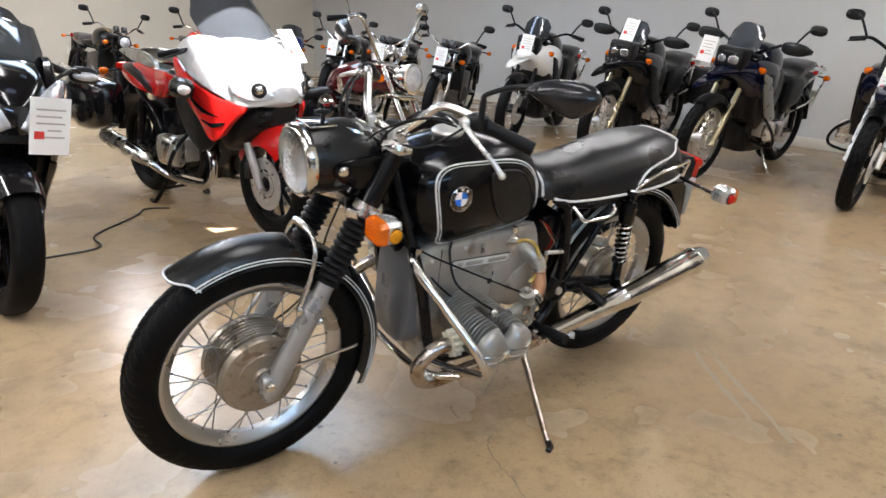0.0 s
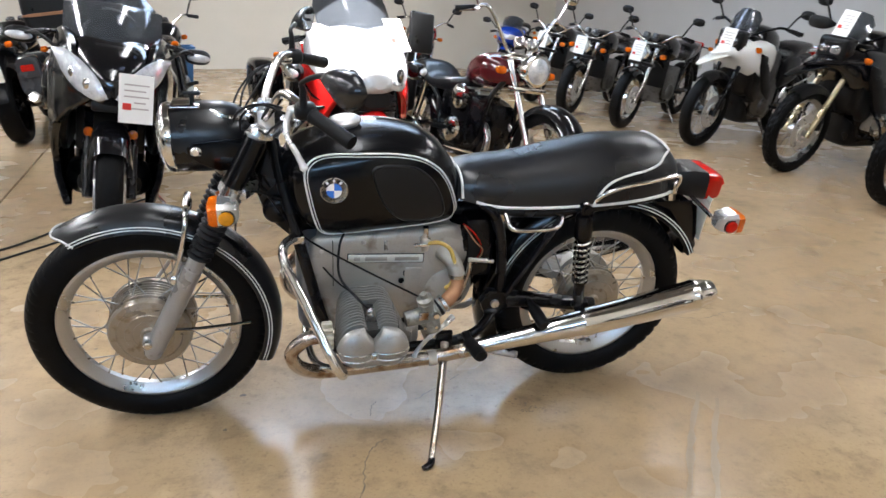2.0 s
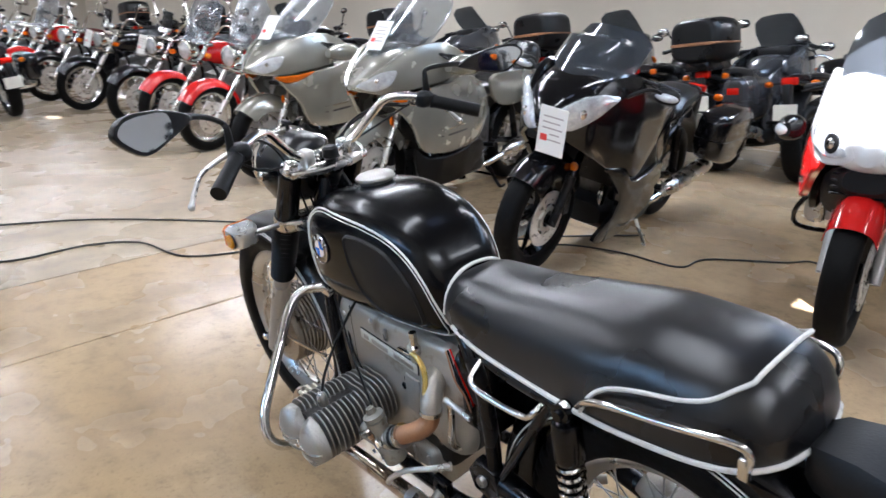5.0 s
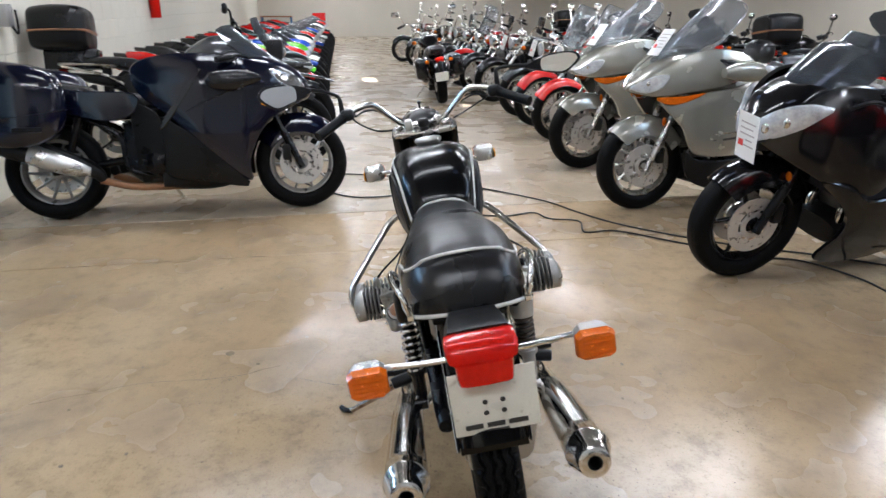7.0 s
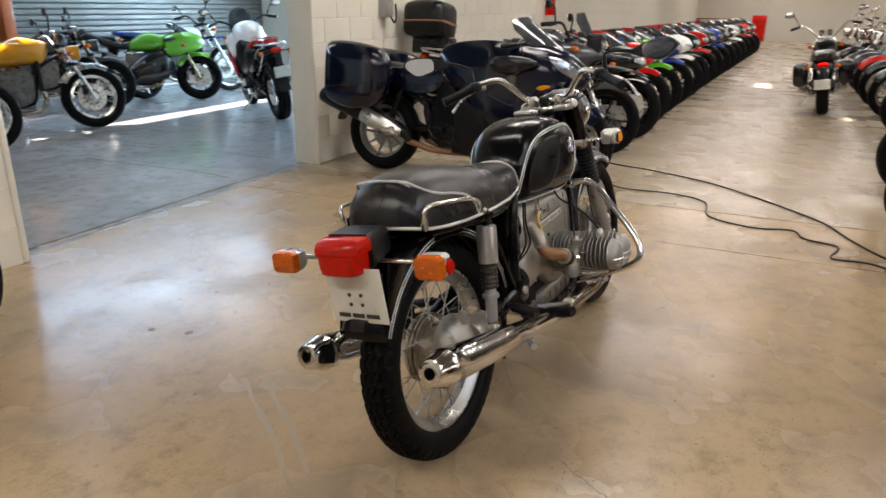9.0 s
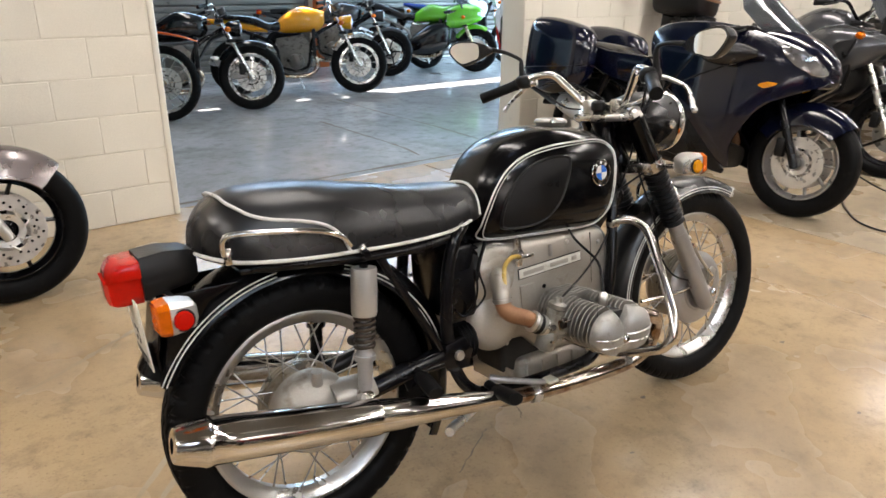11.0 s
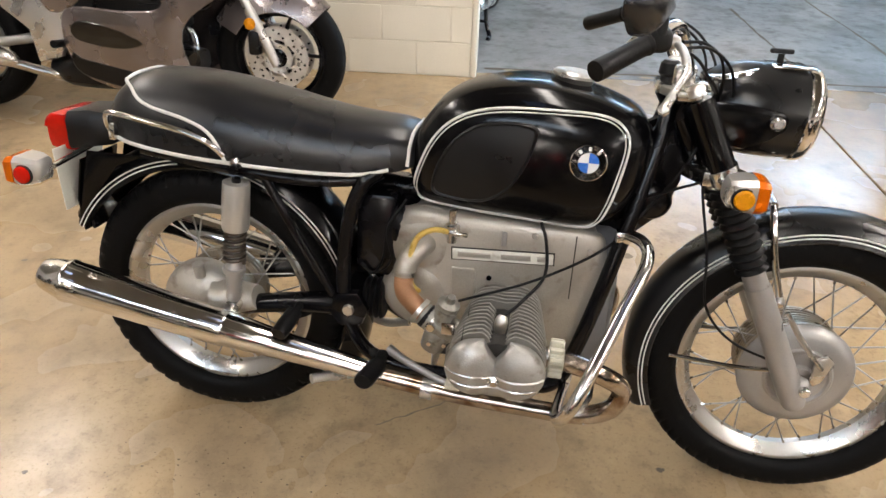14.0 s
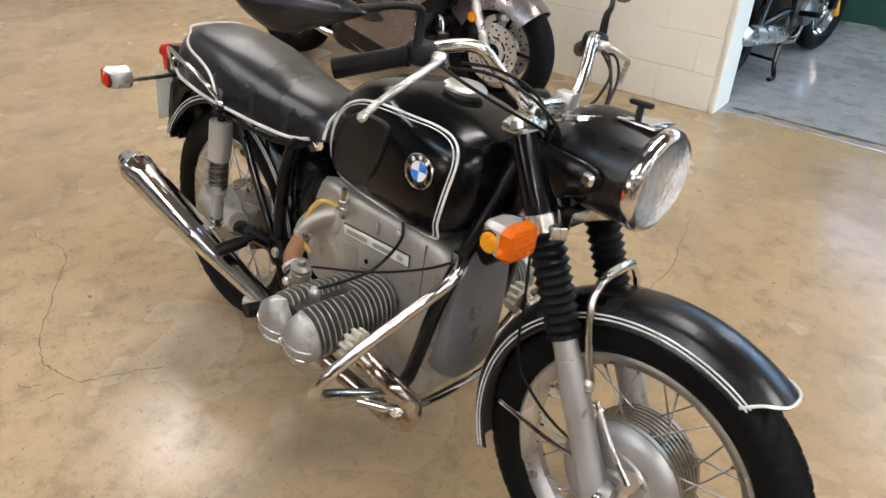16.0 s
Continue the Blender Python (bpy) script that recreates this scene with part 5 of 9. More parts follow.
    # exhaust
    pipe = part("exhaust_pipe", tube([(cx + 0.080, s * (far - 0.105), CZ - 0.010), (cx + 0.125, s * (far - 0.104), CZ - 0.012), (0.955, s * (far - 0.112), 0.385), (0.994, s * 0.222, 0.338), (0.978, s * 0.210, 0.280), (0.915, s * 0.196, 0.244), (0.80, s * 0.182, 0.234), (0.62, s * 0.180, 0.242), (0.46, s * 0.186, 0.266)], 0.0205, 18, 6), RUST_CHROME, hero, "browned chrome exhaust pipe")
    nut_at = pose(cx + 0.100, s * (far - 0.104), CZ - 0.011)
    part("finned_nut", lathe([(0.020, 0.0), (0.027, 0.002), (0.027, 0.030), (0.021, 0.032), (0.020, 0.032)], 24, "x").at(nut_at), CHALK, pipe, "chalky finned exhaust nut")
    lug = mesh("nut_fin", rbox((0.002, -0.0045, 0.024), (0.030, 0.0045, 0.040), 0.002, 1), CHALK)
    for k in range(11):
        part("nut_fin", lug, None, pipe, place=nut_at @ Matrix.Rotation(2 * math.pi * k / 11, 4, "X"))
    part("pipe_clamp", tube([(0.565, s * 0.181, 0.246), (0.590, s * 0.181, 0.244)], 0.0235, 18, 1), WHITEMETAL, pipe)
    mz = lambda x: 0.424 - (x + 0.32) * 0.196
    my = lambda x: s * (0.186 + 0.014 * min(1, max(0, (0.46 - x) / 0.5)))
    muf = part("muffler", tube([(x, my(x), mz(x), r) for x, r in ((0.47, 0.0225), (0.44, 0.0225), (0.40, 0.0245), (0.25, 0.0325), (0.115, 0.0395), (0.112, 0.0415), (0.105, 0.0425), (0.0, 0.0445), (-0.20, 0.0485), (-0.255, 0.0495), (-0.258, 0.0515), (-0.268, 0.0515), (-0.271, 0.0495), (-0.300, 0.0425), (-0.320, 0.0372), (-0.3255, 0.0345), (-0.3274, 0.0305), (-0.3279, 0.0230), (-0.3282, 0.0165))], 0.04, 32, 1, caps=False), CHROME, hero, "long tapered chrome muffler")
    # Near-black bore: the dark inside the outlet is put into its colour.
    part("outlet", tube([(-0.3280, my(-0.328), mz(-0.328), 0.0165), (-0.25, my(-0.25), mz(-0.25), 0.016), (-0.24, my(-0.24), mz(-0.24), 0.002)], 0.02, 20, 1, caps=False), RUBBER, muf)
    # crash bar
    sw = 0.0 if s > 0 else 0.008
    part("crash_bar", tube([(0.955, s * 0.088, 0.628), (0.974, s * 0.108, 0.640), (1.000, s * 0.145, 0.638), (1.002, s * 0.190, 0.614), (0.966, s * (0.254 + sw * 0.5), 0.548), (0.928, s * (0.318 + sw), 0.478), (0.900, s * (0.362 + sw), 0.424), (0.880, s * (0.374 + sw), 0.380), (0.866, s * (0.358 + sw), 0.350), (0.862, s * (0.318 + sw * 0.5), 0.330), (0.872, s * 0.22, 0.292), (0.885, s * 0.12, 0.262)], 0.0125, 14, 6), CHROME, hero, "chrome crash bar")
    part("bar_clamp", rbox((0.944, s * 0.098 - 0.014, 0.620), (0.976, s * 0.098 + 0.014, 0.646), 0.005), CHROME, hero)
    # footrests
    part("footrest", tube([(0.462, s * 0.135, 0.292, 0.014), (0.462, s * 0.175, 0.288, 0.014), (0.461, s * 0.178, 0.288, 0.021), (0.452, s * 0.262, 0.300, 0.022), (0.451, s * 0.268, 0.301, 0.017)], 0.02, 14, 2, flat=0.8), RUBBER, hero, "black rubber footrest")
    part("passenger_footrest", tube([(0.262, s * 0.118, 0.388, 0.011), (0.258, s * 0.150, 0.382, 0.011), (0.257, s * 0.153, 0.381, 0.019), (0.250, s * 0.226, 0.368, 0.020), (0.249, s * 0.231, 0.367, 0.015)], 0.018, 14, 2, flat=0.8), RUBBER, hero)
    part("footrest_bracket", prism([(0.235, 0.335), (0.285, 0.36), (0.285, 0.40), (0.25, 0.41), (0.225, 0.37)], s * 0.112, s * 0.122, 0.003), FRAME, hero)
part("crash_bar_tie", tube([(0.862, 0.25, 0.280), (0.935, 0.15, 0.262), (0.935, -0.15, 0.262), (0.862, -0.25, 0.280)], 0.0115, 12, 4), CHROME, hero)

# stands and pedals
stand = part("side_stand", tube([(0.530, 0.135, 0.262, 0.015), (0.540, 0.175, 0.235, 0.013), (0.580, 0.300, 0.150, 0.0105), (0.618, 0.408, 0.088, 0.0095), (0.628, 0.436, 0.0745, 0.009)], 0.011, 12, 4), RUST_CHROME, hero, "steel side stand folded out")
part("stand_foot", tube([(0.622, 0.424, 0.0775, 0.010), (0.633, 0.448, 0.0790, 0.011), (0.655, 0.462, 0.0810, 0.009)], 0.010, 10, 3, flat=0.8), FRAME, stand)
part("stand_bracket", prism([(0.505, 0.30), (0.555, 0.30), (0.560, 0.235), (0.53, 0.222), (0.508, 0.24)], 0.118, 0.140, 0.004), FRAME, stand)
for s in (1, -1):
    part("centre_stand", tube([(0.475, s * 0.105, 0.245), (0.40, s * 0.125, 0.222), (0.330, s * 0.165, 0.226), (0.305, s * 0.185, 0.228)], 0.012, 10, 4), WHITEMETAL, hero)
kick = part("kick_starter", tube([(0.495, 0.098, 0.400, 0.014), (0.490, 0.118, 0.425, 0.010), (0.472, 0.128, 0.500, 0.008), (0.468, 0.130, 0.552, 0.0075)], 0.009, 12, 4), POLISH, hero, "folded kick starter lever")
part("kick_pedal", tube([(0.476, 0.136, 0.556), (0.400, 0.136, 0.546)], 0.0065, 10), WHITEMETAL, kick)
part("gear_lever", tube([(0.505, 0.118, 0.345, 0.010), (0.54, 0.150, 0.338, 0.007), (0.59, 0.180, 0.322, 0.0065), (0.630, 0.200, 0.290, 0.0065), (0.640, 0.205, 0.272, 0.008)], 0.007, 10, 4), WHITEMETAL, hero, "alloy gear lever")
part("brake_pedal", tube([(0.475, -0.125, 0.300, 0.012), (0.52, -0.150, 0.290, 0.009), (0.60, -0.172, 0.268, 0.008), (0.645, -0.180, 0.258, 0.009)], 0.009, 10, 4), GREYPAINT, hero)
part("pedal_pad", rbox((0.618, -0.200, 0.262), (0.650, -0.165, 0.274), 0.004), CHALK, hero)

# ---- the hall ----
HIGH = 3.6
FLOORM = concrete("sealed_tan_concrete", (0.450, 0.328, 0.195), (0.378, 0.266, 0.148), (0.262, 0.192, 0.122), 0.215)
FLOORG = concrete("sealed_grey_concrete", (0.43, 0.35, 0.25), (0.37, 0.295, 0.20), (0.26, 0.21, 0.15), 0.25)
# Base leans blue: some reflected daylight is put into the side room's floor.
FLOORA = concrete("worn_grey_concrete", (0.42, 0.43, 0.445), (0.335, 0.34, 0.35), (0.21, 0.21, 0.21), 0.12)
SUBFLOOR = mat("joint_filler", (0.09, 0.07, 0.05), 0.8, 0, 0.3, 5, 80, 0.2)
BLOCKP = mat("cream_block_paint", (0.74, 0.705, 0.615), 0.48, 0, 0.07, 2.2, 130, 0.5, dirt=(0.60, 0.57, 0.50), dirt_at=0.68)
MORTAR = mat("painted_mortar", (0.72, 0.685, 0.595), 0.6, 0, 0.08, 3, 130, 0.3)
GREYWALL = mat("pale_grey_wall_paint", (0.52, 0.515, 0.50), 0.6, 0, 0.06, 1.2, 90, 0.15, dirt=(0.42, 0.41, 0.385), dirt_at=0.68)
TANWALL = mat("tan_wall_paint", (0.64, 0.60, 0.52), 0.6, 0, 0.06, 1.2, 90, 0.15)
# Base kept low so black paint reflects less from the unseen ceiling.
CEIL = mat("dull_grey_ceiling", (0.17, 0.165, 0.155), 0.7, 0, 0.06, 1.5, 60, 0.1)
ROLLER = mat("grey_roller_door", (0.15, 0.142, 0.13), 0.42, 0.3, 0.1, 2, 90, 0.1)
ORANGE = mat("orange_steel_paint", (0.55, 0.13, 0.03), 0.45, 0, 0.15, 4, 90, 0.1)
GREEND = mat("dark_green_door_paint", (0.020, 0.075, 0.060), 0.4, 0, 0.15, 3, 90, 0.1)
CORD = mat("black_cord", (0.018, 0.017, 0.016), 0.5, 0, 0.2, 9, 90, 0.1)
CARD = mat("white_card", (0.80, 0.79, 0.76), 0.6, 0, 0.04, 9, 90, 0.02)
REDINK = mat("red_print", (0.65, 0.05, 0.04), 0.5, 0, 0.1, 9, 90, 0)
GREYINK = mat("grey_print", (0.42, 0.38, 0.36), 0.6, 0, 0.1, 9, 90, 0)
BINBLUE = mat("blue_bin_plastic", (0.03, 0.10, 0.22), 0.4, 0, 0.12, 5, 90, 0.1)
RM = Matrix.Translation(room(0, 0)) @ Matrix.Rotation(radians(ROOM), 4, "Z")


def setting(name, g, m, label="", sharp=30):
    return tagged(part(name, g.at(RM), m, None, "", sharp), label, "", "", "structure")


J = 0.004
slabs = [("floor", -6.35, 1.83, -14, 0.10, FLOORM), ("floor_2", 1.83, 2.65, -14, 0.10, FLOORM), ("floor_3", 2.65, 32, -14, 0.10, FLOORG), ("floor_4", -4.5, 9.5, 0.10, 5.9, FLOORA)]
for name, x0, x1, y0, y1, m in slabs:
    f_ = setting(name, rbox((x0 + J, y0 + J, -0.12), (x1 - J, y1 - J, 0.0), 0.0035, 1), m, "sealed concrete floor slab")
    if name == "floor":
        floor = f_
    if name == "floor_4":
        floor_side = f_
    if name == "floor_3":
        floor_far = f_
setting("subfloor", rbox((-6.6, -14.2, -0.2), (32.2, 6.1, -0.125), 0), SUBFLOOR)


def ribbon(pts, wide, z=0.0012, jag=0.0, seed=1):
    """A thin strip that lies on the floor."""
    rnd = random.Random(seed)
    q = [Vector((*p[:2], z)) for p in smooth([(*p, 0) for p in pts], 7)]
    v, f = [], []
    for i, p in enumerate(q):
        d = (q[min(i + 1, len(q) - 1)] - q[max(i - 1, 0)]).normalized()
        n_ = Vector((-d.y, d.x, 0))
        p = p + n_ * rnd.uniform(-jag, jag)
        w = wide * (0.5 + rnd.random()) * 0.5 if jag else wide * 0.5
        v += [p + n_ * w, p - n_ * w]
    f = [(2 * i, 2 * i + 1, 2 * i + 3, 2 * i + 2) for i in range(len(q) - 1)]
    return G(v, f)


CRACK = mat("crack_in_concrete", (0.15, 0.115, 0.075), 0.9, 0, 0.4, 30, 90, 0)
STAIN = mat("scuffed_concrete", (0.285, 0.22, 0.14), 0.42, 0, 0.25, 3, 60, 0.1, rvary=0.1)
CRACKS = [[(0.76, 0.17), (0.75, 0.12), (0.73, 0.09)], [(0.89, 0.66), (0.83, 0.52), (0.81, 0.40), (0.77, 0.33), (0.73, 0.30)], [(0.60, 0.10), (0.50, 0.03), (0.42, -0.03)],
          [(-0.93, -0.32), (-0.83, -0.33), (-0.82, -0.29)], [(-0.82, -0.31), (-0.68, -0.30), (-0.48, -0.42), (-0.40, -0.46), (-0.29, -0.53), (-0.16, -0.57), (-0.08, -0.56), (0.01, -0.53)],
          [(0.01, -0.53), (0.05, -0.44), (0.11, -0.33)], [(-0.10, -0.66), (-0.07, -0.64), (-0.06, -0.61)], [(0.01, -0.64), (0.01, -0.61), (0.02, -0.58)],
          [(0.77, 1.59), (0.84, 1.38), (0.89, 1.23), (0.91, 0.93), (0.99, 0.73)]]
for k, c in enumerate(CRACKS):
    part("crack", ribbon(c, 0.0035, 0.001, 0.004, k), CRACK, floor)
for a, b in (((-0.40, 0.29), (-0.02, 0.86)), ((-0.36, 0.24), (0.03, 0.80)), ((-0.62, 1.05), (-0.2, 1.35))):
    part("tyre_mark", ribbon([a, ((a[0] + b[0]) / 2 + 0.01, (a[1] + b[1]) / 2), b], 0.020, 0.0008, 0.004, 7), STAIN, floor)
rnd = random.Random(4)
for k in range(46):
    x, y = rnd.uniform(-2.2, 2.0), rnd.uniform(-1.6, 2.4)
    r = rnd.choice((0.003, 0.004, 0.006, 0.009))
    n = 9
    pts = [Vector((x + r * rnd.uniform(0.6, 1.2) * math.cos(2 * math.pi * i / n) * 1.5, y + r * rnd.uniform(0.6, 1.2) * math.sin(2 * math.pi * i / n), 0.001)) for i in range(n)]
    part("spot", G(pts, [tuple(range(n))]), CRACK if k % 3 else STAIN, floor)
for x, y, r in ((0.67, 1.86, 0.016), (0.53, 1.77, 0.012), (0.51, 1.57, 0.013), (0.36, 1.65, 0.010), (0.14, 1.33, 0.022), (0.08, 1.49, 0.018), (0.39, 1.32, 0.010), (1.11, 0.95, 0.022), (1.01, 0.82, 0.010), (1.02, 1.27, 0.007), (0.44, 1.14, 0.008), (0.72, 1.43, 0.008), (1.20, 0.16, 0.008), (-0.19, 0.92, 0.010)):
    pts = [Vector((x + r * rnd.uniform(0.7, 1.1) * math.cos(0.7 * i), y + r * rnd.uniform(0.6, 1.0) * math.sin(0.7 * i), 0.001)) for i in range(9)]
    part("spot", G(pts, [tuple(range(9))]), CRACK, floor)
for x, y, r in ((0.52, 2.915, 0.055), (0.63, 2.930, 0.045), (0.77, 2.935, 0.060), (0.93, 2.955, 0.040), (1.08, 2.965, 0.050), (1.30, 2.985, 0.035)):
    pts = [Vector((x + r * rnd.uniform(0.9, 1.7) * math.cos(0.52 * i), y + r * rnd.uniform(0.25, 0.55) * math.sin(0.52 * i), 0.0014)) for i in range(12)]
    part("spot", G(pts, [tuple(range(12))]), STAIN, floor)
g = G()
for k in range(420):
    cx, cy, sd = rnd.choice(((0.50, -0.95, 0.16), (0.75, -0.75, 0.18), (-0.30, -0.62, 0.20), (0.95, 0.95, 0.10), (0.24, 0.22, 0.05), (0.10, -0.30, 0.15)))
    x, y, r = rnd.gauss(cx, sd), rnd.gauss(cy, sd * 0.6), rnd.uniform(0.0010, 0.0030)
    t0 = rnd.uniform(0, 6.3)
    g = g + G([Vector((x + r * rnd.uniform(0.6, 1.8) * math.cos(t0 + 1.26 * i), y + r * math.sin(t0 + 1.26 * i), 0.0011)) for i in range(5)], [(0, 1, 2, 3, 4)])
part("grit", g, CRACK, floor)
for a, b in (((0.43, 2.94), (2.86, 3.17)),):
    part("threshold_joint", ribbon([(a[0] - 0.1, a[1] - 0.02), ((a[0] + b[0]) / 2, (a[1] + b[1]) / 2 + 0.006), b], 0.035, 0.0012, 0.004, 3), SUBFLOOR, floor_side)
for c in ([(2.09, 4.9), (2.16, 4.3), (2.24, 3.6), (2.22, 3.26)], [(2.75, 6.0), (2.80, 5.2), (2.92, 4.2), (2.96, 3.48)]):
    part("crack", ribbon(c, 0.020, 0.001, 0.004, 5), SUBFLOOR, floor_side)


def wall_blocks(name, x0, x1, y0, y1, top, detail_to, m_label, face=-1):
    """A painted block wall along the hall; each block near the camera stands proud of its mortar."""
    w = setting(name, rbox((x0, y0 + (0.0015 if face < 0 else 0), 0), (x1, y1 - (0.006 if face > 0 else 0), HIGH), 0), MORTAR, m_label)
    shapes = {}
    yy = y0 if face < 0 else y1
    for row in range(18):
        z0, z1 = row * 0.2 + 0.003, row * 0.2 + 0.197
        x = x0 - (0.2 if row % 2 else 0)
        run = None
        while x < x1:
            a, b = max(x, x0) + 0.002, min(x + 0.4, x1) - 0.002
            x += 0.4
            if b - a < 0.03:
                continue
            if z0 < top and detail_to[0] < a < detail_to[1]:
                key = round(b - a, 3)
                if key not in shapes:
                    shapes[key] = mesh("block", rbox((0, -0.0025, 0), (key, 0.02, 0.194), 0.0025, 1), BLOCKP)
                part("block", shapes[key], None, w, place=RM @ Matrix.Translation((a, yy + (0.0 if face < 0 else 0), z0)))
            else:
                run = (min(run[0], a), b) if run else (a, b)
                if x >= x1 or z0 >= top and x + 0.4 >= x1:
                    pass
        if run:
            lo = detail_to[1] if z0 < top and detail_to[0] <= x0 + 0.01 else run[0]
            lo = x0 + 0.002 if z0 >= top else (lo if detail_to[0] <= x0 + 0.01 else x0 + 0.002)
            hi = run[1] if (z0 >= top or detail_to[0] <= x0 + 0.01) else detail_to[0]
            if hi - lo > 0.1:
                part("block_course", rbox((lo, yy - 0.0025, z0), (hi, yy + 0.02, z1), 0.0025, 1).at(RM), BLOCKP, w)
    return w


wall_blocks("wall_north", -6.35, -0.03, 0.0, 0.2, 1.65, (-3.8, 0.0), "cream painted block wall")
wall_blocks("wall_north_2", 2.71, 32.0, 0.02, 0.22, 2.0, (2.7, 9.5), "cream painted block wall")
for x0, x1 in ((-0.03, 0.006), (2.69, 2.712)):
    setting("trim", rbox((x0, -0.012, 0), (x1, 0.232, 2.6), 0.012, 3), BLOCKP, "painted opening jamb")
setting("lintel", rbox((0.0, 0.0, 2.6), (2.71, 0.21, HIGH), 0), BLOCKP)
setting("wall_west", rbox((-6.55, -14.2, 0), (-6.35, 0.2, HIGH), 0), GREYWALL, "pale grey hall wall")
setting("wall_south", rbox((-6.55, -14.2, 0), (32.2, -14.0, HIGH), 0), TANWALL, "tan hall wall")
def holed(name, x0, x1, y0, y1, a, b, z1, m, label=""):
    """A wall across the hall with one door opening from a to b."""
    return setting(name, rbox((x0, y0, 0), (x1, a, HIGH), 0) + rbox((x0, b, 0), (x1, y1, HIGH), 0) + rbox((x0, a, z1), (x1, b, HIGH), 0), m, label)


setting("wall_east", rbox((32.0, -14.2, 0), (32.2, 6.1, HIGH), 0), TANWALL, "tan end wall of the hall")
setting("wall_side_west", rbox((-4.7, 0.2, 0), (-4.5, 6.1, HIGH), 0), BLOCKP)
holed("wall_side_east", 9.5, 9.7, 0.22, 6.1, 0.9, 4.1, 2.8, BLOCKP, "block wall with an open loading door")
# Strip opening added high out of view to hold a daylight lamp.
setting("wall_side_north", rbox((-4.7, 5.9, 0), (9.7, 6.1, 3.06), 0) + rbox((-4.7, 5.9, 3.50), (9.7, 6.1, HIGH), 0) + rbox((-4.7, 5.9, 3.06), (-1.2, 6.1, 3.50), 0) + rbox((7.9, 5.9, 3.06), (9.7, 6.1, 3.50), 0), BLOCKP, "block wall with a strip window above the roller doors")
setting("baseboard", rbox((-6.35, -14.0, 0), (-6.335, 0.0, 0.11), 0.003), TANWALL)
# ceiling, out of view, with rooflights cut so sun patches land in place
toward = (room(1.2, 8.2, 16.8) - room(0.6, 0, 0)).normalized()


def rooflight(place):
    """Where the sun's ray through a place meets the ceiling, along the walls."""
    p = Vector(place) + toward * ((HIGH - place[2]) / toward.z)
    return RM.inverted() @ p


HOLES = []
for place, sx, sy in (((0.48, -2.01, 1.0), 0.54, 0.64), ((0.0, -4.62, 0.0), 0.45, 0.40), ((0.1, -10.0, 0.0), 0.5, 0.6), ((4.8, -2.3, 0.0), 0.55, 0.35), ((8.8, -0.72, 0.0), 0.7, 0.35), ((4.5, 6.38, 0.0), 3.8, 0.36), ((2.42, 6.16, 0.0), 0.16, 0.13), ((1.9, 6.12, 0.0), 0.13, 0.11), ((1.35, 6.06, 0.0), 0.22, 0.12), ((12.4, 0.6, 0.0), 0.8, 0.3)):
    p = rooflight(place)
    HOLES.append((p.x - sx / 2, p.x + sx / 2, p.y - sy / 2, p.y + sy / 2))
PANEL = RM.inverted() @ Vector((-0.30, -4.95, 0.0))
HOLES.append((PANEL.x - 1.8, PANEL.x + 1.8, PANEL.y - 0.6, PANEL.y + 0.6))
xs = sorted({-6.6, 32.2, *[h[0] for h in HOLES], *[h[1] for h in HOLES]})
ys = sorted({-14.2, 6.1, *[h[2] for h in HOLES], *[h[3] for h in HOLES]})
g = G()
for i in range(len(xs) - 1):
    for j in range(len(ys) - 1):
        mx, my_ = (xs[i] + xs[i + 1]) / 2, (ys[j] + ys[j + 1]) / 2
        if not any(h[0] < mx < h[1] and h[2] < my_ < h[3] for h in HOLES):
            g = g + rbox((xs[i], ys[j], HIGH), (xs[i + 1], ys[j + 1], HIGH + 0.08), 0)
setting("ceiling", g, CEIL, "dark grey ceiling with rooflights")
# Added out of view for floor glare: a rooflight closed by corrugated bluish fibreglass
FIBRE = bpy.data.materials.new("translucent_fibreglass")
FIBRE.use_nodes = True
fn = FIBRE.node_tree.nodes
milky = fn.new("ShaderNodeBsdfTranslucent")
milky.inputs["Color"].default_value = (0.55, 0.72, 0.90, 1)
FIBRE.node_tree.links.new(milky.outputs[0], fn["Material Output"].inputs["Surface"])
wave = [(-1.95 + 0.025 * k, 0.012 * math.sin(0.025 * k * 2 * math.pi / 0.15)) for k in range(157)]
setting("rooflight_sheet", G([Vector((PANEL.x + x, PANEL.y + y, HIGH + 0.098 + z)) for y in (-0.75, 0.75) for x, z in wave], [(k, k + 1, k + 158, k + 157) for k in range(156)]), FIBRE, "bluish corrugated fibreglass rooflight")
# roller doors of the side room
for k, (x0, x1) in enumerate(((0.4, 3.9), (4.3, 9.4))):
    d = setting("door_%d" % (k + 1), rbox((x0 - 0.06, 5.86, 0), (x0, 5.9, 3.0), 0.004) + rbox((x1, 5.86, 0), (x1 + 0.06, 5.9, 3.0), 0.004), ROLLER, "grey steel roller door")
    sl = mesh("slat", prism([(0, 0), (0.018, 0.012), (0.022, 0.04), (0.018, 0.068), (0, 0.08)], 0, x1 - x0 - 0.004, 0, "y"), ROLLER)
    for r_ in range(37):
        part("slat", sl, None, d, place=RM @ Matrix.Translation((x0 + 0.002, 5.895, 0.02 + 0.08 * r_)) @ Matrix.Rotation(radians(-90), 4, "Z"))
setting("post", rbox((4.02, 5.70, 0), (4.18, 5.86, 3.2), 0.01), ORANGE, "orange painted steel post")
setting("door_3", rbox((-1.9, 2.55, 0.02), (0.42, 2.61, 2.05), 0.006), GREEND, "dark green steel door leaf")

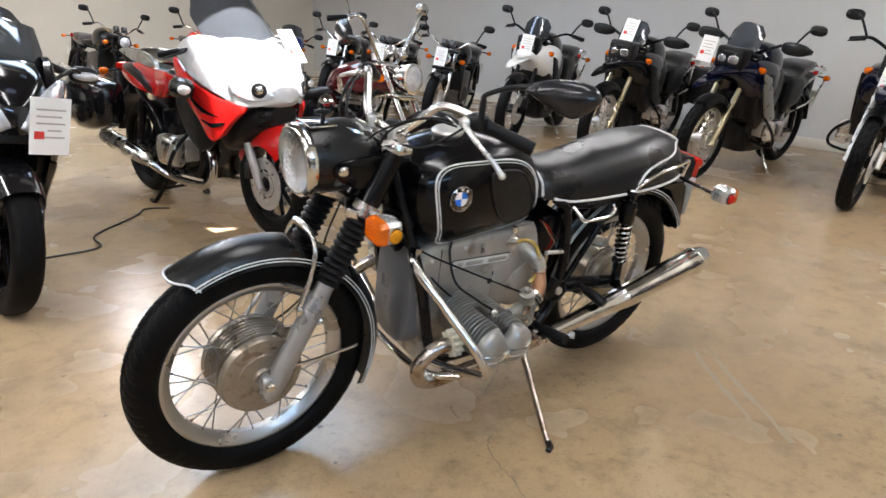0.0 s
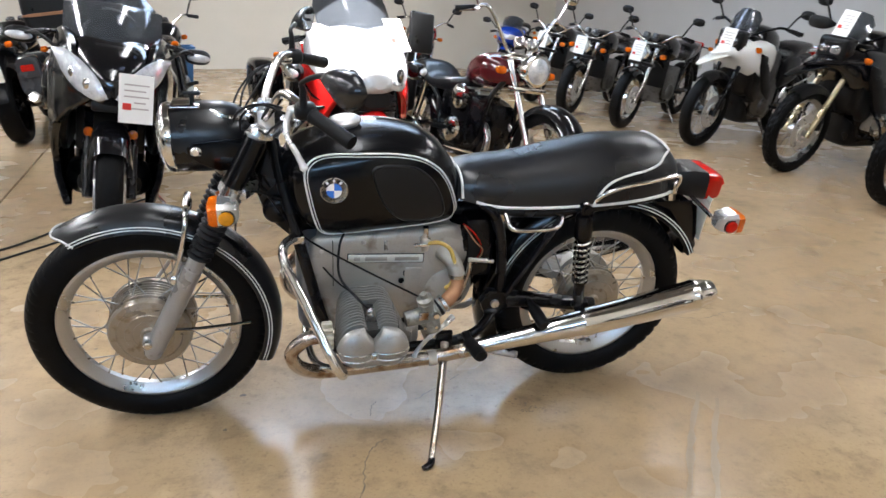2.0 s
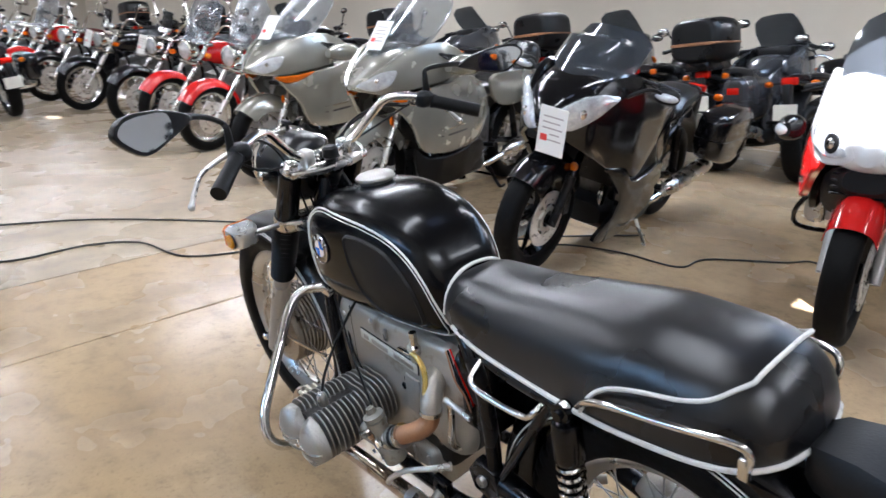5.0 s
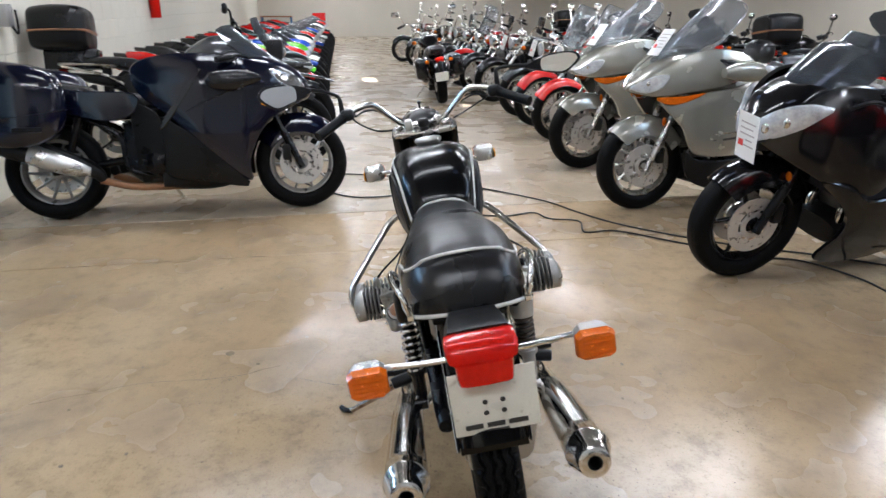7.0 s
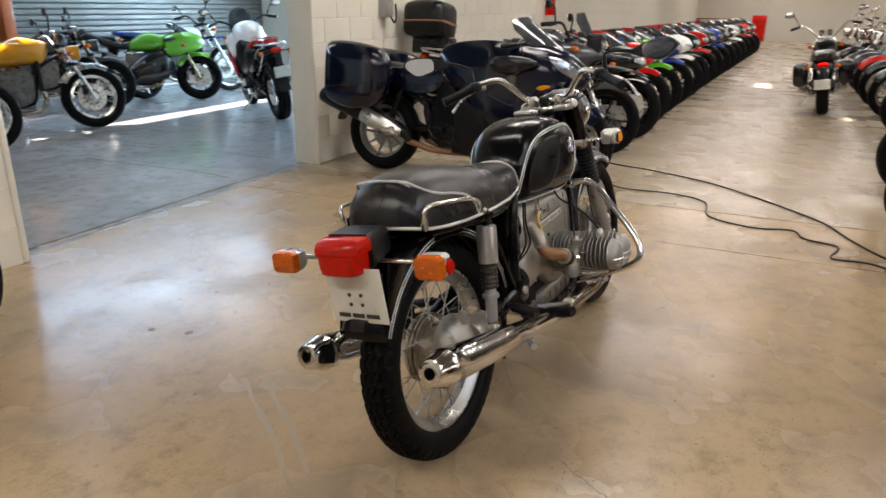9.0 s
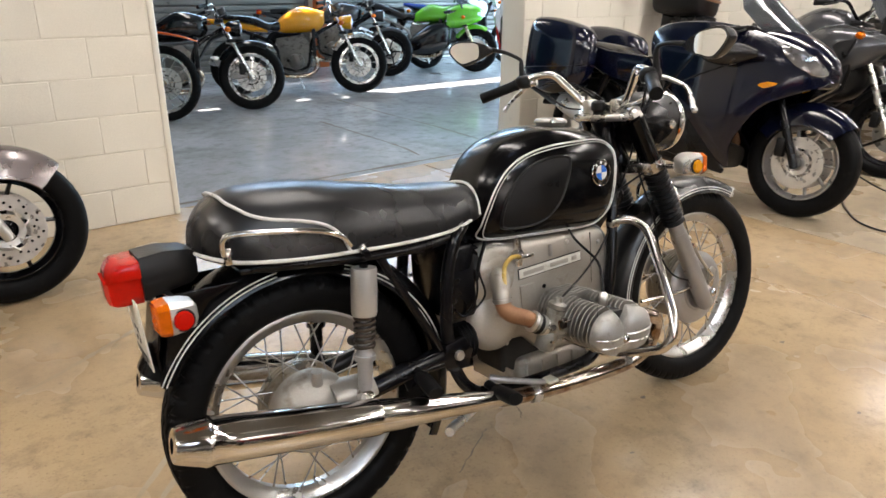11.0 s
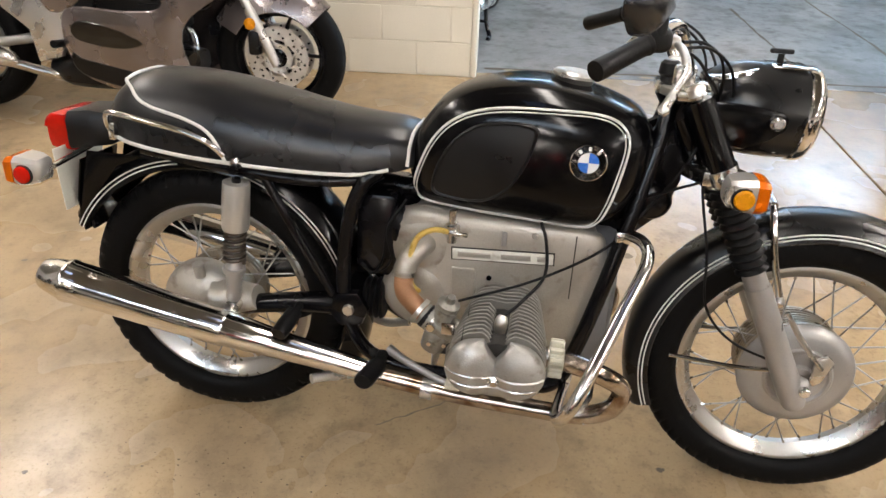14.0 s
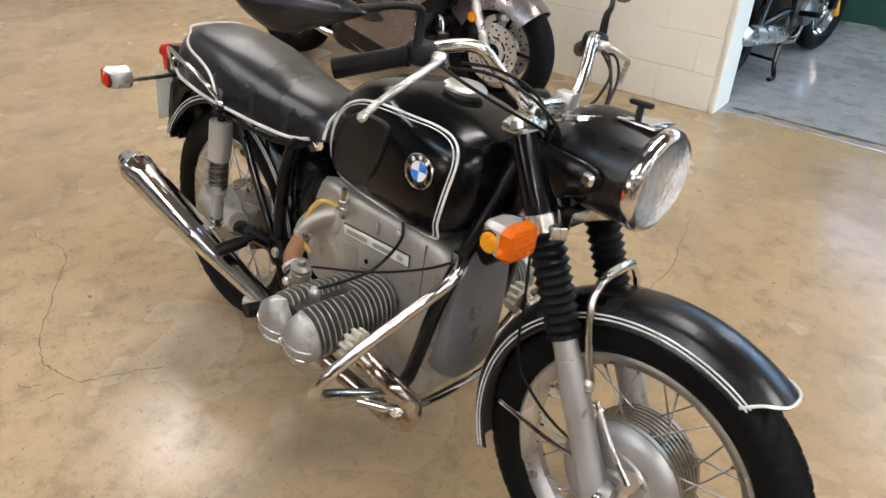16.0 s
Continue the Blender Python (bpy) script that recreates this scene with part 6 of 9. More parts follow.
# tube lamps, all out of view; those in the side room are added
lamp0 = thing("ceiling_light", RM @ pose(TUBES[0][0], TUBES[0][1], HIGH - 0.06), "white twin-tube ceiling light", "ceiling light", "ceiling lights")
part("housing", rbox((-1.22, -0.14, 0.0), (1.22, 0.14, 0.055), 0.012), WHITE, lamp0)
for y in (-0.06, 0.06):
    part("tube", tube([(-1.18, y, -0.012), (1.18, y, -0.012)], 0.013, 10), CARD, lamp0)
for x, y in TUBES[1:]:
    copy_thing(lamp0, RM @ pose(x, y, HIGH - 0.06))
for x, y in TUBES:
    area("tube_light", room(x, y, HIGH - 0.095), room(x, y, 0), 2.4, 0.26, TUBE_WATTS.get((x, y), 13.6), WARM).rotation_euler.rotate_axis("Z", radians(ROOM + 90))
area("side_door_daylight", room(9.48, 2.5, 1.4), room(2.0, 2.0, 0.4), 3.1, 2.6, 104, (0.46, 0.75, 1.0))
# Added lamp in an unseen strip window, for blue glare on the floor.
area("strip_window_daylight", room(3.35, 5.88, 3.28), room(2.0, 0.0, 0.6), 9.0, 0.42, 40, (0.42, 0.70, 1.0))

# cords on the floor
CORDS = [[(4.6, 1.15), (4.37, 0.83), (4.29, 0.49), (4.09, -0.01), (3.73, -0.47), (3.35, -0.85), (3.04, -1.02), (2.70, -1.25), (2.30, -1.72), (2.07, -2.15), (1.79, -2.56)],
         [(4.1, 1.0), (3.75, 0.75), (3.55, 0.51), (3.58, 0.14), (3.46, -0.11), (3.10, -0.21), (2.98, -0.49), (3.05, -0.71), (2.90, -0.79), (2.83, -0.97), (2.59, -0.95), (2.60, -1.15), (2.35, -1.45), (2.07, -1.80), (1.97, -2.02), (1.68, -2.17), (1.35, -2.22), (1.32, -2.46), (1.03, -2.76), (0.94, -2.90), (0.80, -2.85)]]
for c in CORDS:
    ob = part("extension_cord", tube([(x, y, 0.0065) for x, y in c], 0.0055, 7, 6), CORD)
    tagged(ob, "thin black extension cord lying loose on the floor", "cord", "cords on the floor")

# wall fittings and the far end
ob = thing("fire_extinguisher", RM @ pose(9.20, -0.06, 1.18), "red fire extinguisher hung on the block wall", "extinguisher")
part("bottle", lathe([(0.0, 0.0), (0.07, 0.0), (0.075, 0.02), (0.075, 0.36), (0.05, 0.42), (0.02, 0.44)], 20, "z"), RED, ob)
part("handle", rbox((-0.04, -0.015, 0.44), (0.04, 0.015, 0.50), 0.006), DARKPLAS, ob)
part("bracket", rbox((-0.03, 0.06, 0.1), (0.03, 0.085, 0.3), 0.003), DARKPLAS, ob)
ob = thing("wall_switch", RM @ pose(3.88, -0.03, 1.20), "grey wall socket box with black cables", "socket")
part("box", rbox((-0.06, -0.05, 0.0), (0.06, 0.05, 0.16), 0.006), GREYPAINT, ob)
part("cable", tube([(0.0, -0.04, 0.02), (0.06, -0.06, -0.05), (0.11, -0.05, 0.02), (0.10, -0.05, 0.12)], 0.008, 8), RUBBER, ob)
part("conduit", tube([(0.0, 0.03, 0.16), (0.0, 0.03, 2.2)], 0.012, 8), GREYPAINT, ob)
ob = thing("litter_bin", pose(2.05, -6.9, 0, 0, 0, 12), "blue plastic waste bin on the concrete floor", "bin")
part("body", loft([[Vector((a * w, b * w * 0.75, z)) for a, b in ((-1, -1), (1, -1), (1, 1), (-1, 1))] for w, z in ((0.15, 0.0), (0.205, 0.62), (0.225, 0.62), (0.225, 0.66), (0.20, 0.66), (0.15, 0.05))]), BINBLUE, ob)
part("rim", rbox((-0.232, -0.178, 0.625), (0.232, -0.168, 0.665), 0.003), BINBLUE, ob)
ob = thing("tool_cabinet", RM @ pose(30.6, -2.6, 0), "red tool cabinet at the end of the aisle", "cabinet")
part("body", rbox((-0.3, -0.28, 0.06), (0.3, 0.28, 1.05), 0.02), RED, ob)
for k in range(4):
    part("drawer", rbox((-0.312, -0.25, 0.12 + 0.22 * k), (-0.30, 0.25, 0.32 + 0.22 * k), 0.004), RED, ob)
for y in (-0.22, 0.22):
    part("wheel", lathe([(0.0, -0.02), (0.05, -0.02), (0.05, 0.02), (0.0, 0.02)], 16).off(0, y, 0.05), RUBBER, ob)
ob = thing("workbench", RM @ pose(31.2, 0.2 - 2.2, 0), "wooden workbench with blue legs", "bench")
part("top", rbox((-0.4, 0.55, 0.86), (0.4, 1.9, 0.92), 0.01), BROWN, ob)
for x in (-0.35, 0.35):
    for y in (0.6, 1.85):
        part("leg", rbox((x - 0.04, y - 0.04, 0), (x + 0.04, y + 0.04, 0.86), 0.006), BINBLUE, ob)

# ---- the other motorcycles ----
from mathutils.geometry import delaunay_2d_cdt


def paint(name, c, metal=0.0, rough=0.16):
    return mat(name, c, rough, metal, 0.12, 5, 300, 0.01, 0.7 if max(c) > 0.1 else 0.4, rvary=0.05)


P_RED, P_WHITE, P_BLACK = paint("red_gloss", (0.50, 0.010, 0.008)), paint("white_gloss", (0.80, 0.80, 0.78)), paint("black_gloss", (0.004, 0.004, 0.005))
P_SILVER, P_PLUM, P_NAVY = paint("silver_metallic", (0.36, 0.348, 0.30), 0.55, 0.25), paint("mauve_grey_metallic", (0.205, 0.176, 0.172), 0.7, 0.27), paint("navy_metallic", (0.002, 0.003, 0.013), 0.0, 0.14)
P_MAROON, P_BLUE, P_GREEN = paint("maroon_gloss", (0.085, 0.010, 0.012)), paint("blue_gloss", (0.012, 0.045, 0.30)), paint("green_gloss", (0.10, 0.42, 0.02))
P_GRANITE = paint("pale_silver_gloss", (0.60, 0.60, 0.605), 0.10, 0.26)
P_YELLOW, P_ORANGE, P_CHAR = paint("yellow_gloss", (0.80, 0.34, 0.010)), paint("orange_gloss", (0.70, 0.11, 0.012)), paint("charcoal_metallic", (0.06, 0.062, 0.068), 0.4, 0.25)
GREYTRIM = mat("grey_trim_plastic", (0.20, 0.20, 0.20), 0.4, 0, 0.1, 5, 200, 0.1)
GOLD = mat("gold_anodised_fork", (0.55, 0.47, 0.30), 0.3, 0.9, 0.1, 8, 200, 0.05)
LAMPC = mat("clear_lamp", (0.62, 0.64, 0.67), 0.10, 0.4, 0.35, 22, 90, 0.4, 0.8, rvary=0.05)
LAMPF = mat("faceted_lamp", (0.34, 0.34, 0.35), 0.12, 0.7, 0.6, 14, 26, 1.0, 0.8, rvary=0.08)
DISC = mat("steel_disc", (0.60, 0.58, 0.55), 0.36, 0.7, 0.12, 30, 200, 0.1)
CASTING = mat("dark_cast_engine", (0.13, 0.125, 0.118), 0.42, 0.7, 0.35, 10, 120, 0.4, dirt=(0.045, 0.04, 0.035), dirt_at=0.55)
SHARED = {}


def se(n, p=2.5):
    """Corners of a rounded square of half size 1."""
    return [(math.copysign(abs(math.cos(t)) ** (2 / p), math.cos(t)), math.copysign(abs(math.sin(t)) ** (2 / p), math.sin(t))) for t in np.linspace(0, 2 * math.pi, n, endpoint=False)]


def hull(rows, n=20, p=2.6):
    """A body along x from rows of (x, half width, low, high)."""
    q = smooth([np.array(r) for r in rows], 4)
    return loft([[Vector((float(x), float(w) * c, float(a + b) / 2 + float(b - a) / 2 * s)) for c, s in se(n, p)] for x, w, a, b in q])


def shield(rows, n=11, t=0.004):
    """A curved sheet from rows of (x, half width, z, bow)."""
    a = []
    for x, w, z, bow in rows:
        a.append([Vector((x - bow * u * u, w * u, z - 0.02 * u * u)) for u in np.linspace(-1, 1, n)])
    k, m = len(a), n
    v = [p for r in a for p in r] + [p + Vector((-t, 0, -t)) for r in a for p in r]
    f = []
    for i in range(k - 1):
        for j in range(m - 1):
            q = (i * m + j, i * m + j + 1, (i + 1) * m + j + 1, (i + 1) * m + j)
            f += [q, tuple(k * m + e for e in q[::-1])]
    for i in range(k - 1):
        f += [(i * m, (i + 1) * m, k * m + (i + 1) * m, k * m + i * m), (i * m + m - 1, k * m + i * m + m - 1, k * m + (i + 1) * m + m - 1, (i + 1) * m + m - 1)]
    for j in range(m - 1):
        f += [(j, k * m + j, k * m + j + 1, j + 1), ((k - 1) * m + j, (k - 1) * m + j + 1, k * m + (k - 1) * m + j + 1, k * m + (k - 1) * m + j)]
    return G(v, f)


def shell(line, wid, tall_, s, lift=0.0, bulge=0.012, thick=0.03):
    """A bodywork panel: an outline in x and z, laid on a body whose half width goes by x and z."""
    pts = [(float(q[0]), float(q[1])) for q in smooth(line, 4, True)]
    n = len(pts)
    cx_, cz_ = sum(p[0] for p in pts) / n, sum(p[1] for p in pts) / n
    turn = sum(pts[i - 1][0] * pts[i][1] - pts[i][0] * pts[i - 1][1] for i in range(n))
    out = np.array(pts)
    nor = np.roll(out, -1, 0) - np.roll(out, 1, 0)
    nor = np.stack((-nor[:, 1], nor[:, 0]), 1) * (1 if turn > 0 else -1)
    nor /= np.linalg.norm(nor, axis=1)[:, None] + 1e-9
    inner = out + nor * 0.007
    a, b = out, np.roll(out, -1, 0)

    def inset(x, z):
        """How far a place lies inside the outline; below zero outside."""
        p = np.array((x, z))
        t = np.clip(((p - a) * (b - a)).sum(1) / (((b - a) ** 2).sum(1) + 1e-12), 0, 1)
        d = float(np.sqrt((((a + (b - a) * t[:, None]) - p) ** 2).sum(1)).min())
        c = ((a[:, 1] > z) != (b[:, 1] > z)) & (x < (b[:, 0] - a[:, 0]) * (z - a[:, 1]) / (b[:, 1] - a[:, 1] + 1e-12) + a[:, 0])
        return d if int(c.sum()) % 2 else -d
    fill = [Vector((float(x), float(z))) for x, z in inner]
    lo_, hi_ = out.min(0), out.max(0)
    for x in np.arange(lo_[0], hi_[0], 0.03):
        for z in np.arange(lo_[1], hi_[1], 0.03):
            if inset(x, z) > 0.018:
                fill.append(Vector((float(x), float(z))))
    co, _, faces, *_ = delaunay_2d_cdt(fill, [], [list(range(n))], 1, 1e-5)

    def at(x, z, h):
        return (x, s * (lerp(wid, x) * lerp(tall_, z) + lift + h), z)
    v = [at(c[0], c[1], bulge * min(1.0, max(0.0, inset(c[0], c[1])) / 0.07) ** 0.6) for c in co]
    f = [tuple(q) for q in faces]
    k = len(v)
    for h, src in ((bulge * 0.25, inner), (-0.005, out), (-thick, out + nor * 0.006)):
        v += [at(float(x), float(z), h) for x, z in src]
    for r_ in range(2):
        f += [(k + r_ * n + i, k + r_ * n + (i + 1) % n, k + (r_ + 1) * n + (i + 1) % n, k + (r_ + 1) * n + i) for i in range(n)]
    return G(v, f)


def knobs(step):
    def g(s, t):
        k = (t * step / (2 * math.pi) + (0.5 if int(abs(s) * 3.2) % 2 else 0)) % 1
        return 0.008 if k < 0.35 or abs(abs(s) - 0.3) < 0.07 else 0.0
    return g


def ring_mesh(key, make, m):
    if key not in SHARED:
        SHARED[key] = mesh(key[0], make(), m)
    return SHARED[key]


def wheel(bike, name, x, R, r, half, kind, hub_m, wire_m=None, discs=1, knobby=False):
    c = Vector((x, 0, R))
    T = Matrix.Translation(c)
    w = part(name, ring_mesh((name, r, half, hub_m.name), lambda: rim(r - 0.022, r - 0.004, half * 0.62), hub_m), None, bike, place=T)
    part("tyre", ring_mesh(("tyre", R, r, half, knobby), lambda: tyre(R, r - 0.004, half, 150 if knobby else 72, knobs(34) if knobby else zigzag((-0.45, 0.45), 30, 0.003, 0.05)), TYRE), None, w, place=Matrix())
    if kind == "wire":
        me = ring_mesh(("spoke", r), lambda: tube([(0.04, 0.035, 0), (r - 0.024, 0.006, 0)], 0.0022, 5), CHROME)
        for i in range(28):
            part("spoke", me, None, w, place=Matrix.Rotation(2 * math.pi * i / 28 + (0.09 if i % 2 else -0.09), 4, "Y") @ Matrix.Diagonal((1, -1 if i % 2 else 1, 1, 1)))
    else:
        me = ring_mesh(("spoke", r, kind, hub_m.name), lambda: tube([(0.030, 0, 0.010, 0.020), (0.10, 0, 0.012, 0.016), (r - 0.03, 0, 0.004, 0.013), (r - 0.018, 0, 0, 0.016)], 0.016, 8, 3, flat=0.7), hub_m)
        n = 5 if kind == "cast" else 10
        for i in range(n):
            part("spoke", me, None, w, place=Matrix.Rotation(2 * math.pi * i / n, 4, "Y"))
    part("hub", ring_mesh(("hub", hub_m.name), lambda: lathe([(0.0, -0.075), (0.022, -0.075), (0.026, -0.05), (0.045, -0.045), (0.05, 0.0), (0.045, 0.045), (0.026, 0.05), (0.022, 0.075), (0.0, 0.075)], 22), hub_m), None, w, place=Matrix())
    me = ring_mesh(("brake_disc",), lambda: lathe([(0.085, -0.0025), (0.148, -0.0025), (0.148, 0.0025), (0.085, 0.0025)], 40, closed=True) + lathe([(0.045, -0.002), (0.07, -0.006), (0.07, 0.006), (0.045, 0.006)], 24, closed=True) + sum([tube([(0.06, 0, 0), (0.09, 0, 0.03)], 0.006, 6).at(Matrix.Rotation(2 * math.pi * i / 8, 4, "Y")) for i in range(8)], G()), DISC)
    for s in ((1, -1) if discs == 2 else (1,)):
        part("brake_disc", me, None, w, place=Matrix.Translation((0, s * 0.066, 0)))
    return w


def price_tag(bike, m4):
    """A hanging white card with a red square and bars of writing."""
    card = part("price_tag", ring_mesh(("price_tag",), lambda: rbox((-0.001, -0.065, -0.10), (0.001, 0.065, 0.10), 0.0008, 1), CARD), None, bike, "white hanging price card with a red square", place=m4)
    part("printed_square", ring_mesh(("printed_square",), lambda: rbox((0.0012, -0.050, -0.045), (0.0022, -0.018, -0.018), 0), REDINK), None, card, place=Matrix())
    for k in range(5):
        part("writing_bar", ring_mesh(("writing_bar", k), lambda: rbox((0.0012, -0.045 if k != 3 else -0.008, 0.055 - 0.024 * k), (0.0020, 0.048 - 0.012 * (k % 2), 0.061 - 0.024 * k), 0), GREYINK), None, card, place=Matrix())


def body_sheet(bike, L, wid):
    """Panels of one body: a maker of side panels on a common width."""
    tall_ = [(0.10, 0.72), (0.30, 0.90), (0.55, 1.0), (0.85, 1.0), (1.12, 0.84)]

    def panel(name, line, m, parent=None, lift=0.0, bulge=0.010, thick=0.03, label=""):
        for s in (1, -1):
            part(name, shell([(L + a, b) for a, b in line], [(L + a, b) for a, b in wid], tall_, s, lift, bulge, thick), m, parent or bike, label)
    return panel


def red_grey_body(bike, L, spec):
    """Broad grey nose over red flanks, black chin, dark screen."""
    panel = body_sheet(bike, L, [(-1.6, 0.12), (-1.0, 0.19), (-0.6, 0.27), (-0.35, 0.30), (-0.15, 0.265), (0.0, 0.205), (0.1, 0.125), (0.17, 0.045)])
    fr = part("fairing", hull([(L + 0.172, 0.03, 0.775, 0.830), (L + 0.12, 0.105, 0.745, 0.905), (L + 0.02, 0.185, 0.735, 1.02), (L - 0.14, 0.245, 0.75, 1.10), (L - 0.34, 0.26, 0.77, 1.09), (L - 0.48, 0.20, 0.80, 1.00)], 26, 2.8), P_GRANITE, bike, "pale silver upper fairing")
    panel("upper_side_panel", [(0.165, 0.800), (0.10, 0.755), (0.0, 0.752), (-0.12, 0.800), (-0.26, 0.855), (-0.42, 0.925), (-0.54, 0.99), (-0.50, 1.055), (-0.34, 1.095), (-0.14, 1.09), (0.0, 1.02), (0.10, 0.91)], P_GRANITE, fr)
    panel("side_panel", [(0.03, 0.745), (-0.05, 0.650), (-0.13, 0.565), (-0.20, 0.560), (-0.27, 0.655), (-0.40, 0.79), (-0.54, 0.90), (-0.56, 0.975), (-0.42, 0.910), (-0.25, 0.838), (-0.11, 0.785)], P_RED, bike, 0.004, 0.014, label="red side fairing")
    panel("side_vent", [(-0.10, 0.690), (-0.22, 0.700), (-0.34, 0.785), (-0.46, 0.875), (-0.36, 0.820), (-0.22, 0.735)], P_BLACK, bike, 0.020, 0.002, 0.012)
    panel("side_vent", [(-0.07, 0.660), (-0.15, 0.625), (-0.24, 0.665), (-0.15, 0.655)], P_BLACK, bike, 0.020, 0.002, 0.012)
    panel("knee_panel", [(-0.28, 0.66), (-0.22, 0.55), (-0.34, 0.47), (-0.52, 0.55), (-0.66, 0.72), (-0.62, 0.86), (-0.52, 0.885), (-0.40, 0.78)], DARKPLAS, bike, -0.035, 0.006)
    panel("tail_side", [(-0.74, 0.860), (-0.80, 0.745), (-1.00, 0.700), (-1.24, 0.755), (-1.46, 0.845), (-1.40, 0.890), (-1.10, 0.870)], P_RED, bike, -0.02, 0.008)
    panel("rear_cowl", [(-1.05, 0.880), (-1.30, 0.865), (-1.62, 0.915), (-1.72, 0.955), (-1.50, 0.975), (-1.20, 0.950)], P_SILVER, bike, -0.03, 0.006)
    panel("headlamp", [(0.150, 0.800), (0.075, 0.780), (-0.005, 0.815), (-0.045, 0.885), (0.035, 0.895), (0.110, 0.855)], LAMPC, fr, 0.016, 0.006, 0.020)
    for s in (1, -1):
        part("lamp_bowl", ball((L + 0.082, s * 0.128, 0.838), 0.040, 0.034, 0.036, 18, 12), CHROME, fr)
        part("lamp_ring", lathe([(0.030, 0.0), (0.037, 0.004), (0.040, 0.012), (0.034, 0.016)], 24, "x").at(pose(L + 0.096, s * 0.132, 0.838, 0, 0, s * 42)), DARKPLAS, fr)
        part("mirror", hull([(L - 0.36, 0.02, 0.80, 0.85), (L - 0.30, 0.055, 0.775, 0.885), (L - 0.22, 0.050, 0.78, 0.88), (L - 0.18, 0.02, 0.80, 0.86)], 16, 2.4).off(0, s * 0.375, 0), P_BLACK, bike)
        part("turn_signal", ball((L - 0.205, s * 0.392, 0.828), 0.035, 0.035, 0.030, 14, 8), LAMPC, bike)
        part("fork_reflector", ball((L - 0.092, s * 0.118, 0.585), 0.010, 0.012, 0.030, 12, 8), AMBER, bike)
    part("chin", hull([(L + 0.115, 0.075, 0.665, 0.75), (L + 0.01, 0.145, 0.60, 0.745), (L - 0.14, 0.19, 0.50, 0.72), (L - 0.26, 0.17, 0.46, 0.66)], 18, 3), DARKPLAS, bike, "black chin with grille")
    for k in range(4):
        part("grille_bar", rbox((L + 0.03, -0.12, 0.640 + 0.026 * k), (L + 0.085, 0.12, 0.648 + 0.026 * k), 0.002, 1), FRAME, bike)
    part("windscreen", shield([(L - 0.02, 0.20, 1.03, 0.15), (L - 0.12, 0.225, 1.12, 0.17), (L - 0.24, 0.225, 1.22, 0.16), (L - 0.33, 0.19, 1.31, 0.12), (L - 0.36, 0.13, 1.345, 0.07)]), SMOKE, bike, "dark smoked windscreen")
    part("dashboard", rbox((L - 0.52, -0.17, 0.95), (L - 0.26, 0.17, 1.06), 0.03, 2), DARKPLAS, bike)
    for s in (1, -1):
        case = part("pannier", hull([(-0.44, 0.05, 0.52, 0.72), (-0.42, 0.095, 0.46, 0.78), (-0.18, 0.115, 0.43, 0.80), (0.06, 0.10, 0.48, 0.77), (0.12, 0.04, 0.56, 0.72)], 20, 4).off(0, s * 0.30, 0), P_BLACK, bike)
        part("pannier_lamp", rbox((-0.446, s * 0.30 - 0.05, 0.66), (-0.42, s * 0.30 + 0.05, 0.715), 0.01), RED, case)


